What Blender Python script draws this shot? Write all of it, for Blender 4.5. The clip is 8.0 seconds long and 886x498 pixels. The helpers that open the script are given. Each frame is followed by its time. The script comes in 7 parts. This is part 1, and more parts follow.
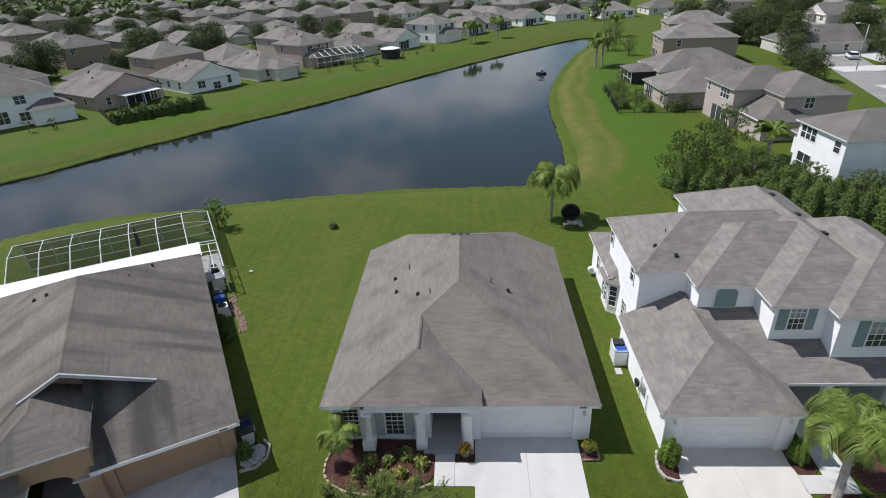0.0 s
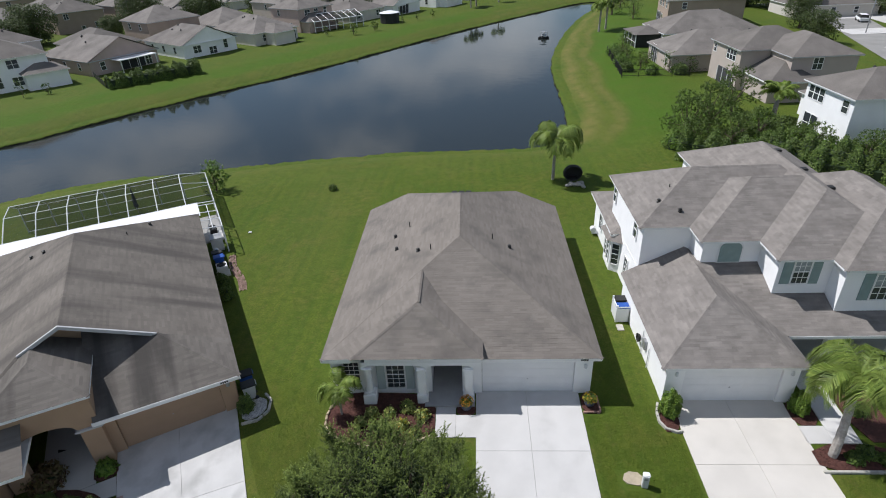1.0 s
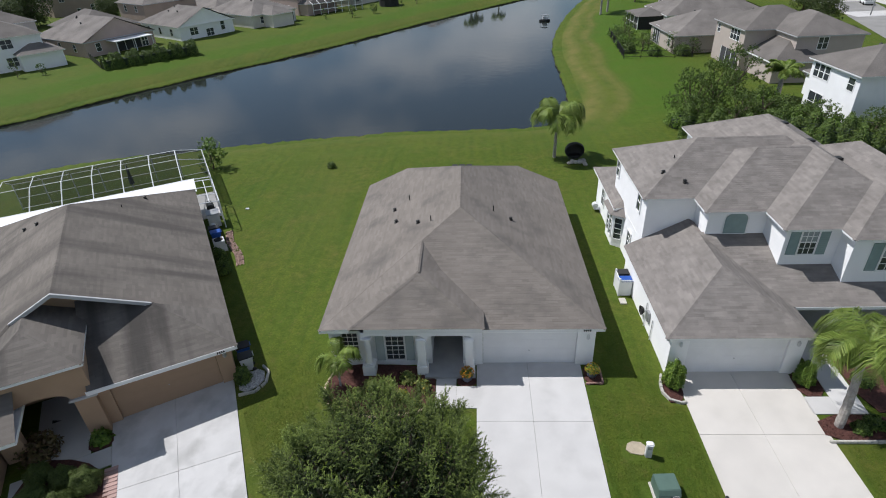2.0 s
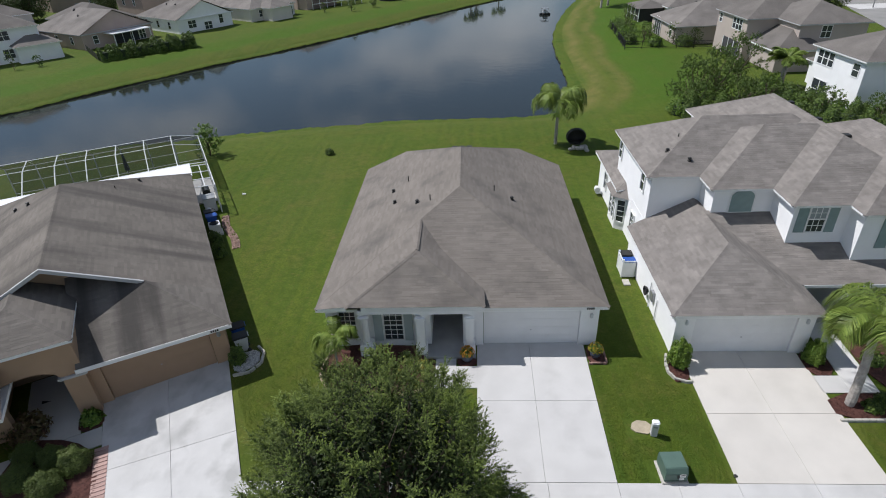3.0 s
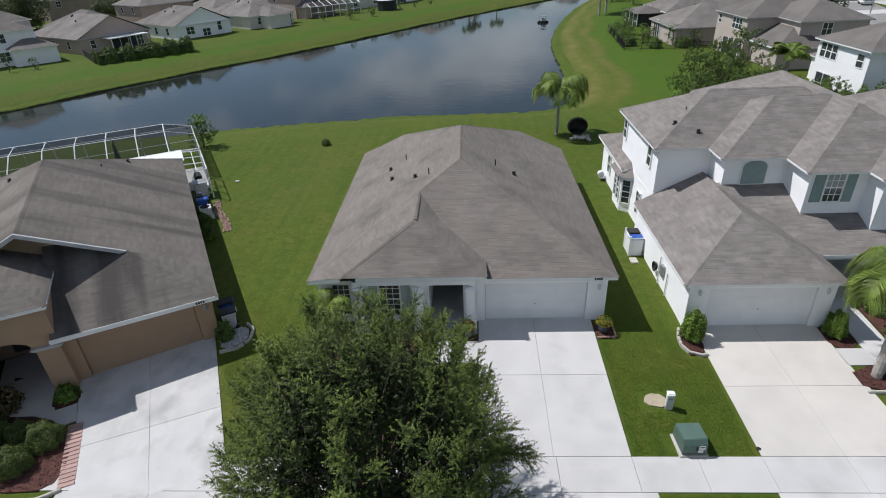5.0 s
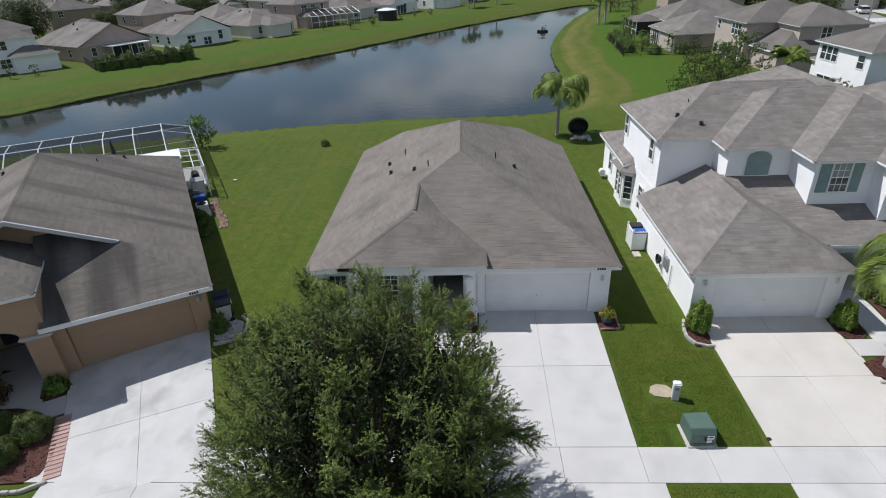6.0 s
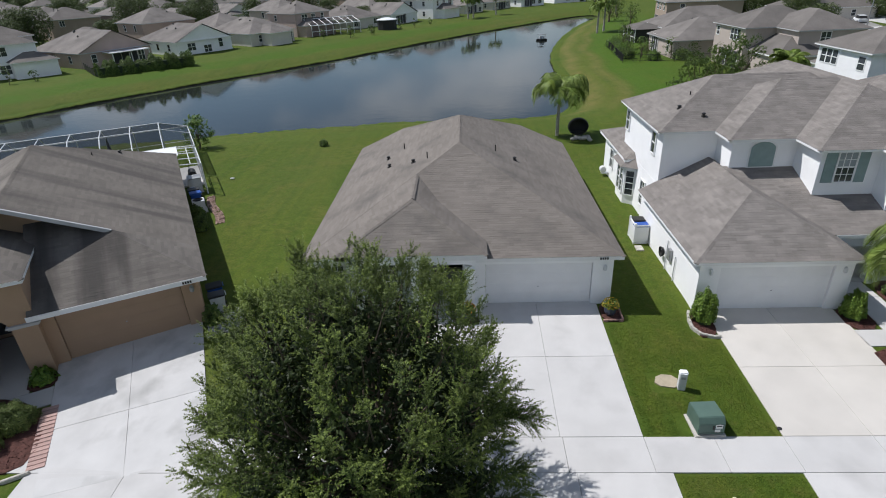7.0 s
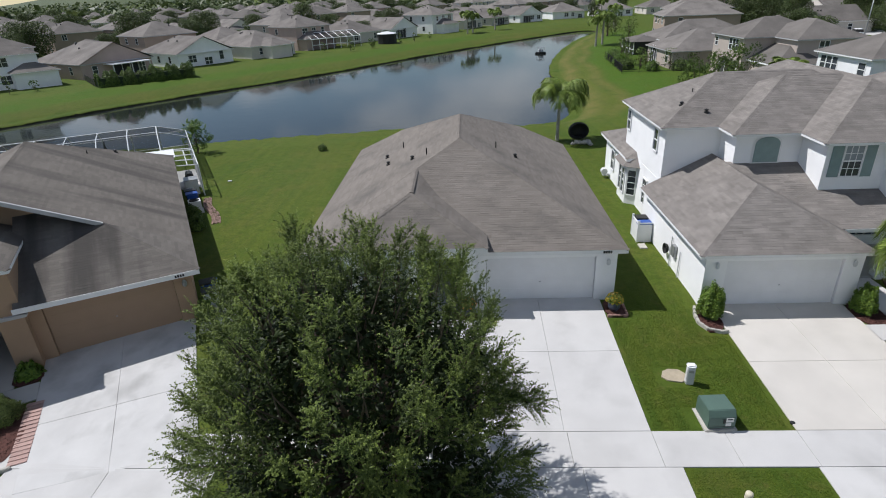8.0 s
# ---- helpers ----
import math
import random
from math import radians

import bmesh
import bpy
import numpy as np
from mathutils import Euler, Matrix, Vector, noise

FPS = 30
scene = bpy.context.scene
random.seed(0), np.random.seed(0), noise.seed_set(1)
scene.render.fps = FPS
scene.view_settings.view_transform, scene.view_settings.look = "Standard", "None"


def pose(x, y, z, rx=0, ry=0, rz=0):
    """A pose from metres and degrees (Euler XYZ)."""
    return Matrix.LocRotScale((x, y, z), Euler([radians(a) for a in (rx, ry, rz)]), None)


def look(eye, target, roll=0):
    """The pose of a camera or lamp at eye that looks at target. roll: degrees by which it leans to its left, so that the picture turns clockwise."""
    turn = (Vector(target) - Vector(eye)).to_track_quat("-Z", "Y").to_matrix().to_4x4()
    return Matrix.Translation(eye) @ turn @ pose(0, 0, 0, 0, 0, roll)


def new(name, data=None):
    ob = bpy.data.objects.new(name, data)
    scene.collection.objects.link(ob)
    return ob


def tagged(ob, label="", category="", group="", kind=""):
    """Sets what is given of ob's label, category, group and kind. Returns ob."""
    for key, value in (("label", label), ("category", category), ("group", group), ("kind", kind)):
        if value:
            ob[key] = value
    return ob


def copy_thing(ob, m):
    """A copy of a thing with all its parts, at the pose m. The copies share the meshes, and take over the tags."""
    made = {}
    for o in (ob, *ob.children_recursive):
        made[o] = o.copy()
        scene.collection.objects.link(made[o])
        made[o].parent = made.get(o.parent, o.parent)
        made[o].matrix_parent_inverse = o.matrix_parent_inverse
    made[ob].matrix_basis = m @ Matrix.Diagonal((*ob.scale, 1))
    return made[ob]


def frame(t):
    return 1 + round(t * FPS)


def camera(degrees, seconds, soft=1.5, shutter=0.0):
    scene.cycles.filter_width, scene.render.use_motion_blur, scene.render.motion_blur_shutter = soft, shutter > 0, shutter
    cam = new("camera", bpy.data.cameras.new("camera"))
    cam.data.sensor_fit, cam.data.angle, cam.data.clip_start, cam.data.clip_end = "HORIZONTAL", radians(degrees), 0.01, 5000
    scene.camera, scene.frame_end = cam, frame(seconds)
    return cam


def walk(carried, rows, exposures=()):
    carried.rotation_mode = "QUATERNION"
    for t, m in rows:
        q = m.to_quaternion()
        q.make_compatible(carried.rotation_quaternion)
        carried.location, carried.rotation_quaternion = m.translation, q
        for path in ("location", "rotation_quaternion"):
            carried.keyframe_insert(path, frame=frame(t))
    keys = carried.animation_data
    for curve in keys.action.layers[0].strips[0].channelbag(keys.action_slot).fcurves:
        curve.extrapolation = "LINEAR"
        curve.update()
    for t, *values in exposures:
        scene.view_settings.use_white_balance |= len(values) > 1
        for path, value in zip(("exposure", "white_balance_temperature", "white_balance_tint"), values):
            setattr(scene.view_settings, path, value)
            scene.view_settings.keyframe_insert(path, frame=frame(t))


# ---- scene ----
cam = camera(77.1, 8.0, soft=1.0)
PATH = [
    (0, (1.133, -0.424, 23.148), (1.03, 1.35, 22.23), -2.6),
    (0.5, (1.123, -0.493, 22.627), (1.018, 1.257, 21.664), -2.7),
    (1, (1.086, -0.559, 22.045), (0.979, 1.167, 21.041), -2.8),
    (1.5, (1.016, -0.612, 21.458), (0.911, 1.096, 20.423), -2.7),
    (3, (0.927, -0.63, 19.446), (0.823, 1.078, 18.41), -2.7),
    (3.5, (0.895, -0.629, 18.75), (0.792, 1.08, 17.715), -2.7),
    (4, (0.851, -0.597, 18.013), (0.749, 1.118, 16.989), -2.6),
    (4.5, (0.801, -0.595, 17.317), (0.702, 1.133, 16.314), -2.6),
    (6, (0.753, -0.651, 15.476), (0.656, 1.111, 14.535), -2.6),
    (6.5, (0.742, -0.656, 14.886), (0.647, 1.117, 13.964), -2.5),
    (7, (0.717, -0.648, 14.3), (0.623, 1.134, 13.398), -2.5),
    (7.5, (0.684, -0.608, 13.718), (0.591, 1.185, 12.836), -2.4),
    (8, (0.667, -0.563, 13.137), (0.576, 1.245, 12.287), -2.4),
]
walk(cam, [(t, look(eye, target, roll)) for t, eye, target, roll in PATH], [(0, 0.13), (2, 0.07), (4, 0.0), (8, 0.02)])

# ---------- world, sun, exposure ----------
SUN_TO = Vector((-0.64, 0.25, 1.0)).normalized()
SUN_EL = math.asin(SUN_TO.z)
SUN_ROT = math.atan2(SUN_TO.x, SUN_TO.y)

world = bpy.data.worlds.new("world")
scene.world = world
world.use_nodes = True
wn, wl = world.node_tree.nodes, world.node_tree.links
wn.clear()
sky = wn.new("ShaderNodeTexSky")
sky.sky_type = "NISHITA"
sky.sun_disc = False
sky.sun_elevation = SUN_EL
sky.sun_rotation = SUN_ROT
sky.air_density, sky.dust_density, sky.ozone_density = 1.0, 0.1, 2.0
coord = wn.new("ShaderNodeTexCoord")
stretch = wn.new("ShaderNodeMapping")
stretch.inputs["Scale"].default_value = (1.3, 1.3, 3.2)
wl.new(coord.outputs["Generated"], stretch.inputs["Vector"])
puffs = wn.new("ShaderNodeTexNoise")
puffs.inputs["Scale"].default_value = 2.3
puffs.inputs["Detail"].default_value = 6
puffs.inputs["Roughness"].default_value = 0.55
wl.new(stretch.outputs["Vector"], puffs.inputs["Vector"])
cover = wn.new("ShaderNodeValToRGB")
cover.color_ramp.elements[0].position, cover.color_ramp.elements[1].position = 0.48, 0.69
wl.new(puffs.outputs["Fac"], cover.inputs["Fac"])
cloud = wn.new("ShaderNodeMix")
cloud.data_type = "RGBA"
cloud.inputs["B"].default_value = (10.5, 10.8, 11.4, 1)
wl.new(cover.outputs["Color"], cloud.inputs["Factor"])
wl.new(sky.outputs["Color"], cloud.inputs["A"])
back = wn.new("ShaderNodeBackground")
back.inputs["Strength"].default_value = 0.078
wl.new(cloud.outputs["Result"], back.inputs["Color"])
wout = wn.new("ShaderNodeOutputWorld")
wl.new(back.outputs["Background"], wout.inputs["Surface"])

sun = new("sun", bpy.data.lights.new("sun", "SUN"))
sun.data.energy = 4.35
sun.data.angle = radians(0.53)
sun.data.color = (1.0, 0.985, 0.985)
sun.matrix_world = look(SUN_TO * 100, (0, 0, 0))

# ---------- materials ----------
def material(name, color, rough=0.8, metal=0.0, vary=0.12, scale=3.0, fine=0.06, fine_scale=40.0, bump=0.15,
             island=0.0, random_tint=0.0, spec=0.4, warm=0.0):
    """A surface with two scales of variation, fine relief, and optional tint by mesh island or by object."""
    m = bpy.data.materials.new(name)
    m.use_nodes = True
    n, l = m.node_tree.nodes, m.node_tree.links
    b = n["Principled BSDF"]
    b.inputs["Roughness"].default_value = rough
    b.inputs["Metallic"].default_value = metal
    b.inputs["Specular IOR Level"].default_value = spec
    tc = n.new("ShaderNodeTexCoord")
    big = n.new("ShaderNodeTexNoise")
    big.inputs["Scale"].default_value = scale
    big.inputs["Detail"].default_value = 4
    small = n.new("ShaderNodeTexNoise")
    small.inputs["Scale"].default_value = fine_scale
    small.inputs["Detail"].default_value = 3
    l.new(tc.outputs["Object"], big.inputs["Vector"])
    l.new(tc.outputs["Object"], small.inputs["Vector"])
    val = None

    def scaled(sock, amount):
        k = n.new("ShaderNodeMapRange")
        k.inputs["To Min"].default_value, k.inputs["To Max"].default_value = 1 - amount, 1 + amount
        l.new(sock, k.inputs["Value"])
        return k.outputs["Result"]

    def times(a, c):
        if a is None:
            return c
        k = n.new("ShaderNodeMath")
        k.operation = "MULTIPLY"
        l.new(a, k.inputs[0])
        l.new(c, k.inputs[1])
        return k.outputs[0]

    sharp = n.new("ShaderNodeMapRange")
    sharp.inputs["From Min"].default_value, sharp.inputs["From Max"].default_value = 0.3, 0.7
    l.new(big.outputs["Fac"], sharp.inputs["Value"])
    val = times(val, scaled(sharp.outputs["Result"], vary))
    val = times(val, scaled(small.outputs["Fac"], fine * 2))
    if island:
        g = n.new("ShaderNodeNewGeometry")
        val = times(val, scaled(g.outputs["Random Per Island"], island))
    if random_tint:
        g = n.new("ShaderNodeObjectInfo")
        val = times(val, scaled(g.outputs["Random"], random_tint))
    mul = n.new("ShaderNodeMix")
    mul.data_type, mul.blend_type = "RGBA", "MULTIPLY"
    mul.inputs["Factor"].default_value = 1
    mul.inputs["A"].default_value = (*color, 1)
    l.new(val, mul.inputs["B"])
    l.new(mul.outputs["Result"], b.inputs["Base Color"])
    if bump:
        bp = n.new("ShaderNodeBump")
        bp.inputs["Strength"].default_value = bump
        bp.inputs["Distance"].default_value = 0.02
        l.new(small.outputs["Fac"], bp.inputs["Height"])
        l.new(bp.outputs["Normal"], b.inputs["Normal"])
    m["mul"] = mul.name
    return m


def streaked(m, color, axis_scale, lo, hi, strength):
    """Adds long stains of another colour to a material made by material()."""
    n, l = m.node_tree.nodes, m.node_tree.links
    mul = n[m["mul"]]
    tc = n.new("ShaderNodeTexCoord")
    mp = n.new("ShaderNodeMapping")
    mp.inputs["Scale"].default_value = axis_scale
    no = n.new("ShaderNodeTexNoise")
    no.inputs["Scale"].default_value = 1.0
    no.inputs["Detail"].default_value = 5
    ra = n.new("ShaderNodeMapRange")
    ra.inputs["From Min"].default_value, ra.inputs["From Max"].default_value = lo, hi
    ra.inputs["To Max"].default_value = strength
    mx = n.new("ShaderNodeMix")
    mx.data_type = "RGBA"
    mx.inputs["B"].default_value = (*color, 1)
    l.new(tc.outputs["Object"], mp.inputs["Vector"])
    l.new(mp.outputs["Vector"], no.inputs["Vector"])
    l.new(no.outputs["Fac"], ra.inputs["Value"])
    l.new(ra.outputs["Result"], mx.inputs["Factor"])
    l.new(mul.outputs["Result"], mx.inputs["A"])
    l.new(mx.outputs["Result"], n["Principled BSDF"].inputs["Base Color"])
    return m


shingle = streaked(material("shingle", (0.186, 0.166, 0.148), 0.92, vary=0.10, scale=0.5, fine=0.10, fine_scale=60, bump=0.4, island=0.09, spec=0.2),
                   (0.09, 0.085, 0.08), (0.55, 0.55, 0.25), 0.52, 0.75, 0.6)
shingle_single = streaked(material("shingle_single", (0.186, 0.166, 0.148), 0.92, vary=0.10, scale=0.5, fine=0.10, fine_scale=60, bump=0.4, random_tint=0.09, spec=0.2),
                          (0.09, 0.085, 0.08), (0.55, 0.55, 0.25), 0.52, 0.75, 0.6)
shingle_pale = material("shingle_pale", (0.203, 0.185, 0.171), 0.92, vary=0.15, scale=1.3, fine=0.10, fine_scale=60, bump=0.4, island=0.11, spec=0.2)
shingle_stained = streaked(material("shingle_stained", (0.160, 0.143, 0.127), 0.92, vary=0.12, scale=0.5, fine=0.10, fine_scale=60, bump=0.4, island=0.09, spec=0.2),
                           (0.075, 0.068, 0.063), (0.10, 0.75, 0.12), 0.46, 0.70, 0.75)
shingle_stained_front = streaked(material("shingle_stained_front", (0.155, 0.140, 0.126), 0.92, vary=0.12, scale=0.5, fine=0.10, fine_scale=60, bump=0.4, island=0.12, spec=0.2),
                                 (0.062, 0.057, 0.053), (0.62, 0.06, 0.1), 0.47, 0.63, 0.85)
shingle_far = streaked(material("shingle_far", (0.172, 0.157, 0.145), 0.92, vary=0.16, scale=0.35, fine=0.12, fine_scale=9, bump=0.2, random_tint=0.22, spec=0.2),
                       (0.10, 0.092, 0.085), (0.35, 0.35, 0.6), 0.5, 0.72, 0.6)
cap_shingle = material("cap_shingle", (0.155, 0.144, 0.132), 0.92, vary=0.1, scale=1, fine=0.1, bump=0.4, island=0.22, spec=0.2)
stucco_white = material("stucco_white", (0.87, 0.87, 0.875), 0.88, vary=0.035, scale=0.7, fine=0.03, fine_scale=90, bump=0.35)
stucco_tan = material("stucco_tan", (0.40, 0.27, 0.18), 0.9, vary=0.06, scale=0.7, fine=0.04, fine_scale=90, bump=0.35)
stucco_far = material("stucco_far", (0.62, 0.58, 0.53), 0.9, vary=0.05, scale=0.5, fine=0.03, fine_scale=20, bump=0.1, random_tint=0.16)
stucco_beige = material("stucco_beige", (0.45, 0.385, 0.345), 0.9, vary=0.06, scale=0.5, fine=0.03, fine_scale=20, bump=0.1)
stucco_pink = material("stucco_pink", (0.47, 0.36, 0.32), 0.9, vary=0.06, scale=0.5, fine=0.03, fine_scale=20, bump=0.1)
stucco_brown = material("stucco_brown", (0.36, 0.28, 0.23), 0.9, vary=0.06, scale=0.5, fine=0.03, fine_scale=20, bump=0.1)
# Greyer copy of the white trim, with shade on the boards in its colour.
trim_shaded = material("trim_shaded", (0.46, 0.46, 0.47), 0.7, vary=0.08, scale=2, fine=0.03, bump=0.05)
trim_white = material("trim_white", (0.80, 0.80, 0.80), 0.6, vary=0.03, scale=2, fine=0.02, bump=0.03)
door_white = material("door_white", (0.78, 0.78, 0.79), 0.5, vary=0.03, scale=1.5, fine=0.015, bump=0.03)
door_tan = material("door_tan", (0.36, 0.24, 0.16), 0.55, vary=0.04, scale=1.5, fine=0.02, bump=0.03)
shutter_green = material("shutter_green", (0.23, 0.31, 0.30), 0.6, vary=0.06, scale=3, fine=0.03, bump=0.05)
shutter_pale = material("shutter_pale", (0.40, 0.45, 0.46), 0.6, vary=0.05, scale=3, fine=0.03, bump=0.05)
glass_dark = material("glass_dark", (0.045, 0.052, 0.06), 0.06, vary=0.1, scale=1, fine=0.0, bump=0.0, spec=0.8)
glass_blind = material("glass_blind", (0.30, 0.33, 0.35), 0.12, vary=0.1, scale=2, fine=0.0, bump=0.0, spec=0.6)
interior_dark = material("interior_dark", (0.05, 0.05, 0.055), 0.8, vary=0.1, scale=1, fine=0.02, bump=0.0)
concrete = streaked(material("concrete", (0.525, 0.515, 0.505), 0.9, vary=0.05, scale=0.8, fine=0.05, fine_scale=70, bump=0.2, random_tint=0.04),
                    (0.36, 0.352, 0.342), (0.45, 0.4, 1), 0.52, 0.72, 0.55)
concrete_warm = streaked(material("concrete_warm", (0.545, 0.515, 0.475), 0.9, vary=0.05, scale=0.8, fine=0.05, fine_scale=70, bump=0.2, random_tint=0.04),
                         (0.40, 0.38, 0.34), (0.3, 0.3, 0.3), 0.55, 0.8, 0.4)
concrete_stained = streaked(material("concrete_stained", (0.525, 0.518, 0.51), 0.9, vary=0.07, scale=0.9, fine=0.05, fine_scale=70, bump=0.2, random_tint=0.04),
                            (0.30, 0.295, 0.285), (0.7, 0.55, 1), 0.50, 0.68, 0.6)
street_pale = material("street_pale", (0.25, 0.245, 0.235), 0.92, vary=0.12, scale=0.3, fine=0.06, fine_scale=20, bump=0.1)
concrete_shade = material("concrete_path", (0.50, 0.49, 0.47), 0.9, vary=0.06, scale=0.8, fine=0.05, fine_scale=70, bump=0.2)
kerb_tan = material("kerb_tan", (0.40, 0.32, 0.22), 0.9, vary=0.15, scale=4, fine=0.1, bump=0.3, random_tint=0.08)
floor_grey = material("floor_grey", (0.34, 0.345, 0.35), 0.8, vary=0.1, scale=1.2, fine=0.05, bump=0.1)
kerbing = material("kerbing", (0.45, 0.43, 0.39), 0.9, vary=0.12, scale=4, fine=0.08, bump=0.3, random_tint=0.08)
paver = material("paver", (0.33, 0.20, 0.17), 0.9, vary=0.12, scale=4, fine=0.08, bump=0.3, random_tint=0.12)
paver_pink = material("paver_pink", (0.40, 0.27, 0.24), 0.9, vary=0.12, scale=4, fine=0.08, bump=0.3, random_tint=0.08)
paver_old = material("paver_old", (0.25, 0.165, 0.135), 0.92, vary=0.25, scale=5, fine=0.1, bump=0.4, random_tint=0.3)
asphalt = material("asphalt", (0.055, 0.055, 0.057), 0.92, vary=0.15, scale=0.6, fine=0.12, fine_scale=80, bump=0.4)
mulch = material("mulch", (0.085, 0.035, 0.028), 0.95, vary=0.3, scale=7, fine=0.25, fine_scale=45, bump=1.0)
bark_grey = material("bark_grey", (0.36, 0.33, 0.30), 0.95, vary=0.25, scale=5, fine=0.15, fine_scale=30, bump=0.8)
bark_brown = material("bark_brown", (0.13, 0.10, 0.075), 0.95, vary=0.25, scale=5, fine=0.15, fine_scale=30, bump=0.8)
metal_white = material("metal_white", (0.78, 0.79, 0.80), 0.4, vary=0.03, scale=2, fine=0.01, bump=0.0)
metal_grey = material("metal_grey", (0.35, 0.36, 0.37), 0.45, metal=0.6, vary=0.08, scale=3, fine=0.03, bump=0.05)
metal_black = material("metal_black", (0.02, 0.02, 0.02), 0.5, vary=0.1, scale=3, fine=0.03, bump=0.05)
rubber_black = material("rubber_black", (0.025, 0.025, 0.025), 0.7, vary=0.1, scale=3, fine=0.05, bump=0.1)
plastic_blue = material("plastic_blue", (0.015, 0.075, 0.33), 0.45, vary=0.06, scale=3, fine=0.02, bump=0.0)
plastic_cream = material("plastic_cream", (0.56, 0.52, 0.40), 0.6, vary=0.08, scale=4, fine=0.03, bump=0.03)
plastic_grey = material("plastic_grey", (0.60, 0.61, 0.62), 0.5, vary=0.05, scale=3, fine=0.02, bump=0.0)
umbrella_green = material("umbrella_green", (0.018, 0.034, 0.024), 0.85, vary=0.15, scale=4, fine=0.05, bump=0.1)
utility_green = material("utility_green", (0.085, 0.14, 0.115), 0.5, vary=0.08, scale=2.5, fine=0.04, bump=0.06)
label_white = material("label_white", (0.7, 0.7, 0.68), 0.6, vary=0.02, scale=3, fine=0.0, bump=0.0)
pot_blue = material("pot_blue", (0.05, 0.06, 0.09), 0.3, vary=0.2, scale=6, fine=0.05, bump=0.05)
rock = material("rock", (0.38, 0.36, 0.33), 0.9, vary=0.2, scale=5, fine=0.12, bump=0.5, random_tint=0.2)
pebble = material("pebble", (0.55, 0.54, 0.52), 0.85, vary=0.2, scale=9, fine=0.1, bump=0.2, island=0.35)
sand = material("sand", (0.40, 0.34, 0.25), 0.95, vary=0.12, scale=4, fine=0.1, bump=0.3)


def leafy(name, color, tip, sheen=0.45, vary=0.35, young=None):
    """Foliage: tint by leaf, paler young leaves, light passing through, waxy face."""
    m = bpy.data.materials.new(name)
    m.use_nodes = True
    n, l = m.node_tree.nodes, m.node_tree.links
    b = n["Principled BSDF"]
    b.inputs["Roughness"].default_value = 0.5
    b.inputs["Specular IOR Level"].default_value = sheen
    g = n.new("ShaderNodeNewGeometry")
    mx = n.new("ShaderNodeMix")
    mx.data_type = "RGBA"
    mx.inputs["A"].default_value, mx.inputs["B"].default_value = (*color, 1), (*tip, 1)
    l.new(g.outputs["Random Per Island"], mx.inputs["Factor"])
    tc = n.new("ShaderNodeTexCoord")
    no = n.new("ShaderNodeTexNoise")
    no.inputs["Scale"].default_value = 1.1
    l.new(tc.outputs["Object"], no.inputs["Vector"])
    k = n.new("ShaderNodeMapRange")
    k.inputs["From Min"].default_value, k.inputs["From Max"].default_value = 0.3, 0.7
    k.inputs["To Min"].default_value, k.inputs["To Max"].default_value = 1 - vary, 1 + vary
    l.new(no.outputs["Fac"], k.inputs["Value"])
    mul = n.new("ShaderNodeMix")
    mul.data_type, mul.blend_type = "RGBA", "MULTIPLY"
    mul.inputs["Factor"].default_value = 1
    leaf_colour = mx.outputs["Result"]
    if young:
        age = n.new("ShaderNodeAttribute")
        age.attribute_name = "young"
        fresh_mix = n.new("ShaderNodeMix")
        fresh_mix.data_type = "RGBA"
        fresh_mix.inputs["B"].default_value = (*young, 1)
        l.new(age.outputs["Fac"], fresh_mix.inputs["Factor"])
        l.new(leaf_colour, fresh_mix.inputs["A"])
        leaf_colour = fresh_mix.outputs["Result"]
    l.new(leaf_colour, mul.inputs["A"])
    l.new(k.outputs["Result"], mul.inputs["B"])
    l.new(mul.outputs["Result"], b.inputs["Base Color"])
    tr = n.new("ShaderNodeBsdfTranslucent")
    l.new(mul.outputs["Result"], tr.inputs["Color"])
    mix = n.new("ShaderNodeMixShader")
    mix.inputs["Fac"].default_value = 0.22
    l.new(b.outputs["BSDF"], mix.inputs[1])
    l.new(tr.outputs["BSDF"], mix.inputs[2])
    l.new(mix.outputs["Shader"], n["Material Output"].inputs["Surface"])
    return m


leaf_oak = leafy("leaf_oak", (0.032, 0.056, 0.016), (0.086, 0.124, 0.030), 0.28, 0.4, (0.20, 0.255, 0.05))
# Oak leaves darkened to stand for the shade deep in the crown.
leaf_inner_shade = leafy("leaf_inner_shade", (0.016, 0.027, 0.009), (0.042, 0.062, 0.018), 0.2)
leaf_far = leafy("leaf_far", (0.042, 0.066, 0.022), (0.105, 0.135, 0.045), 0.2)
leaf_hedge = leafy("leaf_hedge", (0.042, 0.080, 0.015), (0.14, 0.20, 0.042), 0.3)
leaf_shrub = leafy("leaf_shrub", (0.06, 0.13, 0.015), (0.16, 0.25, 0.03))
leaf_yellow = leafy("leaf_yellow", (0.42, 0.24, 0.015), (0.22, 0.26, 0.03))
leaf_croton = leafy("leaf_croton", (0.10, 0.17, 0.03), (0.42, 0.42, 0.13), 0.4, 0.2)
leaf_bright = leafy("leaf_bright", (0.075, 0.15, 0.018), (0.20, 0.29, 0.04), 0.35, 0.2)
leaf_orange = leafy("leaf_orange", (0.55, 0.17, 0.015), (0.60, 0.36, 0.03))
leaf_bush = leafy("leaf_bush", (0.075, 0.112, 0.03), (0.16, 0.205, 0.06), 0.25, 0.25)
leaf_palm = leafy("leaf_palm", (0.11, 0.18, 0.03), (0.25, 0.31, 0.07), 0.3)
# Near-black green for plant cores, imitating shade between the leaves.
leaf_core_shade = leafy("leaf_core_shade", (0.012, 0.022, 0.010), (0.03, 0.05, 0.02))
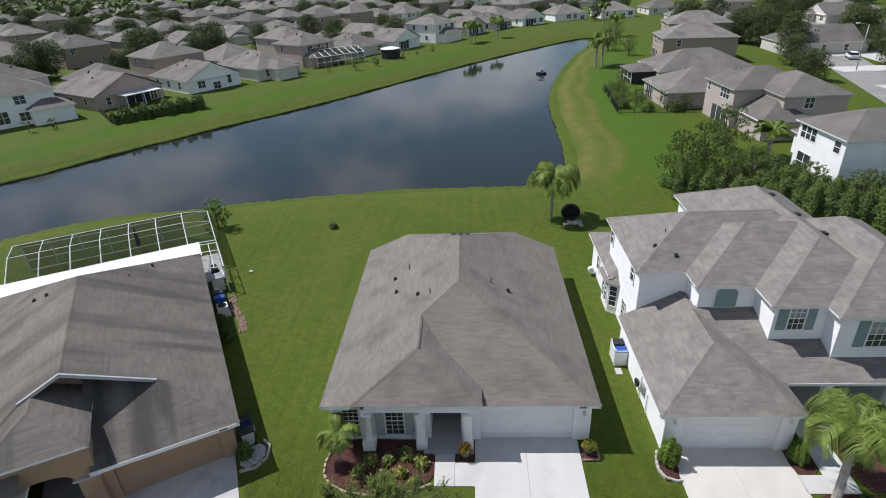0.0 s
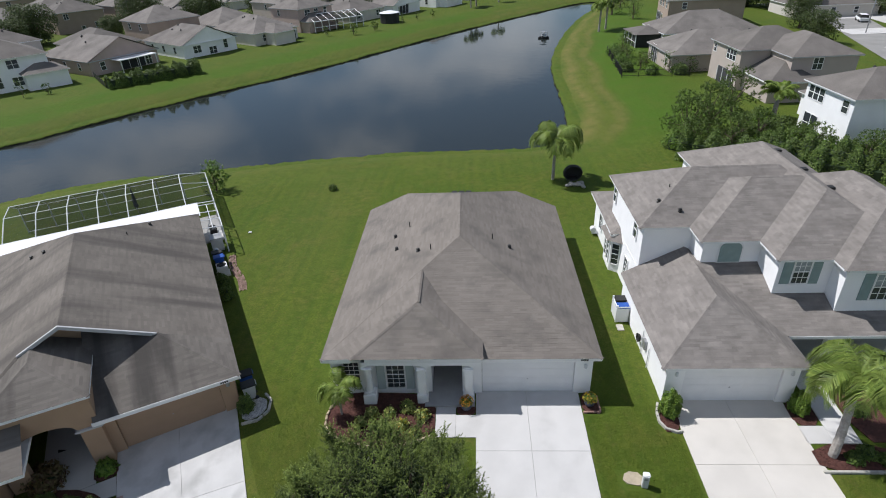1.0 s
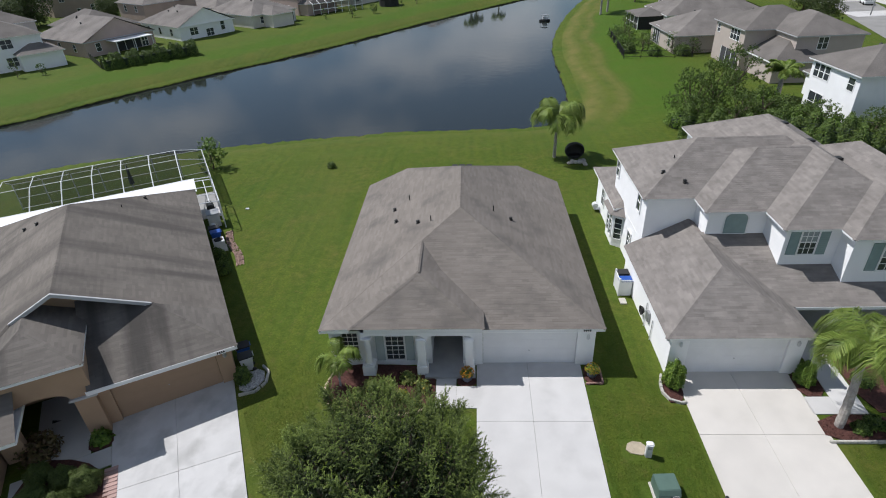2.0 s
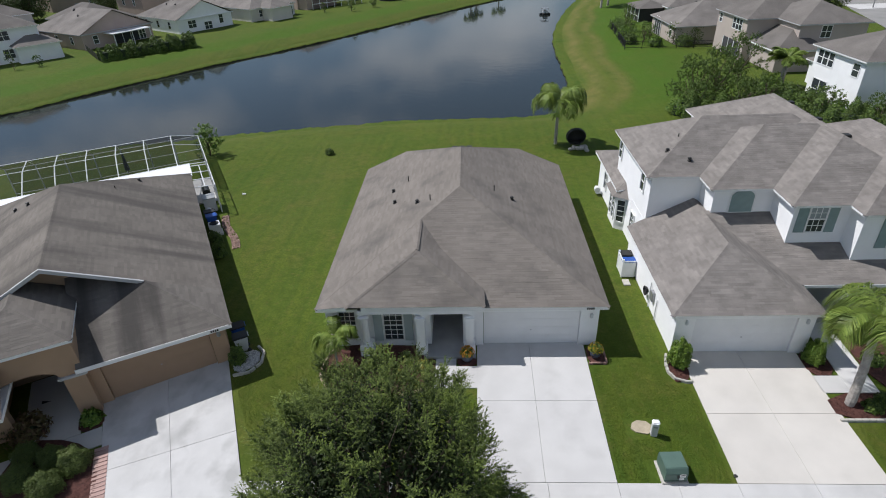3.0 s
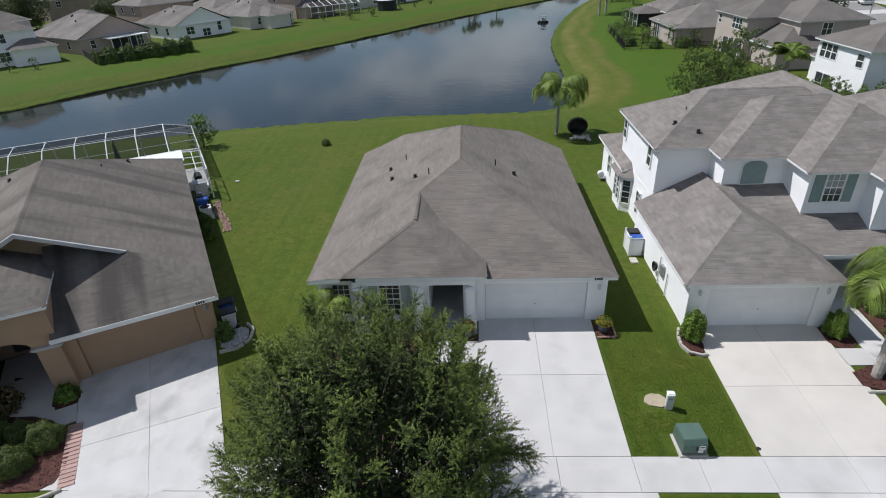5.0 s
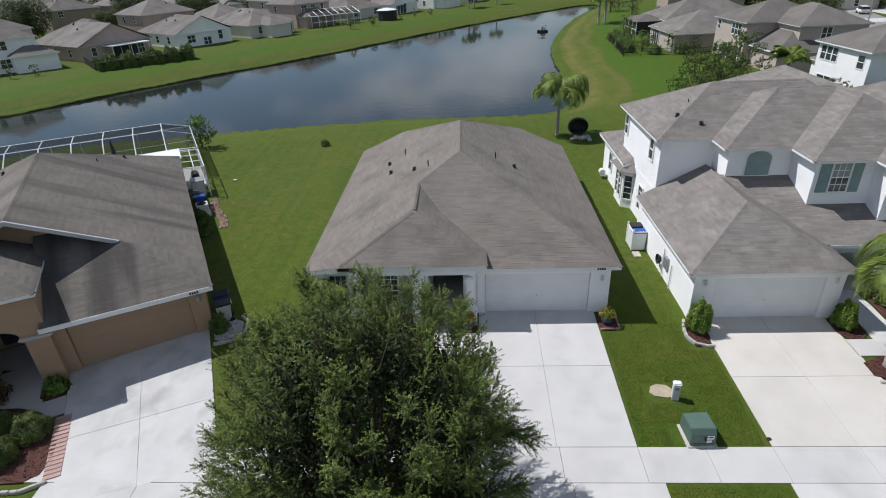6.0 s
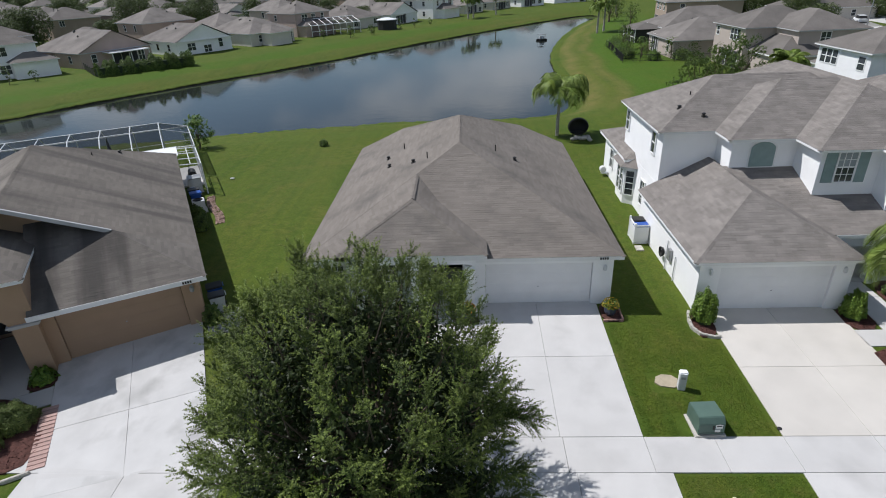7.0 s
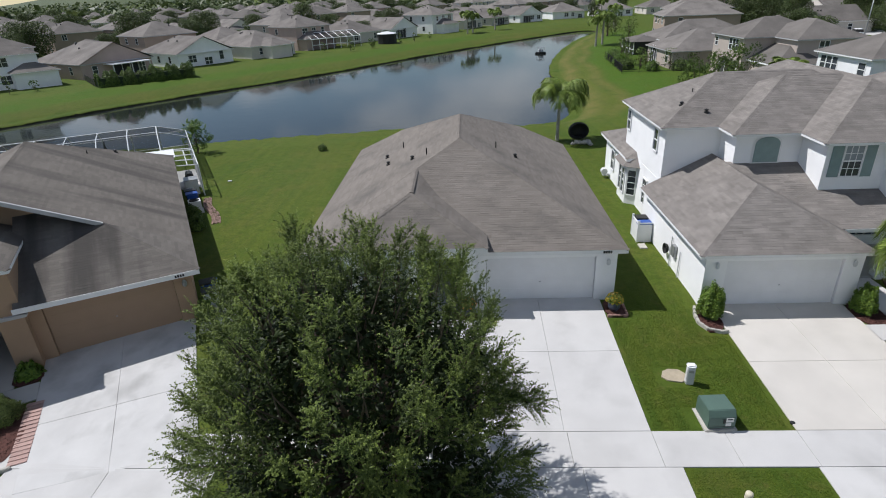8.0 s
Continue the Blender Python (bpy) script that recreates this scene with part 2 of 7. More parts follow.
leaf_rust = leafy("leaf_rust", (0.10, 0.05, 0.03), (0.16, 0.14, 0.05))


def lawn_material():
    m = bpy.data.materials.new("lawn")
    m.use_nodes = True
    n, l = m.node_tree.nodes, m.node_tree.links
    b = n["Principled BSDF"]
    b.inputs["Roughness"].default_value = 0.9
    b.inputs["Specular IOR Level"].default_value = 0.15
    tc = n.new("ShaderNodeTexCoord")

    def noise_at(scale, detail=4, stretch=(1, 1, 1)):
        mp = n.new("ShaderNodeMapping")
        mp.inputs["Scale"].default_value = stretch
        l.new(tc.outputs["Object"], mp.inputs["Vector"])
        t = n.new("ShaderNodeTexNoise")
        t.inputs["Scale"].default_value = scale
        t.inputs["Detail"].default_value = detail
        l.new(mp.outputs["Vector"], t.inputs["Vector"])
        return t.outputs["Fac"]

    def ranged(s, a, c, lo=0.0, hi=1.0):
        k = n.new("ShaderNodeMapRange")
        k.inputs["From Min"].default_value, k.inputs["From Max"].default_value = a, c
        k.inputs["To Min"].default_value, k.inputs["To Max"].default_value = lo, hi
        l.new(s, k.inputs["Value"])
        return k.outputs["Result"]

    def mixed(f, a, c):
        k = n.new("ShaderNodeMix")
        k.data_type = "RGBA"
        l.new(f, k.inputs["Factor"])
        for key, v in (("A", a), ("B", c)):
            if isinstance(v, tuple):
                k.inputs[key].default_value = (*v, 1)
            else:
                l.new(v, k.inputs[key])
        return k.outputs["Result"]

    col = mixed(ranged(noise_at(0.12), 0.35, 0.65), (0.064, 0.116, 0.016), (0.102, 0.136, 0.021))
    col = mixed(ranged(noise_at(0.4, 5), 0.50, 0.74, 0, 0.7), col, (0.145, 0.128, 0.036))
    wave = n.new("ShaderNodeTexWave")
    wave.inputs["Scale"].default_value = 0.28
    wave.inputs["Distortion"].default_value = 1.2
    wave.inputs["Detail"].default_value = 1
    l.new(tc.outputs["Object"], wave.inputs["Vector"])
    col = mixed(ranged(wave.outputs["Fac"], 0.2, 0.8, 0, 0.14), col, (0.125, 0.17, 0.02))
    def attribute(name):
        k = n.new("ShaderNodeAttribute")
        k.attribute_name = name
        return k.outputs["Fac"]

    def product(a, c):
        k = n.new("ShaderNodeMath")
        k.operation = "MULTIPLY"
        l.new(a, k.inputs[0])
        l.new(c, k.inputs[1])
        return k.outputs[0]

    col = mixed(ranged(noise_at(1.7, 6), 0.40, 0.66, 0, 0.65), col, (0.050, 0.088, 0.010))
    col = mixed(ranged(noise_at(2.6, 7), 0.56, 0.72, 0, 0.5), col, (0.145, 0.12, 0.042))
    col = mixed(ranged(noise_at(1.0, 3, (2.2, 0.06, 1)), 0.35, 0.7, 0, 0.4), col, (0.13, 0.155, 0.02))
    col = mixed(product(attribute("dry"), ranged(noise_at(0.5, 5, (1, 1, 1)), 0.3, 0.6, 0.25, 0.85)), col, (0.20, 0.17, 0.06))
    col = mixed(product(attribute("fresh"), ranged(noise_at(0.3, 4), 0.25, 0.6, 0.3, 0.8)), col, (0.066, 0.142, 0.011))
    col = mixed(attribute("wet"), col, (0.024, 0.023, 0.014))
    col = mixed(ranged(noise_at(9.0, 4), 0.35, 0.75, 0, 0.6), col, (0.036, 0.066, 0.008))
    col = mixed(ranged(noise_at(38.0, 3), 0.45, 0.8, 0, 0.6), col, (0.028, 0.052, 0.007))
    dim = n.new("ShaderNodeMix")
    dim.data_type, dim.blend_type = "RGBA", "MULTIPLY"
    dim.inputs["Factor"].default_value = 1
    dim.inputs["B"].default_value = (0.96, 0.95, 0.90, 1)
    l.new(col, dim.inputs["A"])
    l.new(dim.outputs["Result"], b.inputs["Base Color"])
    bp = n.new("ShaderNodeBump")
    bp.inputs["Strength"].default_value = 0.7
    bp.inputs["Distance"].default_value = 0.05
    l.new(noise_at(30.0, 4), bp.inputs["Height"])
    l.new(bp.outputs["Normal"], b.inputs["Normal"])
    return m


lawn = lawn_material()


def water_material():
    m = bpy.data.materials.new("pond_water")
    m.use_nodes = True
    n, l = m.node_tree.nodes, m.node_tree.links
    b = n["Principled BSDF"]
    b.inputs["Base Color"].default_value = (0.020, 0.024, 0.022, 1)
    b.inputs["Roughness"].default_value = 0.06
    b.inputs["IOR"].default_value = 1.33
    b.inputs["Specular IOR Level"].default_value = 0.5
    tc = n.new("ShaderNodeTexCoord")
    t = n.new("ShaderNodeTexNoise")
    t.inputs["Scale"].default_value = 0.9
    t.inputs["Detail"].default_value = 4
    l.new(tc.outputs["Object"], t.inputs["Vector"])
    bp = n.new("ShaderNodeBump")
    bp.inputs["Strength"].default_value = 0.12
    bp.inputs["Distance"].default_value = 0.06
    l.new(t.outputs["Fac"], bp.inputs["Height"])
    l.new(bp.outputs["Normal"], b.inputs["Normal"])
    return m


water_mat = water_material()


def screen_material():
    m = bpy.data.materials.new("insect_screen")
    m.use_nodes = True
    n, l = m.node_tree.nodes, m.node_tree.links
    b = n["Principled BSDF"]
    b.inputs["Base Color"].default_value = (0.014, 0.016, 0.02, 1)
    b.inputs["Roughness"].default_value = 0.8
    b.inputs["Specular IOR Level"].default_value = 0.05
    clear = n.new("ShaderNodeBsdfTransparent")
    mix = n.new("ShaderNodeMixShader")
    mix.inputs["Fac"].default_value = 0.42
    l.new(clear.outputs["BSDF"], mix.inputs[1])
    l.new(b.outputs["BSDF"], mix.inputs[2])
    l.new(mix.outputs["Shader"], n["Material Output"].inputs["Surface"])
    return m


screen = screen_material()

# ---------- building helpers ----------
def thing(name, m=None, label="", category="", group="", kind=""):
    ob = new(name)
    ob.empty_display_size = 0.2
    if m is not None:
        ob.matrix_world = m
    return tagged(ob, label, category, group, kind)


def part(name, bm, mat, parent=None, label="", kind="", smooth=False):
    """Links a bmesh as one mesh object, under parent (in the parent's own space)."""
    me = bpy.data.meshes.new(name)
    bmesh.ops.recalc_face_normals(bm, faces=bm.faces)
    bm.to_mesh(me)
    bm.free()
    me.materials.append(mat)
    if smooth:
        for p in me.polygons:
            p.use_smooth = True
    ob = new(name, me)
    ob.parent = parent
    return tagged(ob, label, kind=kind)


def piece(name, data, parent, m):
    """Another object on shared mesh data."""
    ob = new(name, data)
    ob.parent = parent
    ob.matrix_basis = m
    return ob


def raw(name, verts, faces, mat, parent=None, label="", kind="", smooth=False):
    """Links plain lists of corners and faces as one mesh object."""
    me = bpy.data.meshes.new(name)
    me.from_pydata(verts, [], faces)
    me.materials.append(mat)
    me.validate()
    if smooth:
        me.polygons.foreach_set("use_smooth", [True] * len(me.polygons))
    ob = new(name, me)
    ob.parent = parent
    return tagged(ob, label, kind=kind)


def box(bm, x0, x1, y0, y1, z0, z1, bevel=0.0):
    v = [bm.verts.new((x, y, z)) for x in (x0, x1) for y in (y0, y1) for z in (z0, z1)]
    f = [bm.faces.new([v[i] for i in q]) for q in ((0, 1, 3, 2), (4, 6, 7, 5), (0, 4, 5, 1), (2, 3, 7, 6), (0, 2, 6, 4), (1, 5, 7, 3))]
    if bevel:
        edges = {e for q in f for e in q.edges}
        bmesh.ops.bevel(bm, geom=list(edges), offset=bevel, segments=2, affect="EDGES")
    return bm


def boxed(x0, x1, y0, y1, z0, z1, bevel=0.0):
    return box(bmesh.new(), x0, x1, y0, y1, z0, z1, bevel)


def tube(bm, a, b, r0, r1=None, n=8, cap=True):
    """A tapered round bar from a to b."""
    r1 = r0 if r1 is None else r1
    a, b = Vector(a), Vector(b)
    q = (b - a).to_track_quat("Z", "Y")
    rings = []
    for p, r in ((a, r0), (b, r1)):
        rings.append([bm.verts.new(p + q @ Vector((r * math.cos(i * math.tau / n), r * math.sin(i * math.tau / n), 0))) for i in range(n)])
    for i in range(n):
        bm.faces.new((rings[0][i], rings[0][(i + 1) % n], rings[1][(i + 1) % n], rings[1][i]))
    if cap:
        bm.faces.new(rings[0][::-1])
        bm.faces.new(rings[1])
    return bm


def lathe(bm, profile, n=16, at=(0, 0, 0)):
    """A turned body from (radius, height) pairs."""
    at = Vector(at)
    rings = [[bm.verts.new(at + Vector((r * math.cos(i * math.tau / n), r * math.sin(i * math.tau / n), z))) for i in range(n)] for r, z in profile]
    for p, q in zip(rings, rings[1:]):
        for i in range(n):
            bm.faces.new((p[i], p[(i + 1) % n], q[(i + 1) % n], q[i]))
    bm.faces.new(rings[0][::-1])
    bm.faces.new(rings[-1])
    return bm


def prism(bm, outline, z0, z1):
    """An upright block over an outline of (x, y)."""
    lo = [bm.verts.new((x, y, z0)) for x, y in outline]
    hi = [bm.verts.new((x, y, z1)) for x, y in outline]
    n = len(outline)
    for i in range(n):
        bm.faces.new((lo[i], lo[(i + 1) % n], hi[(i + 1) % n], hi[i]))
    bm.faces.new(lo[::-1])
    bm.faces.new(hi)
    return bm


# ---------- roofs ----------
def roof_planes(x0, x1, y0, y1, ze, s, front="hip", back="hip", clip=0.0, run=None):
    """The sloping faces of a roof over a rectangle, and its ridge and hip lines. The ridge runs along the longer side."""
    if x1 - x0 > y1 - y0:
        planes, lines = roof_planes(y0, y1, x0, x1, ze, s, front, back, clip)
        turn = lambda p: Vector((p[1], p[0], p[2]))
        return [[turn(p) for p in f][::-1] for f in planes], [(turn(a), turn(b)) for a, b in lines]
    h = (x1 - x0) / 2
    xm, zr = (x0 + x1) / 2, ze + h * s
    V = Vector
    a, b, c, d = V((x0, y0, ze)), V((x1, y0, ze)), V((x1, y1, ze)), V((x0, y1, ze))
    rf = V((xm, y0 + ((run or h) if front == "hip" else 0), zr))
    rb = V((xm, y1 - (h if back == "hip" else 0), zr))
    lines = [(rf, rb)]
    planes = []
    if back == "clip":
        rb = V((xm, y1 - (h - clip), zr))
        k0, k1 = V((x0 + clip, y1, ze + clip * s)), V((x1 - clip, y1, ze + clip * s))
        lines = [(rf, rb), (k0, rb), (k1, rb)]
        planes += [[a, rf, rb, k0, d], [b, c, k1, rb, rf], [k0, rb, k1]]
    else:
        planes += [[a, rf, rb, d], [b, c, rb, rf]]
        if back == "hip":
            planes.append([c, d, rb])
            lines += [(c, rb), (d, rb)]
    if front == "hip":
        planes.append([a, b, rf])
        lines += [(a, rf), (b, rf)]
    return planes, lines


def cut_above(poly, z, keep_above):
    out = []
    for i, p in enumerate(poly):
        q = poly[(i + 1) % len(poly)]
        ip, iq = (p.z >= z) == keep_above, (q.z >= z) == keep_above
        if ip:
            out.append(p)
        if ip != iq:
            out.append(p.lerp(q, (z - p.z) / (q.z - p.z)))
    return out


def cut_along(poly, t, w, keep_above):
    out = []
    for i, p in enumerate(poly):
        q = poly[(i + 1) % len(poly)]
        dp, dq = p.dot(t) - w, q.dot(t) - w
        ip, iq = (dp >= 0) == keep_above, (dq >= 0) == keep_above
        if ip:
            out.append(p)
        if ip != iq:
            out.append(p.lerp(q, dp / (dp - dq)))
    return out


def shingle_faces(planes, rng, exposure=0.145, tab=0.9):
    """Single shingles, each lifted at its lower edge, over every plane."""
    verts, faces = [], []
    for poly in planes:
        nrm = (poly[1] - poly[0]).cross(poly[2] - poly[0]).normalized()
        if nrm.z < 0:
            nrm = -nrm
        t = Vector((0, 0, 1)).cross(nrm).normalized()
        step = exposure * math.hypot(nrm.x, nrm.y)
        z, top = min(p.z for p in poly), max(p.z for p in poly)
        row = 0
        while z < top - 0.005:
            strip = cut_above(cut_above(poly, z, True), z + step, False)
            if len(strip) >= 3:
                w0, w1 = min(p.dot(t) for p in strip), max(p.dot(t) for p in strip)
                w = w0 - rng.random() * tab
                while w < w1:
                    width = tab * rng.uniform(0.35, 1.0)
                    tile = cut_along(cut_along(strip, t, w, True), t, w + width - 0.006, False)
                    if len(tile) >= 3:
                        lift = rng.uniform(0.002, 0.006)
                        base = len(verts)
                        for p in tile:
                            k = 1 - (p.z - z) / step
                            verts.append(p + nrm * (0.005 + lift * k))
                        faces.append(list(range(base, base + len(tile))))
                        low = [i for i, p in enumerate(tile) if p.z < z + 1e-4]
                        if len(low) == 2:
                            verts += [tile[low[0]] + nrm * 0.002, tile[low[1]] + nrm * 0.002]
                            faces.append([base + low[0], base + low[1], len(verts) - 1, len(verts) - 2])
                    w += width
            z += step
            row += 1
    return verts, faces


def cap_faces(lines, rng):
    """Bent cap shingles along ridges and hips."""
    verts, faces = [], []
    for a, b in lines:
        d = b - a
        length = d.length
        d.normalize()
        side = d.cross(Vector((0, 0, 1))).normalized()
        up = side.cross(d).normalized()
        if up.z < 0:
            up = -up
        s = 0.0
        while s < length - 0.05:
            p, q = a + d * s, a + d * min(s + 0.24, length)
            w, j = 0.12, rng.uniform(0.0, 0.004)
            base = len(verts)
            drop = w * (0.54 if abs(d.z) < 0.02 else 0.39)
            for c, lift in ((p, 0.020 + j), (q, 0.013 + j)):
                verts += [c - side * w + up * (lift - drop), c + up * lift, c + side * w + up * (lift - drop)]
            faces += [[base, base + 1, base + 4, base + 3], [base + 1, base + 2, base + 5, base + 4], [base, base + 2, base + 1]]
            s += 0.2
    return verts, faces


SINGLE_RISE = 0.62


def cut_rest(poly):
    """What is left of a roof plane above the singly laid shingles."""
    return [cut_above(poly, min(p.z for p in poly) + SINGLE_RISE, True)]


def single_shingles(roof, poly, mat, rng):
    """The lowest courses of a plane, each shingle an object of its own."""
    low = cut_above(poly, min(p.z for p in poly) + SINGLE_RISE, False)
    v, f = shingle_faces([low], rng)
    for face in f:
        if len(face) < 3 or (len(face) == 4 and max(face) - min(face) > 3):
            continue
        c = sum((v[i] for i in face), Vector()) / len(face)
        nrm = (v[face[1]] - v[face[0]]).cross(v[face[2]] - v[face[0]]).normalized()
        if nrm.z < 0.3:
            continue
        n = len(face)
        vs = [v[i] for i in face] + [v[i] - Vector((0, 0, 0.006)) for i in face]
        fs = [list(range(n))] + [[k, k + n, (k + 1) % n + n, (k + 1) % n] for k in range(n)]
        raw("shingle", vs, fs, mat, roof)


def roof_deck(planes, ze):
    """The solid body under the shingles: the planes, with a low edge below the eaves."""
    bm = bmesh.new()
    for poly in planes:
        bm.faces.new([bm.verts.new(p) for p in poly])
    return bm


def make_roof(parent, planes, lines, rect, ze, mat, rng, detailed=True, name="roof", fascia=True, deep=0.19, single=None):
    roof = part(name, roof_deck(planes, ze), mat, parent)
    if detailed:
        if single is not None:
            single_shingles(roof, planes[single], shingle_single, rng)
            planes = planes[:single] + cut_rest(planes[single]) + planes[single + 1:]
        v, f = shingle_faces(planes, rng)
        raw("shingles", v, f, mat, roof, kind="stuff")
        v, f = cap_faces(lines, rng)
        raw("ridge_cap", v, f, mat, roof, kind="stuff")
    if fascia:
        x0, x1, y0, y1 = rect
        part("fascia", boxed(x0 + 0.015, x1 - 0.015, y0 + 0.015, y1 - 0.015, ze - deep, ze - 0.004), trim_white, roof, "white fascia and soffit")
    return roof


def wall_with_openings(x0, x1, z0, z1, y0, y1, holes):
    """A wall slab along x, of thickness y0..y1, with rectangular holes (hx0, hx1, hz0, hz1)."""
    bm = bmesh.new()
    xs = sorted({x0, x1, *(h[0] for h in holes), *(h[1] for h in holes)})
    zs = sorted({z0, z1, *(h[2] for h in holes), *(h[3] for h in holes)})
    for xa, xb in zip(xs, xs[1:]):
        for za, zb in zip(zs, zs[1:]):
            xm, zm = (xa + xb) / 2, (za + zb) / 2
            if not any(h[0] < xm < h[1] and h[2] < zm < h[3] for h in holes):
                box(bm, xa, xb, y0, y1, za, zb)
    bmesh.ops.remove_doubles(bm, verts=bm.verts, dist=1e-5)
    return bm


def window(parent, m, w, h, cols=2, rows=2, sash=True, name="window", trim=0.07, mat=None, blind=0.0):
    """A sash window in the xz plane, facing -y, its lower left corner at m."""
    hold = thing(name, m)
    hold.parent = parent
    hold.matrix_basis = m
    bm = bmesh.new()
    for a in ((-trim, w + trim, -trim, 0), (-trim, w + trim, h, h + trim), (-trim, 0, 0, h), (w, w + trim, 0, h)):
        box(bm, a[0], a[1], -0.05, 0.05, a[2], a[3])
    part("frame", bm, mat or trim_white, hold)
    part("pane", boxed(0, w, 0.0, 0.012, 0, h * (1 - blind)), glass_dark, hold)
    if blind:
        part("pane", boxed(0, w, -0.004, 0.008, h * (1 - blind), h), glass_blind, hold, "pane with a drawn pale blind")
    bm = bmesh.new()
    for i in range(1, cols):
        box(bm, w * i / cols - 0.013, w * i / cols + 0.013, -0.022, -0.002, 0, h)
    for j in range(1, rows):
        t = 0.03 if sash and j == rows // 2 else 0.013
        box(bm, 0, w, -0.024 if t > 0.02 else -0.020, -0.002, h * j / rows - t, h * j / rows + t)
    if cols > 1 or rows > 1:
        part("muntin_grid", bm, trim_white, hold, kind="stuff")
    return hold

# ---------- ground, pond, paving ----------
WATER = -1.8
POND = [(12.6, 66.5), (9.0, 63.7), (-1.1, 64.0), (-11.6, 63.2), (-21.7, 61.4), (-27.4, 59.8), (-41.5, 57.0), (-52.0, 50.0), (-66.0, 38.0),
        (-95.0, 16.0), (-112.0, 30.0), (-78.0, 55.0), (-63.4, 69.0), (-57.4, 77.2), (-52.0, 85.2), (-45.8, 93.0), (-39.0, 101.2), (-34.6, 106.0), (-26.0, 116.8),
        (-15.8, 131.6), (-3.0, 149.5), (13.0, 170.0), (32.0, 192.3), (39.5, 200.0), (44.0, 199.5), (42.5, 190.0), (37.4, 179.5), (32.0, 167.6), (23.3, 141.0),
        (17.5, 116.9), (15.6, 102.5), (15.0, 89.1), (14.5, 79.3), (13.9, 72.2)]


def rounded(points, times=2):
    for _ in range(times):
        out = []
        for i, (x, y) in enumerate(points):
            u, v = points[(i + 1) % len(points)]
            out += [(x * 0.75 + u * 0.25, y * 0.75 + v * 0.25), (x * 0.25 + u * 0.75, y * 0.25 + v * 0.75)]
        points = out
    return points


SHORE = np.array(rounded(POND))


def shore_distance(px, py):
    """Distance to the shoreline, minus inside the pond."""
    a, b = SHORE, np.roll(SHORE, -1, axis=0)
    best = np.full(px.shape, 1e9)
    inside = np.zeros(px.shape, bool)
    for (x0, y0), (x1, y1) in zip(a, b):
        dx, dy = x1 - x0, y1 - y0
        t = np.clip(((px - x0) * dx + (py - y0) * dy) / (dx * dx + dy * dy), 0, 1)
        best = np.minimum(best, np.hypot(px - x0 - t * dx, py - y0 - t * dy))
        inside ^= ((y0 > py) != (y1 > py)) & (px < x0 + (py - y0) * dx / (dy if dy else 1e-9))
    return np.where(inside, -best, best)


def front_level(y):
    """Lawn and paving level towards the street."""
    return np.interp(y, [7.9, 8.3, 12.4, 13.9, 21.9], [-0.95, -0.78, -0.62, -0.58, -0.03])


def axis_steps(spans):
    out = []
    for a, b, s in spans:
        out += list(np.arange(a, b, s))
    return np.array(out + [spans[-1][1]])


gx = axis_steps([(-3000, -600, 300), (-600, -140, 40), (-140, -70, 5), (-70, 60, 0.8), (60, 140, 5), (140, 600, 40), (600, 3000, 300)])
gy = axis_steps([(-1500, -100, 200), (-100, -10, 15), (-10, 5, 3), (5, 24, 0.5), (24, 210, 0.8), (210, 300, 5), (300, 700, 40), (700, 4500, 400)])
GX, GY = np.meshgrid(gx, gy)
dist = shore_distance(GX, GY)
bank = np.interp(dist, [-30, -4, 0.4, 1.3, 2.0, 5.0, 11.0], [-3.0, -2.6, WATER - 0.3, WATER + 0.3, WATER + 0.58, -0.55, 0.0])
GZ = np.where(GY < 24, front_level(GY), bank)
GZ += 0.035 * np.sin(GX * 0.31 + 1.3) * np.sin(GY * 0.27) * np.clip((GY - 24) / 8, 0, 1) * np.clip(dist / 6, 0, 1)
rows, cols = GX.shape
idx = np.arange(rows * cols).reshape(rows, cols)
quads = np.stack([idx[:-1, :-1], idx[:-1, 1:], idx[1:, 1:], idx[1:, :-1]], -1).reshape(-1, 4)
ground = raw("ground", np.stack([GX, GY, GZ - 0.035], -1).reshape(-1, 3).tolist(), quads.tolist(), lawn, smooth=True)
inland = dist + 0.5 * np.sin(GX * 0.35 + GY * 0.22)
east = np.clip((GX - 6) / 6, 0, 1) * np.clip((GY - 58) / 8, 0, 1) * np.clip((190 - GY) / 30, 0, 1)
dry = 0.22 * np.clip((-5.5 - GX) / 2, 0, 1) * np.clip((GX + 13) / 2, 0, 1) * np.clip((23.5 - GY) / 4, 0, 1) + 0.2 * np.clip((GX + 17) / 4, 0, 1) * np.clip((-7 - GX) / 4, 0, 1) * np.clip((GY - 30) / 6, 0, 1) * np.clip((56 - GY) / 6, 0, 1) + east * (np.exp(-((inland - 3.2) / 0.9) ** 2) + 0.8 * np.exp(-((inland - 6.6) / 0.8) ** 2)) + 0.14 * np.exp(-((dist - 3.0) / 2.4) ** 2) + 0.10 * np.clip((dist - 1) / 2, 0, 1) * np.clip((9 - dist) / 5, 0, 1)
wet = np.clip(1.0 - np.abs(dist) / 0.6, 0, 1) * 0.9
fresh = east * np.clip((inland - 7.2) / 1.2, 0, 1) * np.clip((22 - inland) / 8, 0, 1) + np.clip((GY - 60) / 10, 0, 1) * np.clip((10 - GX) / 8, 0, 1) * np.clip((inland - 5.0) / 1.5, 0, 1) * np.clip((15 - inland) / 6, 0, 1)
for key, values in (("dry", dry), ("wet", wet), ("fresh", fresh)):
    at = ground.data.attributes.new(key, "FLOAT", "POINT")
    at.data.foreach_set("value", values.reshape(-1).astype(np.float32))
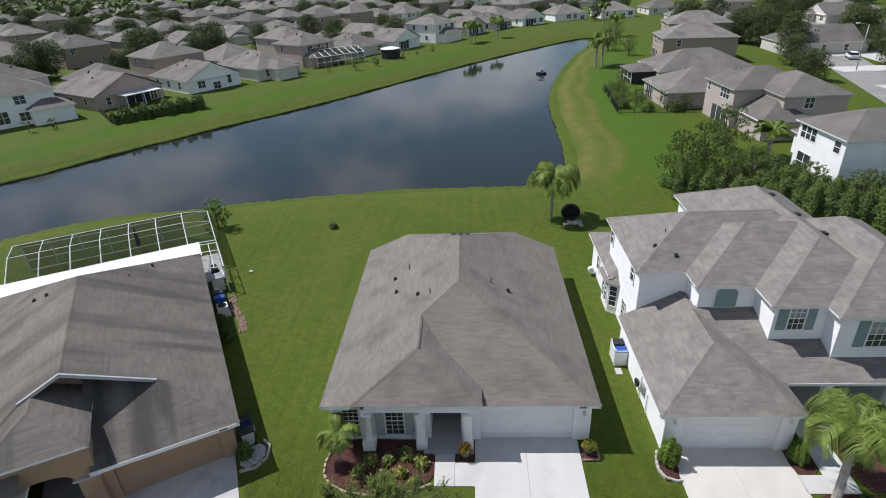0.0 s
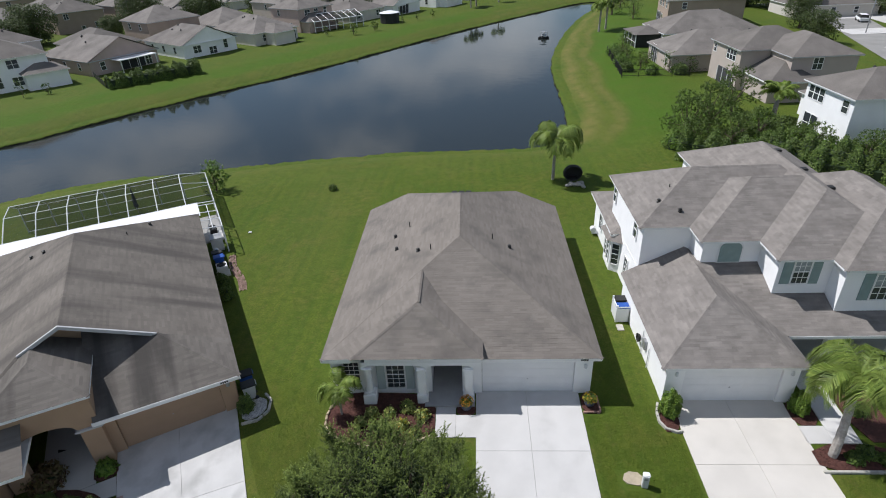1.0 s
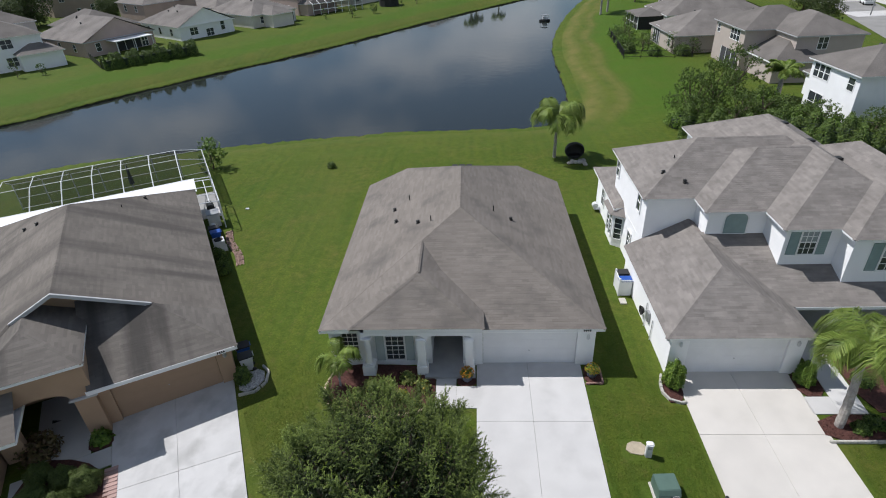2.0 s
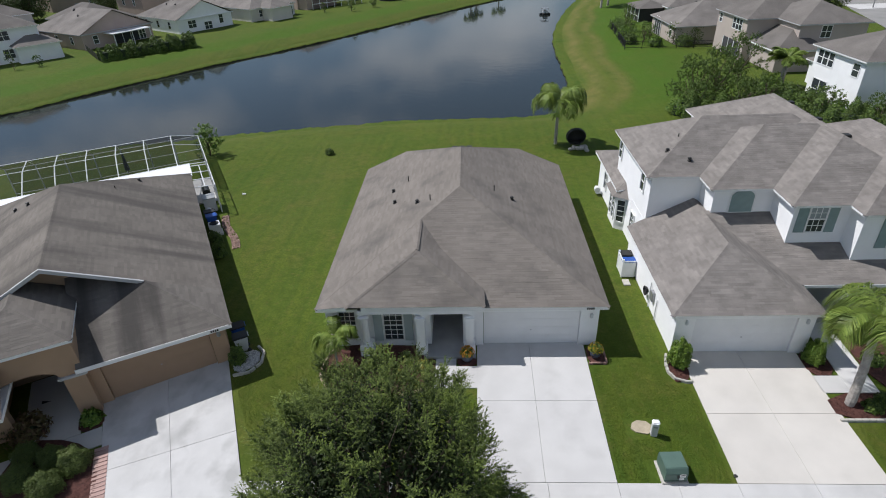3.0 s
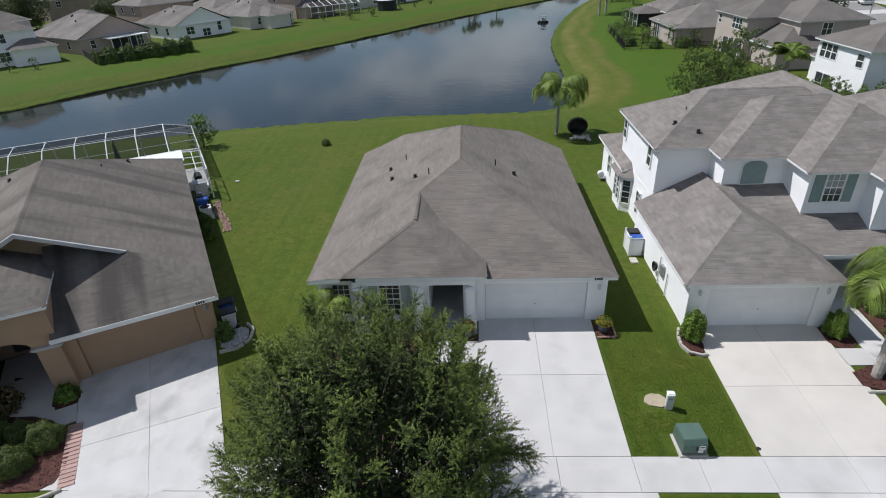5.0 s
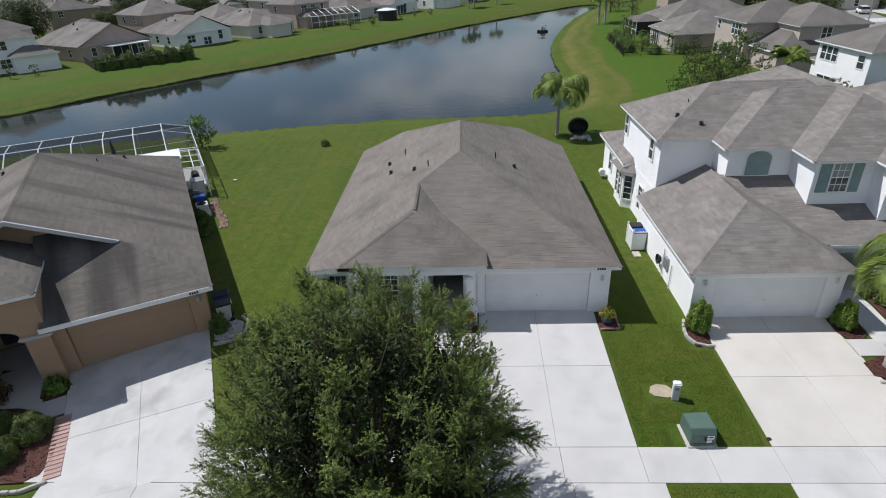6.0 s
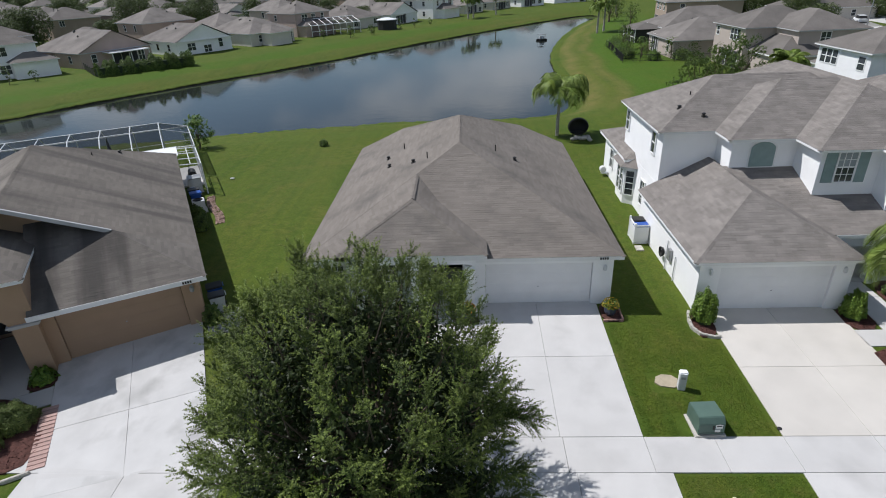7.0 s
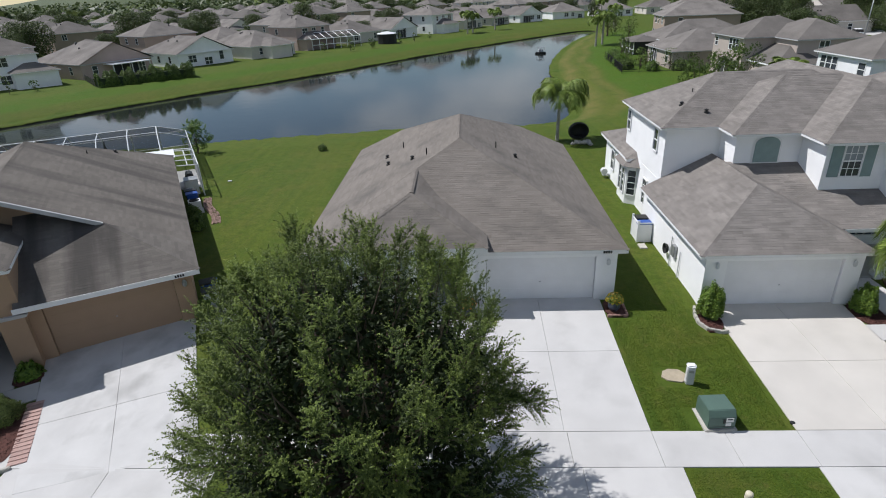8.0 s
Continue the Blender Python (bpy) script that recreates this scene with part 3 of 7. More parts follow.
tagged(ground, "mown green lawn sloping gently to the pond banks", "lawn", kind="structure")

water = raw("water", [(-130, 5, WATER), (60, 5, WATER), (60, 210, WATER), (-130, 210, WATER)], [(0, 1, 2, 3)], water_mat)
tagged(water, "still dark pond water reflecting a cloudy sky", "pond", kind="structure")

def bank_edge():
    """The worn edge of the pond: a low earth face with turf hanging over it."""
    rs = np.random.RandomState(23)
    line = []
    for (x0, y0), (x1, y1) in zip(SHORE, np.roll(SHORE, -1, axis=0)):
        n = max(1, int(math.hypot(x1 - x0, y1 - y0) / 0.45))
        line += [(x0 + (x1 - x0) * i / n, y0 + (y1 - y0) * i / n) for i in range(n)]
    line = np.array(line)
    way = np.roll(line, -2, axis=0) - np.roll(line, 2, axis=0)
    way /= np.linalg.norm(way, axis=1, keepdims=True)
    out = np.stack([way[:, 1], -way[:, 0]], 1)
    probe = shore_distance(line[:, 0] + out[:, 0], line[:, 1] + out[:, 1])
    out *= np.where(probe > 0, 1, -1)[:, None]
    n = len(line)
    k = np.arange(n)
    wob = 0.08 * np.sin(k * 0.31) + 0.06 * np.sin(k * 0.83 + 1) + rs.normal(0, 0.05, n)
    high = 0.29 + 0.05 * np.sin(k * 0.17 + 2) + rs.normal(0, 0.035, n)

    def ring(d, z):
        return np.concatenate([line + out * np.asarray(d)[:, None], np.asarray(z)[:, None]], 1)

    def strip(rings):
        v = np.concatenate(rings)
        f = []
        for r0 in range(len(rings) - 1):
            a, b = k + r0 * n, (k + 1) % n + r0 * n
            f += np.stack([a, b, b + n, a + n], 1).tolist()
        return v.tolist(), f

    v, f = strip([ring(0.05 + wob, np.full(n, WATER - 0.4)), ring(0.22 + wob, WATER + 0.05 + rs.uniform(0, 0.1, n)), ring(0.26 + wob, WATER + high - 0.06), ring(0.55 + wob, WATER + high - 0.02)])
    tagged(raw("pond_bank", v, f, bank_soil, smooth=True), "dark worn earth edge round the pond", "bank", kind="structure")
    v, f = strip([ring(0.16 + wob, WATER + high - 0.10), ring(0.30 + wob, WATER + high), ring(0.9 + wob * 0.5, WATER + high * 0.7 + 0.15), ring(np.full(n, 2.2), np.full(n, WATER + 0.50))])
    tagged(raw("bank_turf", v, f, lawn, smooth=True), "mown turf lip along the pond edge", "lawn", kind="structure")
    m = 9000
    j = rs.randint(0, n, m)
    base = line[j] + out[j] * (0.2 + wob[j] + rs.uniform(-0.08, 0.25, m))[:, None]
    p = np.concatenate([base, (WATER + high[j] + rs.uniform(-0.18, 0.0, m))[:, None]], 1)
    v, f = leaf_quads(p, np.concatenate([-out[j], np.full((m, 1), 0.6)], 1), 0.08, rs, 2.0)
    tagged(raw("bank_grass", v.tolist(), f.tolist(), grass_blade, kind="stuff"), "rough grass hanging over the pond edge", "grass")


bank_soil = material("bank_soil", (0.045, 0.042, 0.024), 0.95, vary=0.4, scale=1.2, fine=0.25, fine_scale=9, bump=0.6)
grass_blade = leafy("grass_blade", (0.066, 0.118, 0.012), (0.125, 0.158, 0.022), 0.1, 0.3)
road = raw("road", [(x, y, z) for y, z in ((-1.5, -0.93), (3.3, -0.86), (8.1, -0.93)) for x in (-200, 200)], [(0, 1, 3, 2), (2, 3, 5, 4)], asphalt)
tagged(road, "dark asphalt residential street", "road", kind="structure")


def slab(name, corners, parent, mat, thick=0.14, lift=0.0, inset=0.008):
    """A concrete panel over four plan corners, laid to the slope of the front yards."""
    c = Vector((sum(p[0] for p in corners) / 4, sum(p[1] for p in corners) / 4))
    pts = []
    for x, y in corners:
        d = Vector((x, y)) - c
        p = c + d * (1 - inset / max(d.length, 0.1))
        pts.append(p)
    bm = bmesh.new()
    hi = [bm.verts.new((p.x, p.y, float(front_level(p.y)) + 0.012 + lift)) for p in pts]
    lo = [bm.verts.new((p.x, p.y, float(front_level(p.y)) - thick)) for p in pts]
    n = len(pts)
    for i in range(n):
        bm.faces.new((lo[i], lo[(i + 1) % n], hi[(i + 1) % n], hi[i]))
    top = bm.faces.new(hi)
    bm.faces.new(lo[::-1])
    bmesh.ops.bevel(bm, geom=[e for e in top.edges], offset=0.006, segments=1, affect="EDGES")
    return part(name, bm, mat, parent)


def lerp2(a, b, t):
    return (a[0] + (b[0] - a[0]) * t, a[1] + (b[1] - a[1]) * t)


def driveway(label, nl, nr, fl, fr, splits, mid, mat=None):
    """A drive of concrete panels between the garage (nl, nr) and the pavement (fl, fr)."""
    d = thing("driveway", None, label, "driveway", kind="structure")
    for a, b in zip(splits, splits[1:]):
        for u, v in ((0, mid), (mid, 1)):
            q = [lerp2(lerp2(nl, fl, k), lerp2(nr, fr, k), w) for k, w in ((a, u), (b, u), (b, v), (a, v))]
            slab("concrete_panel", q, d, mat or concrete)
    return d


driveway("pale concrete driveway of four panels before the white garage", (1.12, 21.9), (6.62, 21.9), (1.0, 13.92), (6.66, 13.92), (0, 0.48, 1), 0.49)
driveway("pale concrete driveway beside the two-storey white house", (11.3, 21.2), (17.0, 21.2), (11.42, 13.92), (17.4, 13.92), (0, 0.53, 1), 0.5, concrete_warm)
driveway("pale concrete driveway with faint tyre marks before the tan garage", (-17.2, 18.2), (-11.95, 20.95), (-13.7, 11.4), (-8.5, 13.1), (0, 0.58, 1.0), 0.5, concrete_stained)

pavement = thing("pavement", None, "pale concrete pavement with cut joints along the street", "pavement", kind="structure")
xs = [-34 + 2.3 * i for i in range(11)] + [-8.0, -5.5, -3.2, -0.9, 1.0, 3.86, 6.66, 9.05, 11.4, 14.4, 17.4] + [17.4 + 2.3 * i for i in range(1, 8)]
for a, b in zip(xs, xs[1:]):
    slab("concrete_panel", [(a, 12.408), (b, 12.408), (b, 13.912), (a, 13.912)], pavement, concrete)
for a, b in ((1.0, 7.2), (11.3, 18.0), (-14.6, -7.6)):
    apron = thing("driveway_apron", None, "concrete driveway apron between pavement and street", "driveway", kind="structure")
    m = (a + b) / 2
    for u, v in ((a, m), (m, b)):
        slab("concrete_panel", [(u, 8.2), (v, 8.2), (v, 12.4), (u, 12.4)], apron, concrete)

kerb = thing("kerb", None, "pale concrete street kerb", "kerb", kind="structure")
for i in range(40):
    x = -46 + 2.4 * i
    part("kerbstone", boxed(x + 0.01, x + 2.39, 7.92, 8.14, -1.1, -0.77, 0.02), kerbing, kerb)

# ---------- the house with the white two-car garage ----------
rng = random.Random(5)


def garage_door(parent, x0, x1, z1, y, mat, foot=0.0):
    """A sectional door of four rows of raised panels, facing -y."""
    d = thing("garage_door")
    d.parent = parent
    for j in range(4):
        za, zb = z1 * j / 4, z1 * (j + 1) / 4
        bm = boxed(x0, x1, y, y + 0.05, za + 0.002, zb - 0.002)
        n = 8
        w = (x1 - x0) / n
        for i in range(n):
            box(bm, x0 + w * i + 0.08, x0 + w * (i + 1) - 0.08, y - 0.005, y + 0.01, za + 0.10, zb - 0.10, 0.003)
        part("door_section", bm, mat, d)
    if foot:
        part("bottom_seal", boxed(x0, x1, y + 0.004, y + 0.046, -foot, 0.001), mat, d)
    part("handle", boxed((x0 + x1) / 2 - 0.035, (x0 + x1) / 2 + 0.035, y - 0.04, y, 0.85, 0.89, 0.01), metal_grey, d, "small grey door handle")
    return d


def roof_vent(parent, at, r=0.085, h=0.2, slim=False):
    bm = bmesh.new()
    if slim:
        tube(bm, at, Vector(at) + Vector((0, 0, h)), 0.032, n=8)
        part("vent_pipe", bm, metal_black, parent, "dark slim plumbing vent pipe")
    else:
        lathe(bm, [(r * 1.5, -0.1), (r * 1.5, 0.02), (r * 0.8, 0.05), (r * 0.8, h * 0.5), (r * 1.35, h * 0.55), (r * 1.2, h * 0.85), (0.02, h)], 12, at)
        part("roof_vent", bm, metal_black, parent, "dark mushroom roof vent")


def box_vent(parent, at, slope_dir):
    bm = boxed(-0.2, 0.2, -0.2, 0.2, -0.06, 0.07, 0.02)
    ob = part("box_vent", bm, metal_black, parent, "dark box roof vent")
    ob.location = at


ZE = 2.55
house = thing("house", None, "single-storey white house with grey-brown hipped shingle roof", "house")
# main roof and front wing roof
rect = (-7.05, 7.65, 21.5, 39.35)
P, L = roof_planes(*rect, ZE, 0.447, "hip", "clip", 3.1)
VA, VB, VC, VD = Vector((-7.04, 21.49, 2.556)), Vector((-5.36, 21.08, 2.985)), Vector((-1.94, 23.80, 4.62)), Vector((-1.9, 26.65, 4.852))
corner = Vector((-7.05, 21.5, 2.55))
L = [(VD, b) if (a - corner).length < 0.1 else (VD, a) if (b - corner).length < 0.1 else (a, b) for a, b in L]
make_roof(house, P, L, rect, ZE, shingle, rng, single=len(P) - 1)
S0 = 0.447


def main_roof_z(x, y):
    return ZE + S0 * min(x + 7.05, 7.65 - x, y - 21.5)


wing = (-5.4, 1.52, 21.06, 29.0)
WZ = 2.97
P, L = roof_planes(*wing, WZ, 0.47, "hip", "gable", 0, 2.7)
wing_roof = part("porch_roof", roof_deck(P, WZ), shingle, house)
v, f = shingle_faces(P, rng)
raw("shingles", v, f, shingle, wing_roof, kind="stuff")
v, f = cap_faces(L, rng)
raw("ridge_cap", v, f, shingle, wing_roof, kind="stuff")
# the slope carried over from the main roof to the hip of the porch roof
up = Vector((0, 0, 0.004))
sunk = Vector((0, 0, -0.028))
fill = [[VA + up, VB + up, VC + up], [VA + up, VC + up, VD + up], [VC + sunk, Vector((-0.6, 24.68, 3.95)), VD + up]]
part("valley_slope", roof_deck(fill, WZ), shingle, wing_roof)
v, f = shingle_faces(fill, rng)
raw("shingles", v, f, shingle, wing_roof, kind="stuff")
v, f = cap_faces([(VC + up, VD + up), (VA + up, VD + up)], rng)
raw("ridge_cap", v, f, shingle, wing_roof, kind="stuff")
bm = bmesh.new()
box(bm, -4.6, 1.5, 21.08, 21.14, WZ - 0.27, WZ - 0.005)
box(bm, 1.44, 1.5, 21.14, 24.2, WZ - 0.30, WZ - 0.005)
part("fascia", bm, trim_white, wing_roof, "white fascia board")
bm = bmesh.new()
a, b = VA - Vector((0, 0, 0.004)), VB - Vector((0, 0, 0.004))
near = [bm.verts.new(p) for p in (a, b, b - Vector((0, 0, 0.27)), a - Vector((0, 0, 0.19)))]
far = [bm.verts.new(v.co + Vector((0.02, 0.05, 0))) for v in near]
bm.faces.new(near)
bm.faces.new(far[::-1])
for i in range(4):
    bm.faces.new((near[i], near[(i + 1) % 4], far[(i + 1) % 4], far[i]))
part("corner_fascia", bm, trim_white, wing_roof, "white fascia board at the roof corner")
# walls
WX0, WX1, WY1 = -6.65, 7.25, 38.9
holes = [(-5.95, -5.15, 0.42, 2.15), (-3.66, -2.72, 0.35, 2.2), (-1.25, 0.4, -0.25, 2.42)]
part("front_wall", wall_with_openings(-6.65, 1.05, -0.25, 2.52, 21.78, 21.98, holes), stucco_white, house)
part("garage_wall", wall_with_openings(1.05, 7.25, -0.25, 2.5, 21.75, 21.95, [(1.45, 6.33, -0.25, 2.12)]), stucco_white, house)
part("side_wall", boxed(7.05, 7.25, 21.95, WY1, -0.25, 2.5), stucco_white, house)
part("side_wall", boxed(-6.65, -6.45, 21.98, WY1, -0.25, 2.5), stucco_white, house)
part("back_wall", boxed(-6.45, 7.05, WY1 - 0.2, WY1, -0.25, 2.5), stucco_white, house)
part("clipped_gable", prism(bmesh.new(), [(-6.6, 38.7), (7.2, 38.7), (7.2, 38.9), (-6.6, 38.9)], 2.36, 2.5), stucco_white, house)
window(house, pose(-3.66, 21.82, 0.35), 0.94, 1.85, 3, 6)
window(house, pose(-5.95, 21.82, 0.42), 0.8, 1.73, 3, 6)
for x in (-4.2, -2.62):
    part("shutter", boxed(x, x + 0.44, 21.70, 21.77, 0.32, 2.24, 0.01), shutter_pale, house, "pale grey louvred shutter")
part("porch_soffit", boxed(-4.84, 1.43, 21.21, 21.76, 2.66, 2.70), trim_white, house, "white porch soffit")
# Porch floor in one even grey, darker than the concrete paths.
part("porch_floor", boxed(-1.6, 1.05, 20.75, 25.4, -0.2, 0.03), floor_grey, house, "grey porch floor")
# recessed entry
bm = bmesh.new()
box(bm, -1.4, -1.26, 21.98, 25.4, 0, 2.5)
box(bm, 0.41, 0.55, 21.98, 25.4, 0, 2.5)
box(bm, -1.4, 0.55, 25.4, 25.5, 0, 2.5)
part("entry_wall", bm, stucco_white, house)
entry = thing("entry_door")
entry.parent = house
part("leaf", boxed(-0.5, 0.35, 25.33, 25.39, 0.03, 2.1, 0.01), interior_dark, entry, "dark panelled front door")
part("door_frame", box(box(boxed(-0.6, -0.5, 25.3, 25.4, 0, 2.2), 0.35, 0.45, 25.3, 25.4, 0, 2.2), -0.5, 0.35, 25.3, 25.4, 2.1, 2.2), trim_white, entry)


# porch columns and beam with arches
def porch_column(parent, x, y, wide, base, top):
    bm = bmesh.new()
    box(bm, x - wide / 2 - 0.13, x + wide / 2 + 0.13, y - wide / 2 - 0.13, y + wide / 2 + 0.13, -0.25, base, 0.02)
    box(bm, x - wide / 2 - 0.07, x + wide / 2 + 0.07, y - wide / 2 - 0.07, y + wide / 2 + 0.07, base, base + 0.1, 0.02)
    lathe(bm, [(wide * 0.50, base + 0.1), (wide * 0.50, base + 0.15), (wide * 0.44, base + 0.2), (wide * 0.38, top - 0.2), (wide * 0.46, top - 0.14), (wide * 0.46, top - 0.1)], 14, (x, y, 0))
    box(bm, x - wide / 2 - 0.06, x + wide / 2 + 0.06, y - wide / 2 - 0.06, y + wide / 2 + 0.06, top - 0.1, top, 0.01)
    part("column", bm, stucco_white, parent, "white porch column on a square plinth")


def square_pier(parent, x, y, wide, base, top):
    bm = bmesh.new()
    box(bm, x - wide / 2 - 0.08, x + wide / 2 + 0.08, y - wide / 2 - 0.08, y + wide / 2 + 0.08, -0.25, base, 0.02)
    box(bm, x - wide / 2, x + wide / 2, y - wide / 2, y + wide / 2, base, top, 0.01)
    box(bm, x - wide / 2 - 0.05, x + wide / 2 + 0.05, y - wide / 2 - 0.05, y + wide / 2 + 0.05, top - 0.22, top - 0.08, 0.01)
    part("pier", bm, stucco_white, parent, "white square porch pier")


porch_column(house, -4.55, 21.28, 0.42, 0.55, 2.36)
square_pier(house, -1.72, 21.28, 0.42, 0.5, 2.36)
square_pier(house, 0.74, 21.28, 0.42, 0.5, 2.36)


def arched_beam(parent, x0, x1, y0, y1, z0, z1, rise, mat):
    """A beam whose underside rises in a flat arch between its ends."""
    bm = bmesh.new()
    n = 12
    lo, hi = [], []
    for i in range(n + 1):
        t = i / n
        x = x0 + (x1 - x0) * t
        e = min(t, 1 - t) * (x1 - x0)
        z = z0 + rise * (1 - max(0, 1 - e / 0.55) ** 2) ** 0.5
        lo.append(z)
        hi.append(x)
    for i in range(n):
        a, b = hi[i], hi[i + 1]
        q = [bm.verts.new(p) for p in ((a, y0, lo[i]), (b, y0, lo[i + 1]), (b, y0, z1), (a, y0, z1), (a, y1, lo[i]), (b, y1, lo[i + 1]), (b, y1, z1), (a, y1, z1))]
        for k in ((0, 1, 2, 3), (7, 6, 5, 4), (4, 5, 1, 0), (3, 2, 6, 7)):
            bm.faces.new([q[j] for j in k])
    bmesh.ops.remove_doubles(bm, verts=bm.verts, dist=1e-5)
    part("porch_beam", bm, mat, parent)


arched_beam(house, -4.8, -1.5, 21.1, 21.46, 2.34, 2.7, 0.18, stucco_white)
arched_beam(house, -1.5, 1.0, 21.1, 21.46, 2.22, 2.7, 0.28, stucco_white)
part("beam_end", boxed(-4.8, -4.45, 21.46, 21.78, 2.34, 2.7), stucco_white, house)
garage_door(house, 1.47, 6.31, 2.1, 21.86, door_white, 0.08)
part("wall_lamp", lathe(bmesh.new(), [(0.05, 0), (0.09, 0.05), (0.09, 0.22), (0.03, 0.3)], 8, (6.86, 21.66, 1.75)), plastic_grey, house, "small pale coach lamp")
bm = bmesh.new()
for i in range(4):
    box(bm, 6.55 + 0.1 * i, 6.62 + 0.1 * i, 21.485, 21.512, ZE - 0.15, ZE - 0.05)
part("number_bars", bm, metal_black, house, "dark unreadable plate marks")
for x, y in ((-4.15, 32.4), (-3.85, 30.5), (-2.3, 29.1), (3.37, 29.68)):
    roof_vent(house, (x, y, main_roof_z(x, y) + 0.02))
for x, y in ((-3.2, 33.1), (-1.47, 28.65), (2.32, 30.0)):
    roof_vent(house, (x, y, main_roof_z(x, y) - 0.05), h=0.42, slim=True)
for x in (-0.15, 0.35, 0.85):
    box_vent(house, (x, 36.0, 5.44), None)

# ---------- the two-storey white house ----------
UE, LE, US = 5.95, 2.55, 0.54
villa = thing("house", None, "two-storey white stucco house with stepped hipped shingle roof", "house")
upper = [((11.05, 24.5, 29.15, 37.3), 0.0), ((13.97, 25.0, 27.35, 35.5), 0.004), ((17.24, 25.38, 25.23, 41.5), 0.008), ((20.1, 28.3, 24.1, 36.0), 0.012)]
for rect, dz in upper:
    P, L = roof_planes(*rect, UE + dz, US)
    make_roof(villa, P, L, rect, UE + dz, shingle_pale, rng, deep=0.12)
gar = (10.42, 17.65, 20.7, 29.56)
P, L = roof_planes(*gar, LE, 0.51, "hip", "gable")
make_roof(villa, P, L, gar, LE, shingle_pale, rng, deep=0.14)
skirt = [[Vector((14.05, 23.05, 2.62)), Vector((31.0, 23.05, 2.62)), Vector((31.0, 27.9, 4.415)), Vector((14.05, 27.9, 4.415))]]
make_roof(villa, skirt, [], None, 2.62, shingle_pale, rng, name="skirt_roof", fascia=False)
part("skirt_fascia", boxed(17.66, 31.0, 23.02, 23.08, 2.44, 2.61), trim_white, villa, "white fascia board")
part("skirt_soffit", boxed(17.66, 31.0, 23.08, 24.5, 2.44, 2.48), trim_white, villa, "white porch soffit")
low = (10.75, 18.0, 33.9, 41.1)
P, L = roof_planes(*low, 2.95, 0.40)
make_roof(villa, P, L, low, 2.95, shingle_pale, rng)
# upper walls, one per step
part("upper_wall", boxed(11.45, 24.5, 29.55, 36.9, 2.0, UE - 0.1), stucco_white, villa)
part("upper_wall", boxed(14.37, 24.6, 27.75, 36.8, 2.0, UE - 0.1), stucco_white, villa)
part("upper_wall", boxed(17.64, 24.98, 25.63, 41.1, 2.0, UE - 0.1), stucco_white, villa)
part("upper_wall", boxed(20.5, 27.9, 24.5, 36.7, 2.0, UE - 0.1), stucco_white, villa)
part("ground_wall", boxed(11.15, 24.9, 34.3, 40.7, -0.25, 2.8), stucco_white, villa)
part("ground_wall", boxed(11.44, 24.4, 30.0, 34.3, -0.25, 2.9), stucco_white, villa)
part("porch_wall", boxed(18.2, 28, 26.9, 30.0, -0.25, 2.4), stucco_white, villa)
part("garage_side", boxed(10.82, 11.02, 21.25, 30.0, -0.25, LE - 0.1), stucco_white, villa)
part("garage_side", boxed(17.2, 17.4, 21.25, 28.0, -0.25, LE - 0.1), stucco_white, villa)
part("garage_front", wall_with_openings(10.82, 17.4, -0.25, LE - 0.1, 21.05, 21.25, [(11.72, 16.6, -0.25, 2.12)]), stucco_white, villa)
garage_door(villa, 11.74, 16.58, 2.1, 21.17, door_white, 0.1)


def shutters(parent, x0, x1, y, z0, z1, w=0.42, mat=None):
    for a in (x0 - w - 0.08, x1 + 0.08):
        ob = part("shutter", boxed(a, a + w, y - 0.05, y - 0.004, z0 - 0.05, z1 + 0.05, 0.01), mat or shutter_green, parent, "grey-green louvred shutter")
        bm = bmesh.new()
        n = 12
        for i in range(n):
            z = z0 + (z1 - z0) * (i + 0.5) / n
            box(bm, a + 0.05, a + w - 0.05, y - 0.062, y - 0.05, z - 0.035, z + 0.035)
        part("louvres", bm, mat or shutter_green, ob, kind="stuff")


# blind arched shutter panel on the first step
bm = bmesh.new()
pts = [(15.33, 4.42), (16.55, 4.42)] + [(15.94 + 0.61 * math.cos(a), 5.35 + 0.38 * math.sin(a)) for a in np.linspace(0, math.pi, 13)]
lo = [bm.verts.new((x, 27.67, z)) for x, z in pts]
hi = [bm.verts.new((x, 27.75, z)) for x, z in pts]
bm.faces.new(lo)
for i in range(len(pts)):
    bm.faces.new((lo[i], lo[(i + 1) % len(pts)], hi[(i + 1) % len(pts)], hi[i]))
part("arched_shutter", bm, shutter_green, villa, "grey-green arched shutter panel")
bm = bmesh.new()
pts2 = [(15.23, 4.32), (16.65, 4.32)] + [(15.94 + 0.71 * math.cos(a), 5.35 + 0.48 * math.sin(a)) for a in np.linspace(0, math.pi, 13)]
lo = [bm.verts.new((x, 27.71, z)) for x, z in pts2]
hi = [bm.verts.new((x, 27.75, z)) for x, z in pts2]
bm.faces.new(lo)
for i in range(len(pts2)):
    bm.faces.new((lo[i], lo[(i + 1) % len(pts2)], hi[(i + 1) % len(pts2)], hi[i]))
part("arch_trim", bm, trim_white, villa)
window(villa, pose(18.46, 25.6, 4.27), 0.84, 1.46, 3, 4, blind=0.5)
shutters(villa, 18.46, 19.3, 25.63, 4.27, 5.73, 0.52)
window(villa, pose(22.05, 24.47, 3.92), 1.5, 1.58, 4, 4, blind=0.45)
shutters(villa, 22.05, 23.55, 24.5, 3.92, 5.5, 0.55)
window(villa, pose(11.42, 36.7, 4.25, 0, 0, -90), 0.62, 1.2, 1, 2)
window(villa, pose(11.42, 31.25, 4.3, 0, 0, -90), 0.62, 1.2, 1, 2)
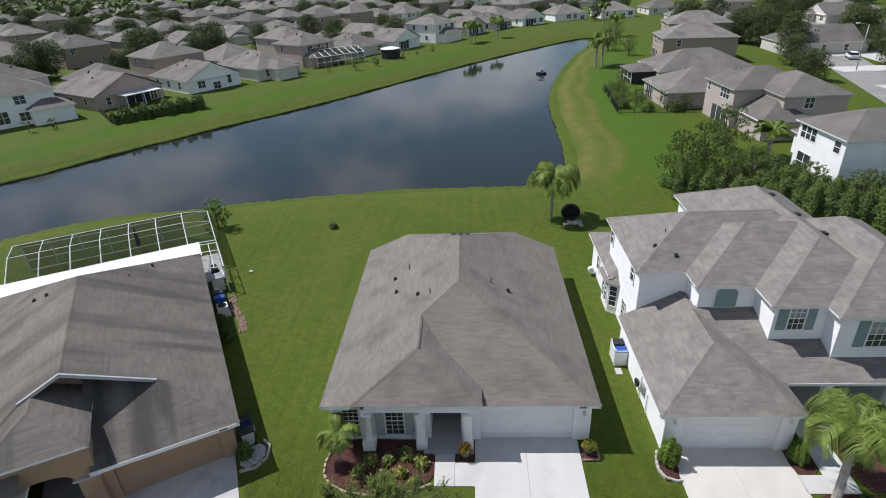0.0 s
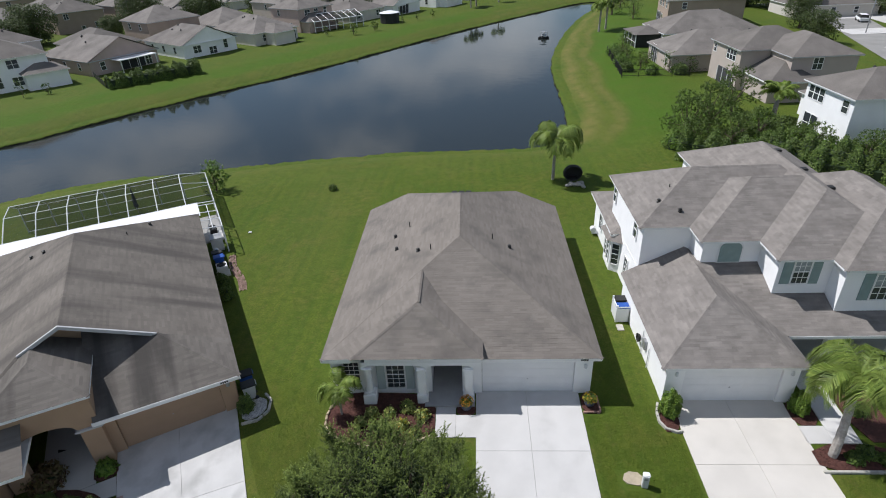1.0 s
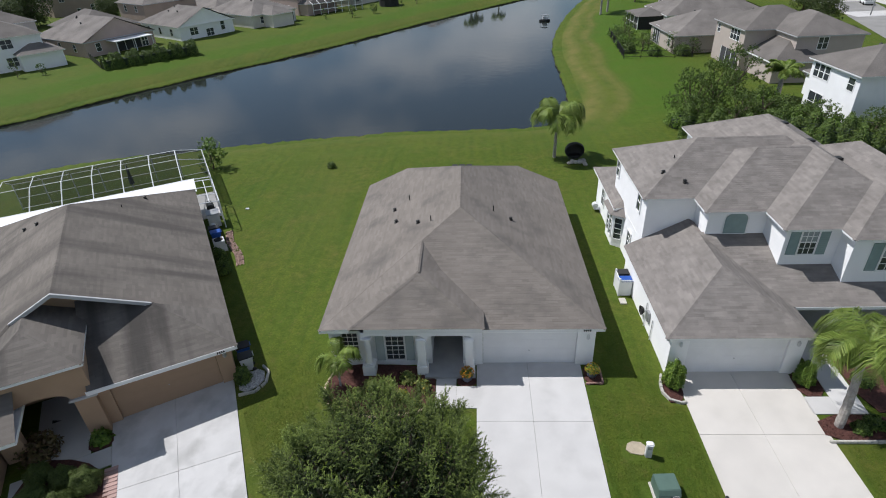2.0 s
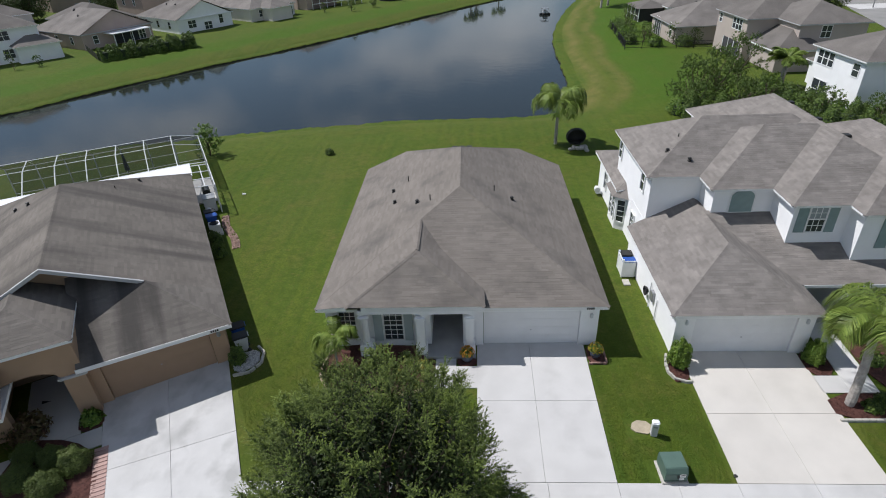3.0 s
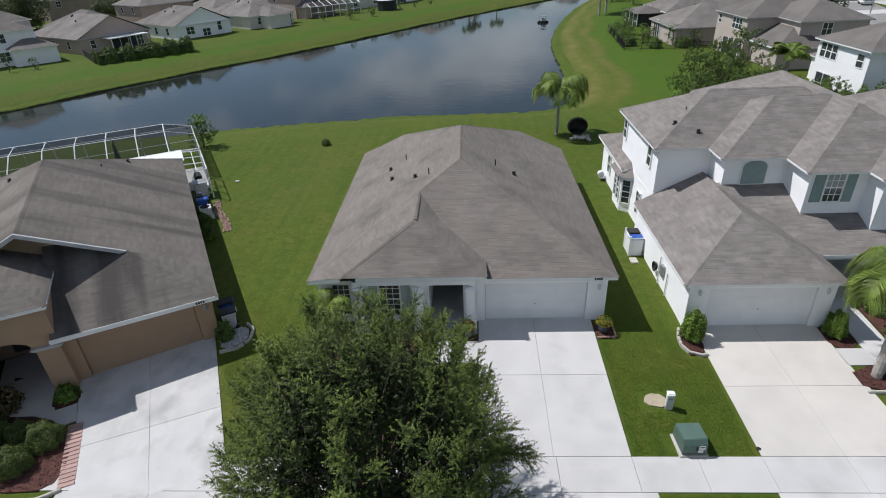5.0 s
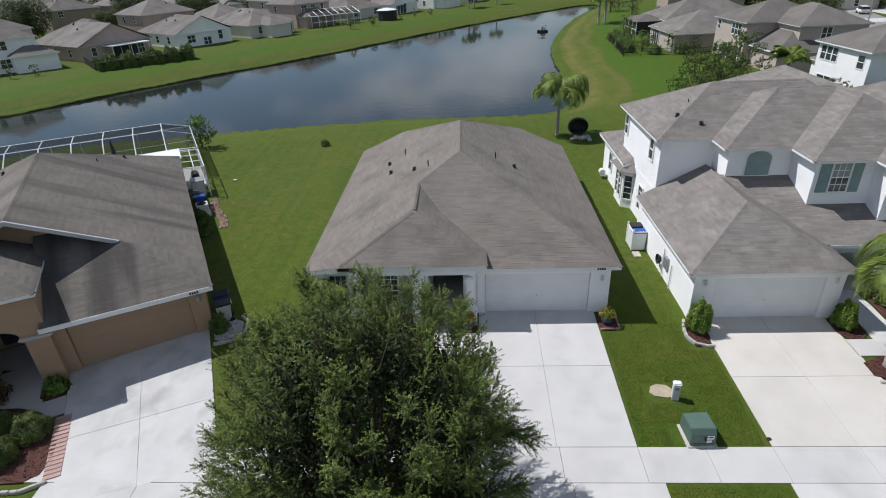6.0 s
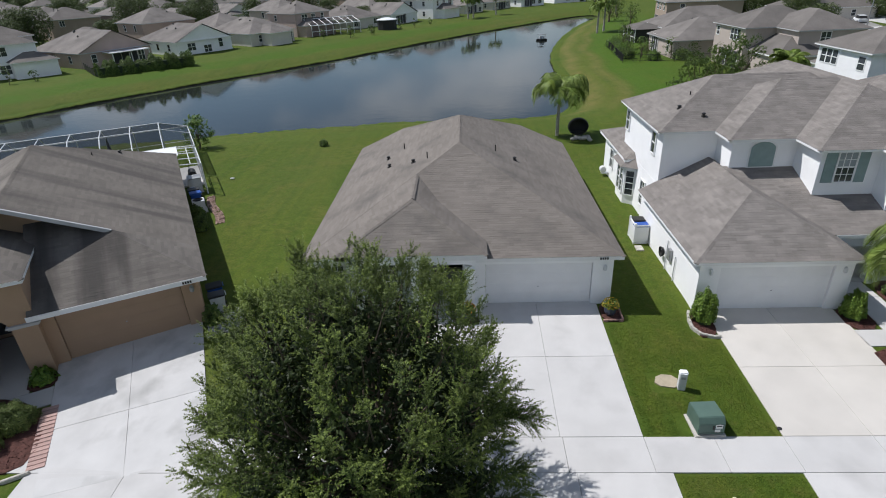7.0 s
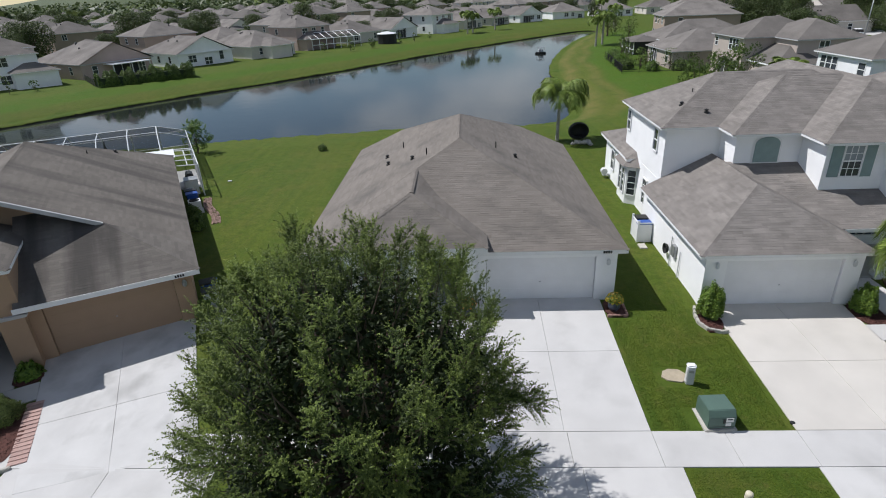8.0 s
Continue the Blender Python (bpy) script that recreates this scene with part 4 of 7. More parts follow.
window(villa, pose(11.41, 32.2, 0.7, 0, 0, -90), 0.7, 1.5, 2, 4)
window(villa, pose(11.12, 38.8, 0.9, 0, 0, -90), 0.7, 1.3, 2, 2)
# bay on the side wall
bay = part("bay_wall", prism(bmesh.new(), [(11.44, 36.2), (10.85, 35.8), (10.85, 34.0), (11.44, 33.6)], -0.25, 2.45), stucco_white, villa)
bm = bmesh.new()
base = [(11.5, 36.6), (10.5, 35.95), (10.5, 33.85), (11.5, 33.2)]
lo = [bm.verts.new((x, y, 2.5)) for x, y in base]
hi = [bm.verts.new((11.5, 35.5, 3.3)), bm.verts.new((11.5, 34.3, 3.3))]
for q in ((lo[0], lo[1], hi[0]), (lo[1], lo[2], hi[1], hi[0]), (lo[2], lo[3], hi[1]), (lo[3], lo[0], hi[0], hi[1]), (lo[3], lo[2], lo[1], lo[0])):
    bm.faces.new(q)
part("bay_roof", bm, shingle_pale, villa)
window(villa, pose(10.82, 35.45, 0.6, 0, 0, -90), 0.5, 1.6, 1, 4)
window(villa, pose(10.82, 34.75, 0.6, 0, 0, -90), 0.5, 1.6, 1, 4)
window(villa, pose(10.95, 33.93, 0.6, 0, 0, -34), 0.5, 1.6, 1, 4)
for x, y, slim in ((12.59, 31.03, False), (13.65, 30.2, False), (13.5, 32.1, True)):
    roof_vent(villa, (x, y, UE + US * min(x - 11.05, y - 29.15, 37.3 - y)), slim=slim)
for x, y in ((22.2, 36.8), (22.2, 33.4), (22.6, 31.0)):
    box_vent(villa, (x, y, UE + US * (25.38 - x) + 0.05), None)
for x in (11.3, 17.0):
    part("wall_lamp", lathe(bmesh.new(), [(0.05, 0), (0.08, 0.05), (0.08, 0.22), (0.03, 0.3)], 8, (x, 20.98, 1.8)), plastic_grey, villa, "small pale coach lamp")
# covered entry porch
part("porch_shade", boxed(17.42, 26.0, 23.3, 26.88, -0.2, 0.02), concrete_shade, villa)
ed = thing("entry_door")
ed.parent = villa
part("leaf", boxed(18.6, 19.5, 26.82, 26.89, 0.02, 2.1, 0.01), interior_dark, ed, "dark glazed front door")
part("door_frame", box(box(boxed(18.5, 18.6, 26.8, 26.9, 0, 2.2), 19.5, 19.6, 26.8, 26.9, 0, 2.2), 18.6, 19.5, 26.8, 26.9, 2.1, 2.2), trim_white, ed)
window(villa, pose(20.6, 26.87, 0.6), 1.6, 1.5, 4, 4)
for x in (20.0, 23.4):
    square_pier(villa, x, 23.4, 0.35, 0.3, 2.44)
# meters and pipes on the garage side wall
meter = part("meter_box", boxed(10.66, 10.82, 24.2, 24.6, 0.75, 1.35, 0.02), metal_grey, villa, "grey electric meter box")
bm = bmesh.new()
tube(bm, (10.76, 24.9, -0.1), (10.76, 24.9, 1.6), 0.03)
part("pipe", bm, plastic_grey, villa, "pale conduit pipe")
bm = bmesh.new()
tube(bm, (10.76, 23.7, -0.1), (10.76, 23.7, 1.3), 0.03)
part("pipe", bm, plastic_grey, villa, "pale conduit pipe")
bm = bmesh.new()
for i in range(5):
    r = 0.2 + 0.015 * i
    ring = [(10.74 - 0.03 * i, 25.35 + r * math.cos(a), 0.75 + r * math.sin(a)) for a in np.linspace(0, math.tau, 15)]
    for a, b in zip(ring, ring[1:]):
        tube(bm, a, b, 0.018, n=5, cap=False)
hose = part("garden_hose", bm, rubber_black)
tagged(hose, "coiled dark garden hose hanging on the white wall", "hose")

# ---------- the tan house, turned to the street ----------
TAN = pose(-11.08, 20.65, 0, 0, 0, 28.5)
tan = thing("house", TAN, "single-storey tan stucco house with stained grey shingle roof", "house")
TS, TE = 0.5, 2.55
V = Vector
GY0 = 3.15
body = (-14.5, 0.0, GY0, 21.3)
P, L = roof_planes(*body, TE, TS, "gable", "hip")
make_roof(tan, P, L, body, TE, shingle_stained, rng)
FY = -0.22
run = GY0 - FY
gz = TE + TS * run
planes = [[V((-6.75, FY, TE)), V((0, FY, TE)), V((-run, GY0, gz)), V((-6.75, GY0, gz))], [V((0, FY, TE)), V((0, GY0, TE)), V((-run, GY0, gz))],
          [V((-6.75, GY0, gz)), V((-run, GY0, gz)), V((-run - 1.2, 4.35, gz + TS * 1.2)), V((-6.75, 4.35, gz + TS * 1.2))]]
make_roof(tan, planes, [(V((0, FY, TE)), V((-run, GY0, gz)))], (-6.75, 0, FY, GY0), TE, shingle_stained_front, rng, name="garage_roof", fascia=False)
part("garage_fascia", boxed(-6.8, -0.01, FY - 0.03, FY + 0.03, TE - 0.22, TE - 0.005), trim_white, tan, "white garage fascia board")
part("side_fascia", boxed(-0.05, -0.01, FY + 0.03, GY0, TE - 0.2, TE - 0.006), trim_white, tan, "white side fascia board")
part("garage_soffit", boxed(-6.75, -0.05, FY + 0.03, GY0, TE - 0.22, TE - 0.16), trim_white, tan, "white soffit")
# gable face with a raked trim
bm = bmesh.new()
tri_pts = [(-14.3, TE), (-0.2, TE), (-7.25, TE + TS * 7.05)]
lo = [bm.verts.new((x, GY0 + 1.2, z)) for x, z in tri_pts]
hi = [bm.verts.new((x, GY0 + 1.35, z)) for x, z in tri_pts]
bm.faces.new(lo)
bm.faces.new(hi[::-1])
for i in range(3):
    bm.faces.new((lo[i], lo[(i + 1) % 3], hi[(i + 1) % 3], hi[i]))
part("gable_wall", bm, stucco_tan, tan)
for sgn, reach in ((1, 3.88), (-1, 2.05)):
    bm = bmesh.new()
    x1 = -7.25 + sgn * reach
    z1 = TE + TS * (7.25 - reach)
    a, b = V((-7.25, 0, TE + TS * 7.25)), V((x1, 0, z1))
    q = []
    for y in (GY0 - 0.06, GY0 + 0.05):
        for p, dz in ((a, 0.03), (b, 0.03), (b, -0.17), (a, -0.17)):
            q.append(bm.verts.new((p.x, y, p.z + dz)))
    for k in ((0, 1, 2, 3), (7, 6, 5, 4), (0, 4, 5, 1), (3, 2, 6, 7), (1, 5, 6, 2), (0, 3, 7, 4)):
        bm.faces.new([q[i] for i in k])
    # The gable board's shade is put into its greyer trim colour.
    part("rake_board", bm, trim_shaded, tan, "pale raked gable board")
# bedroom roof on the far side of the entry
BY = GY0 - 5.2
planes = [[V((-14.5, BY, TE)), V((-9.3, GY0, TE + TS * 5.2)), V((-14.5, GY0, TE))], [V((-14.5, BY, TE)), V((-9.3, BY, TE)), V((-9.3, GY0, TE + TS * 5.2))]]
make_roof(tan, planes, [(V((-14.5, BY, TE)), V((-9.3, GY0, TE + TS * 5.2)))], (-14.5, -9.3, BY, GY0), TE, shingle_stained, rng, name="bedroom_roof")
part("bedroom_wall", boxed(-14.1, -11.0, BY + 0.4, 3.5, -0.4, TE - 0.19), stucco_tan, tan)
# entry tower roof
ent = (-10.95, -6.35, -0.3, 6.4)
EZ = 4.22
P, L = roof_planes(*ent, EZ, TS, "hip", "gable")
P = [[V((p.x, min(p.y, 4.3), p.z)) for p in f] for f in P]
L = [(V((a.x, min(a.y, 4.3), a.z)), V((b.x, min(b.y, 4.3), b.z))) for a, b in L]
make_roof(tan, P, L, (ent[0], ent[1], ent[2], 4.3), EZ, shingle_stained_front, rng, name="entry_roof", fascia=False)
bm = bmesh.new()
box(bm, -11.1, -6.37, -0.28, -0.2, EZ - 0.16, EZ - 0.005)
box(bm, -6.45, -6.37, -0.2, 4.3, EZ - 0.16, EZ - 0.005)
part("entry_fascia", bm, trim_white, tan, "pale entry fascia board")


def arch_wall(x0, x1, a0, a1, spring, crown, top, y0, y1, n=14):
    """A wall with an arched opening down to the ground."""
    bm = bmesh.new()
    box(bm, x0, a0, y0, y1, -0.35, top)
    box(bm, a1, x1, y0, y1, -0.35, top)
    for i in range(n):
        ta, tb = i / n, (i + 1) / n
        xa, xb = a0 + (a1 - a0) * ta, a0 + (a1 - a0) * tb
        za, zb = (spring + (crown - spring) * math.sqrt(max(0, 1 - (2 * t - 1) ** 2)) for t in (ta, tb))
        q = [bm.verts.new(p) for p in ((xa, y0, za), (xb, y0, zb), (xb, y0, top), (xa, y0, top), (xa, y1, za), (xb, y1, zb), (xb, y1, top), (xa, y1, top))]
        for k in ((0, 1, 2, 3), (7, 6, 5, 4), (4, 5, 1, 0)):
            bm.faces.new([q[j] for j in k])
    bmesh.ops.remove_doubles(bm, verts=bm.verts, dist=1e-4)
    return bm


part("entry_wall", arch_wall(-10.9, -6.55, -10.0, -7.45, 2.15, 2.75, EZ - 0.1, 0.05, 0.5), stucco_tan, tan)
part("entry_side", boxed(-6.75, -6.55, 0.5, 4.0, -0.35, EZ - 0.1), stucco_tan, tan)
part("entry_side", boxed(-10.9, -10.7, 0.5, 4.0, -0.35, EZ - 0.1), stucco_tan, tan)
for a, b in ((-7.6, -6.4), (-11.05, -9.85)):
    bm = bmesh.new()
    box(bm, a, b, -0.1, 0.62, 2.12, 2.2, 0.015)
    box(bm, a + 0.06, b - 0.06, -0.04, 0.58, 2.04, 2.12, 0.015)
    part("capital", bm, trim_shaded, tan, "pale moulded pier capital")
part("entry_back", boxed(-10.7, -6.75, 3.9, 4.0, -0.35, EZ - 0.1), stucco_tan, tan)
part("entry_door", boxed(-9.4, -8.3, 3.84, 3.9, 0.0, 2.1, 0.01), interior_dark, tan, "dark front door")
part("door_mat", boxed(-9.3, -8.3, 1.9, 2.6, -0.31, -0.28), rubber_black, tan, "black door mat")
# walls
part("garage_wall", wall_with_openings(-6.55, -0.4, -0.35, TE - 0.2, 0.45, 0.65, [(-6.05, -1.15, -0.35, 2.12)]), stucco_tan, tan)
garage_door(tan, -6.03, -1.17, 2.1, 0.57, door_tan, 0.33)
part("side_wall", boxed(-0.6, -0.4, 0.65, 20.9, -0.35, TE - 0.19), stucco_tan, tan)
part("back_wall", boxed(-14.1, -0.6, 20.7, 20.9, -0.35, TE - 0.19), stucco_tan, tan)
part("side_wall", boxed(-14.1, -13.9, 4.0, 20.7, -0.35, TE - 0.19), stucco_tan, tan)
part("front_wall", boxed(-14.1, -10.9, 3.6, 3.8, -0.35, TE - 0.19), stucco_tan, tan)
part("wall_lamp", lathe(bmesh.new(), [(0.05, 0), (0.1, 0.06), (0.1, 0.25), (0.03, 0.34)], 8, (-0.72, 0.33, 1.62)), metal_grey, tan, "grey coach lamp")
bm = bmesh.new()
for i in range(4):
    box(bm, -1.0 + 0.1 * i, -0.93 + 0.1 * i, FY - 0.045, FY - 0.028, TE - 0.17, TE - 0.06)
part("number_bars", bm, metal_black, tan, "dark unreadable plate marks")
zr = lambda x: TE + TS * -x
for x, y, slim in ((-3.3, 17.4, False), (-4.6, 15.1, True)):
    roof_vent(tan, (x, y, zr(x)), slim=slim)
for x, y, slim in ((-10.2, 15.0, False), (-9.3, 14.4, False), (-12.4, 6.0, False), (-11.8, 5.6, True)):
    roof_vent(tan, (x, y, TE + TS * (x + 14.5)), slim=slim)

# ---------- pool enclosure behind the tan house ----------
cage = thing("pool_enclosure", TAN, "white aluminium pool enclosure with dark insect screens", "pool enclosure")
part("pan_roof", boxed(-14.6, 0.1, 21.25, 23.9, 2.36, 2.43), metal_white, cage, "flat white aluminium patio roof")
part("gutter", boxed(-14.62, 0.12, 23.9, 24.0, 2.31, 2.45, 0.01), metal_white, cage, "white aluminium gutter")
CX1, CY0, CK1, CK2, CY1 = 1.45, 24.0, 26.9, 29.4, 31.45
CE, CK = 2.3, 3.34


def bar(parent, a, b, w=0.042, name="beam"):
    bm = bmesh.new()
    tube(bm, a, b, w, n=4)
    return part(name, bm, metal_white, parent)


xs = [-0.81 - 2.2 * i for i in range(7)]
for x in xs:
    bar(cage, (x, CY0, 2.42), (x, CK1, CK))
    bar(cage, (x, CK1, CK), (x, CK2, CK))
    bar(cage, (x, CK2, CK), (x, CY1, CE))
    bar(cage, (x, CY1, -0.1), (x, CY1, CE), 0.05, "post")
for y in (CY0, 26.2, 28.0, 29.8, CY1):
    bar(cage, (CX1, y, -0.1), (CX1, y, CE), 0.05, "post")
for y, z, w in ((CK1, CK, 0.03), (CK2, CK, 0.034)):
    bar(cage, (xs[0], y, z), (xs[-1], y, z), w)
bar(cage, (CX1, CY1, CE), (xs[-1], CY1, CE))
bar(cage, (CX1, CY1, 1.0), (xs[-1], CY1, 1.0), 0.035)
bar(cage, (CX1, CY1, 0.05), (xs[-1], CY1, 0.05), 0.035)
bar(cage, (CX1, CY0, CE), (CX1, CY1, CE))
bar(cage, (CX1, CY0, 1.0), (CX1, CY1, 1.0), 0.035)
bar(cage, (CX1, CY1, CE), (xs[0], CK2, CK))
bar(cage, (CX1, 28.6, CE), (xs[0], CK1, CK), 0.034)
bar(cage, (CX1, CY0, CE), (xs[0], CY0, 2.42))
for a, b in zip(xs, xs[1:]):
    for q in ([(a, CY0, 2.42), (b, CY0, 2.42), (b, CK1, CK), (a, CK1, CK)], [(a, CK1, CK), (b, CK1, CK), (b, CK2, CK), (a, CK2, CK)],
              [(a, CK2, CK), (b, CK2, CK), (b, CY1, CE), (a, CY1, CE)], [(a, CY1, CE), (b, CY1, CE), (b, CY1, 0), (a, CY1, 0)]):
        raw("screen_panel", q, [(0, 1, 2, 3)], screen, cage)
e0, e1, e2, e3 = (xs[0], CY0, 2.42), (xs[0], CK1, CK), (xs[0], CK2, CK), (xs[0], CY1, CE)
g0, g1, g2 = (CX1, CY0, CE), (CX1, 28.6, CE), (CX1, CY1, CE)
for q in ([g0, e0, e1], [g0, e1, g1], [g1, e1, e2, g2], [g2, e2, e3], [g0, g2, (CX1, CY1, 0), (CX1, CY0, 0)]):
    raw("screen_panel", q, [tuple(range(len(q)))], screen, cage)
# side cover along the house wall
for y in (18.6, 20.2, 21.8, 23.4):
    bar(cage, (CX1, y, -0.1), (CX1, y, 2.3), 0.05, "post")
    bar(cage, (0.02, y, 2.4), (CX1, y, 2.3))
bar(cage, (CX1, 18.6, 2.3), (CX1, 23.4, 2.3))
bar(cage, (0.75, 18.6, 2.35), (0.75, 23.4, 2.35), 0.035)
bar(cage, (CX1, 18.6, 1.0), (CX1, 23.4, 1.0), 0.035)
part("wall_panel", boxed(CX1 - 0.03, CX1 + 0.02, 18.6, 20.2, 0, 0.95), metal_white, cage, "white lower wall panel")
deck = part("pool_deck", boxed(-15.4, 1.4, 20.95, 26.2, -0.2, 0.03), concrete_shade)
deck.matrix_world = TAN
tagged(deck, "grey concrete pool deck under the enclosure", "deck", kind="structure")

umb = thing("patio_umbrella", TAN @ pose(-5.1, 30.7, -0.3), "closed dark green patio umbrella in the enclosure", "umbrella")
part("pole", tube(bmesh.new(), (0, 0, 0), (0, 0, 2.75), 0.025, n=8), metal_grey, umb)
part("canopy", lathe(bmesh.new(), [(0.17, 0.85), (0.21, 0.95), (0.17, 1.5), (0.11, 2.1), (0.04, 2.6), (0.02, 2.66)], 10), umbrella_green, umb, "folded dark green canopy")
part("base", lathe(bmesh.new(), [(0.28, 0.0), (0.28, 0.06), (0.08, 0.12)], 14), metal_black, umb)
table = thing("patio_table", TAN @ pose(-11.6, 25.2, 0.03), "dark round patio table in the enclosure", "table")
part("tabletop", lathe(bmesh.new(), [(0.6, 0.7), (0.62, 0.72), (0.6, 0.74)], 20), metal_black, table)
part("pedestal", tube(bmesh.new(), (0, 0, 0), (0, 0, 0.7), 0.06, n=10), metal_black, table)
part("foot", lathe(bmesh.new(), [(0.32, 0.0), (0.3, 0.04), (0.06, 0.08)], 14), metal_black, table)


def patio_chair(m):
    ob = thing("patio_chair", m, "dark metal patio chair by the round table", "chair", "chairs in the enclosure")
    part("seat", boxed(-0.25, 0.25, -0.24, 0.24, 0.40, 0.46, 0.02), metal_black, ob)
    part("backrest", boxed(-0.25, 0.25, 0.22, 0.26, 0.46, 0.92, 0.015), metal_black, ob)
    for x in (-0.22, 0.22):
        for y in (-0.2, 0.22):
            part("leg", tube(bmesh.new(), (x, y, 0), (x, y, 0.41), 0.018, n=6), metal_black, ob)
    return ob


first_chair = patio_chair(TAN @ pose(-10.7, 25.2, 0.03, 0, 0, -90))
for x, y, turn in ((-12.5, 25.2, 90), (-11.6, 24.35, 180)):
    copy_thing(first_chair, TAN @ pose(x, y, 0.03, 0, 0, turn))

# ---------- plants ----------
def leaf_quads(centres, normals, size, rs, stretch=1.8, axes=None):
    """Diamond leaves at the centres, facing roughly along the normals."""
    n = len(centres)
    nr = normals + rs.normal(0, 0.55, (n, 3))
    nr /= np.linalg.norm(nr, axis=1, keepdims=True) + 1e-9
    a = axes if axes is not None else rs.normal(0, 1, (n, 3))
    a = a - nr * np.sum(a * nr, 1, keepdims=True)
    a /= np.linalg.norm(a, axis=1, keepdims=True) + 1e-9
    b = np.cross(nr, a)
    s = size * rs.uniform(0.6, 1.3, (n, 1))
    bend = nr * s * 0.15
    v = np.stack([centres - a * s * stretch / 2, centres + b * s * 0.5 - bend, centres + a * s * stretch / 2, centres - b * s * 0.5 - bend], 1).reshape(-1, 3)
    f = np.arange(n * 4).reshape(n, 4)
    return v, f


def crown_mesh(rs, lobes, per_lobe, leaf, sprays=True, twig=None, k=15, stretch=1.8, plume=0.0, heart=(0, 0, 0)):
    """Leaves of a crown made of uneven lobes (x, y, z, rx, rz). Leaves sit on short twigs that point out and up."""
    pts, nrm, axs = [], [], []
    for x, y, z, rx, rz in lobes:
        n = max(3, int(per_lobe * rx * rx))
        d = rs.normal(0, 1, (n, 3))
        d[:, 2] = d[:, 2] * 0.9 + 0.25
        d /= np.linalg.norm(d, axis=1, keepdims=True)
        rad = rs.uniform(0.4, 1.03, (n, 1)) ** 0.6
        start = np.array([x, y, z]) + d * rad * np.array([rx, rx, rz])
        if sprays:
            way = d + rs.normal(0, 0.35, (n, 3)) + np.array([0, 0, 0.55]) + plume * np.array(Vector((x - heart[0], y - heart[1], z - heart[2])).normalized())
            way /= np.linalg.norm(way, axis=1, keepdims=True)
            ln = rs.uniform(0.25, 0.6, (n, 1)) * (twig or leaf * 7)
            for i in range(k):
                t = (i + rs.uniform(0, 1, (n, 1))) / k
                off = rs.normal(0, leaf * 0.9 if twig else leaf * 0.55, (n, 3))
                pts.append(start + way * ln * t + off)
                nrm.append(d * 0.5 + np.array([0, 0, 0.7]) + rs.normal(0, 0.25, (n, 3)))
                axs.append(way + rs.normal(0, 0.7, (n, 3)))
        else:
            pts.append(start)
            nrm.append(d * 0.6 + np.array([0, 0, 0.5]))
            axs.append(rs.normal(0, 1, (n, 3)))
    p, q, a = np.concatenate(pts), np.concatenate(nrm), np.concatenate(axs)
    q /= np.linalg.norm(q, axis=1, keepdims=True)
    return leaf_quads(p, q, leaf, rs, stretch, axes=a)


def limbs(bm, rs, base, top, r, tips):
    """A tapered trunk with limbs that end in the lobes."""
    base, top = Vector(base), Vector(top)
    pts = [base.lerp(top, t) + Vector(rs.normal(0, 0.04, 3)) * (t > 0) for t in (0, 0.35, 0.7, 1)]
    for i in range(3):
        tube(bm, pts[i], pts[i + 1], r * (1.15 - 0.2 * i), r * (1.15 - 0.2 * (i + 1)), 9)
    for t in tips:
        t = Vector(t)
        mid = top.lerp(t, 0.5) + Vector(rs.normal(0, 0.15, 3))
        tube(bm, top, mid, r * 0.42, r * 0.26, 6)
        tube(bm, mid, t, r * 0.26, r * 0.08, 6)


def tree(m, label, height, radius, seed, leaf, per_lobe, mat, bark=None, n_lobes=14, clear=0.25, category="tree", name="tree", sprays=True, airy=False):
    rs = np.random.RandomState(seed)
    ob = thing(name, m, label, category)
    lobes = []
    for i in range(n_lobes):
        u = (i + 0.5) / n_lobes
        z = height * (clear + (1 - clear) * u)
        env = math.sin(math.pi * min(1, (0.18 + u * 0.74))) ** 0.7
        ang = i * 2.4 + rs.uniform(-0.4, 0.4)
        rr = radius * env
        off = rr * rs.uniform(0.35, 0.7)
        lr = radius * (rs.uniform(0.22, 0.38) if airy else rs.uniform(0.34, 0.5))
        if airy:
            off *= 1.35
        lobes.append((off * math.cos(ang), off * math.sin(ang), min(z, height - lr * 0.7), lr, lr * 0.8))
    bm = bmesh.new()
    limbs(bm, rs, (0, 0, -0.3), (0, 0, height * (clear + 0.15)), radius * 0.075, [(x, y, z) for x, y, z, _, _ in lobes])
    part("trunk", bm, bark or bark_brown, ob)
    v, f = crown_mesh(rs, lobes, per_lobe, leaf, sprays)
    raw("crown", v.tolist(), f.tolist(), mat, ob)
    return ob


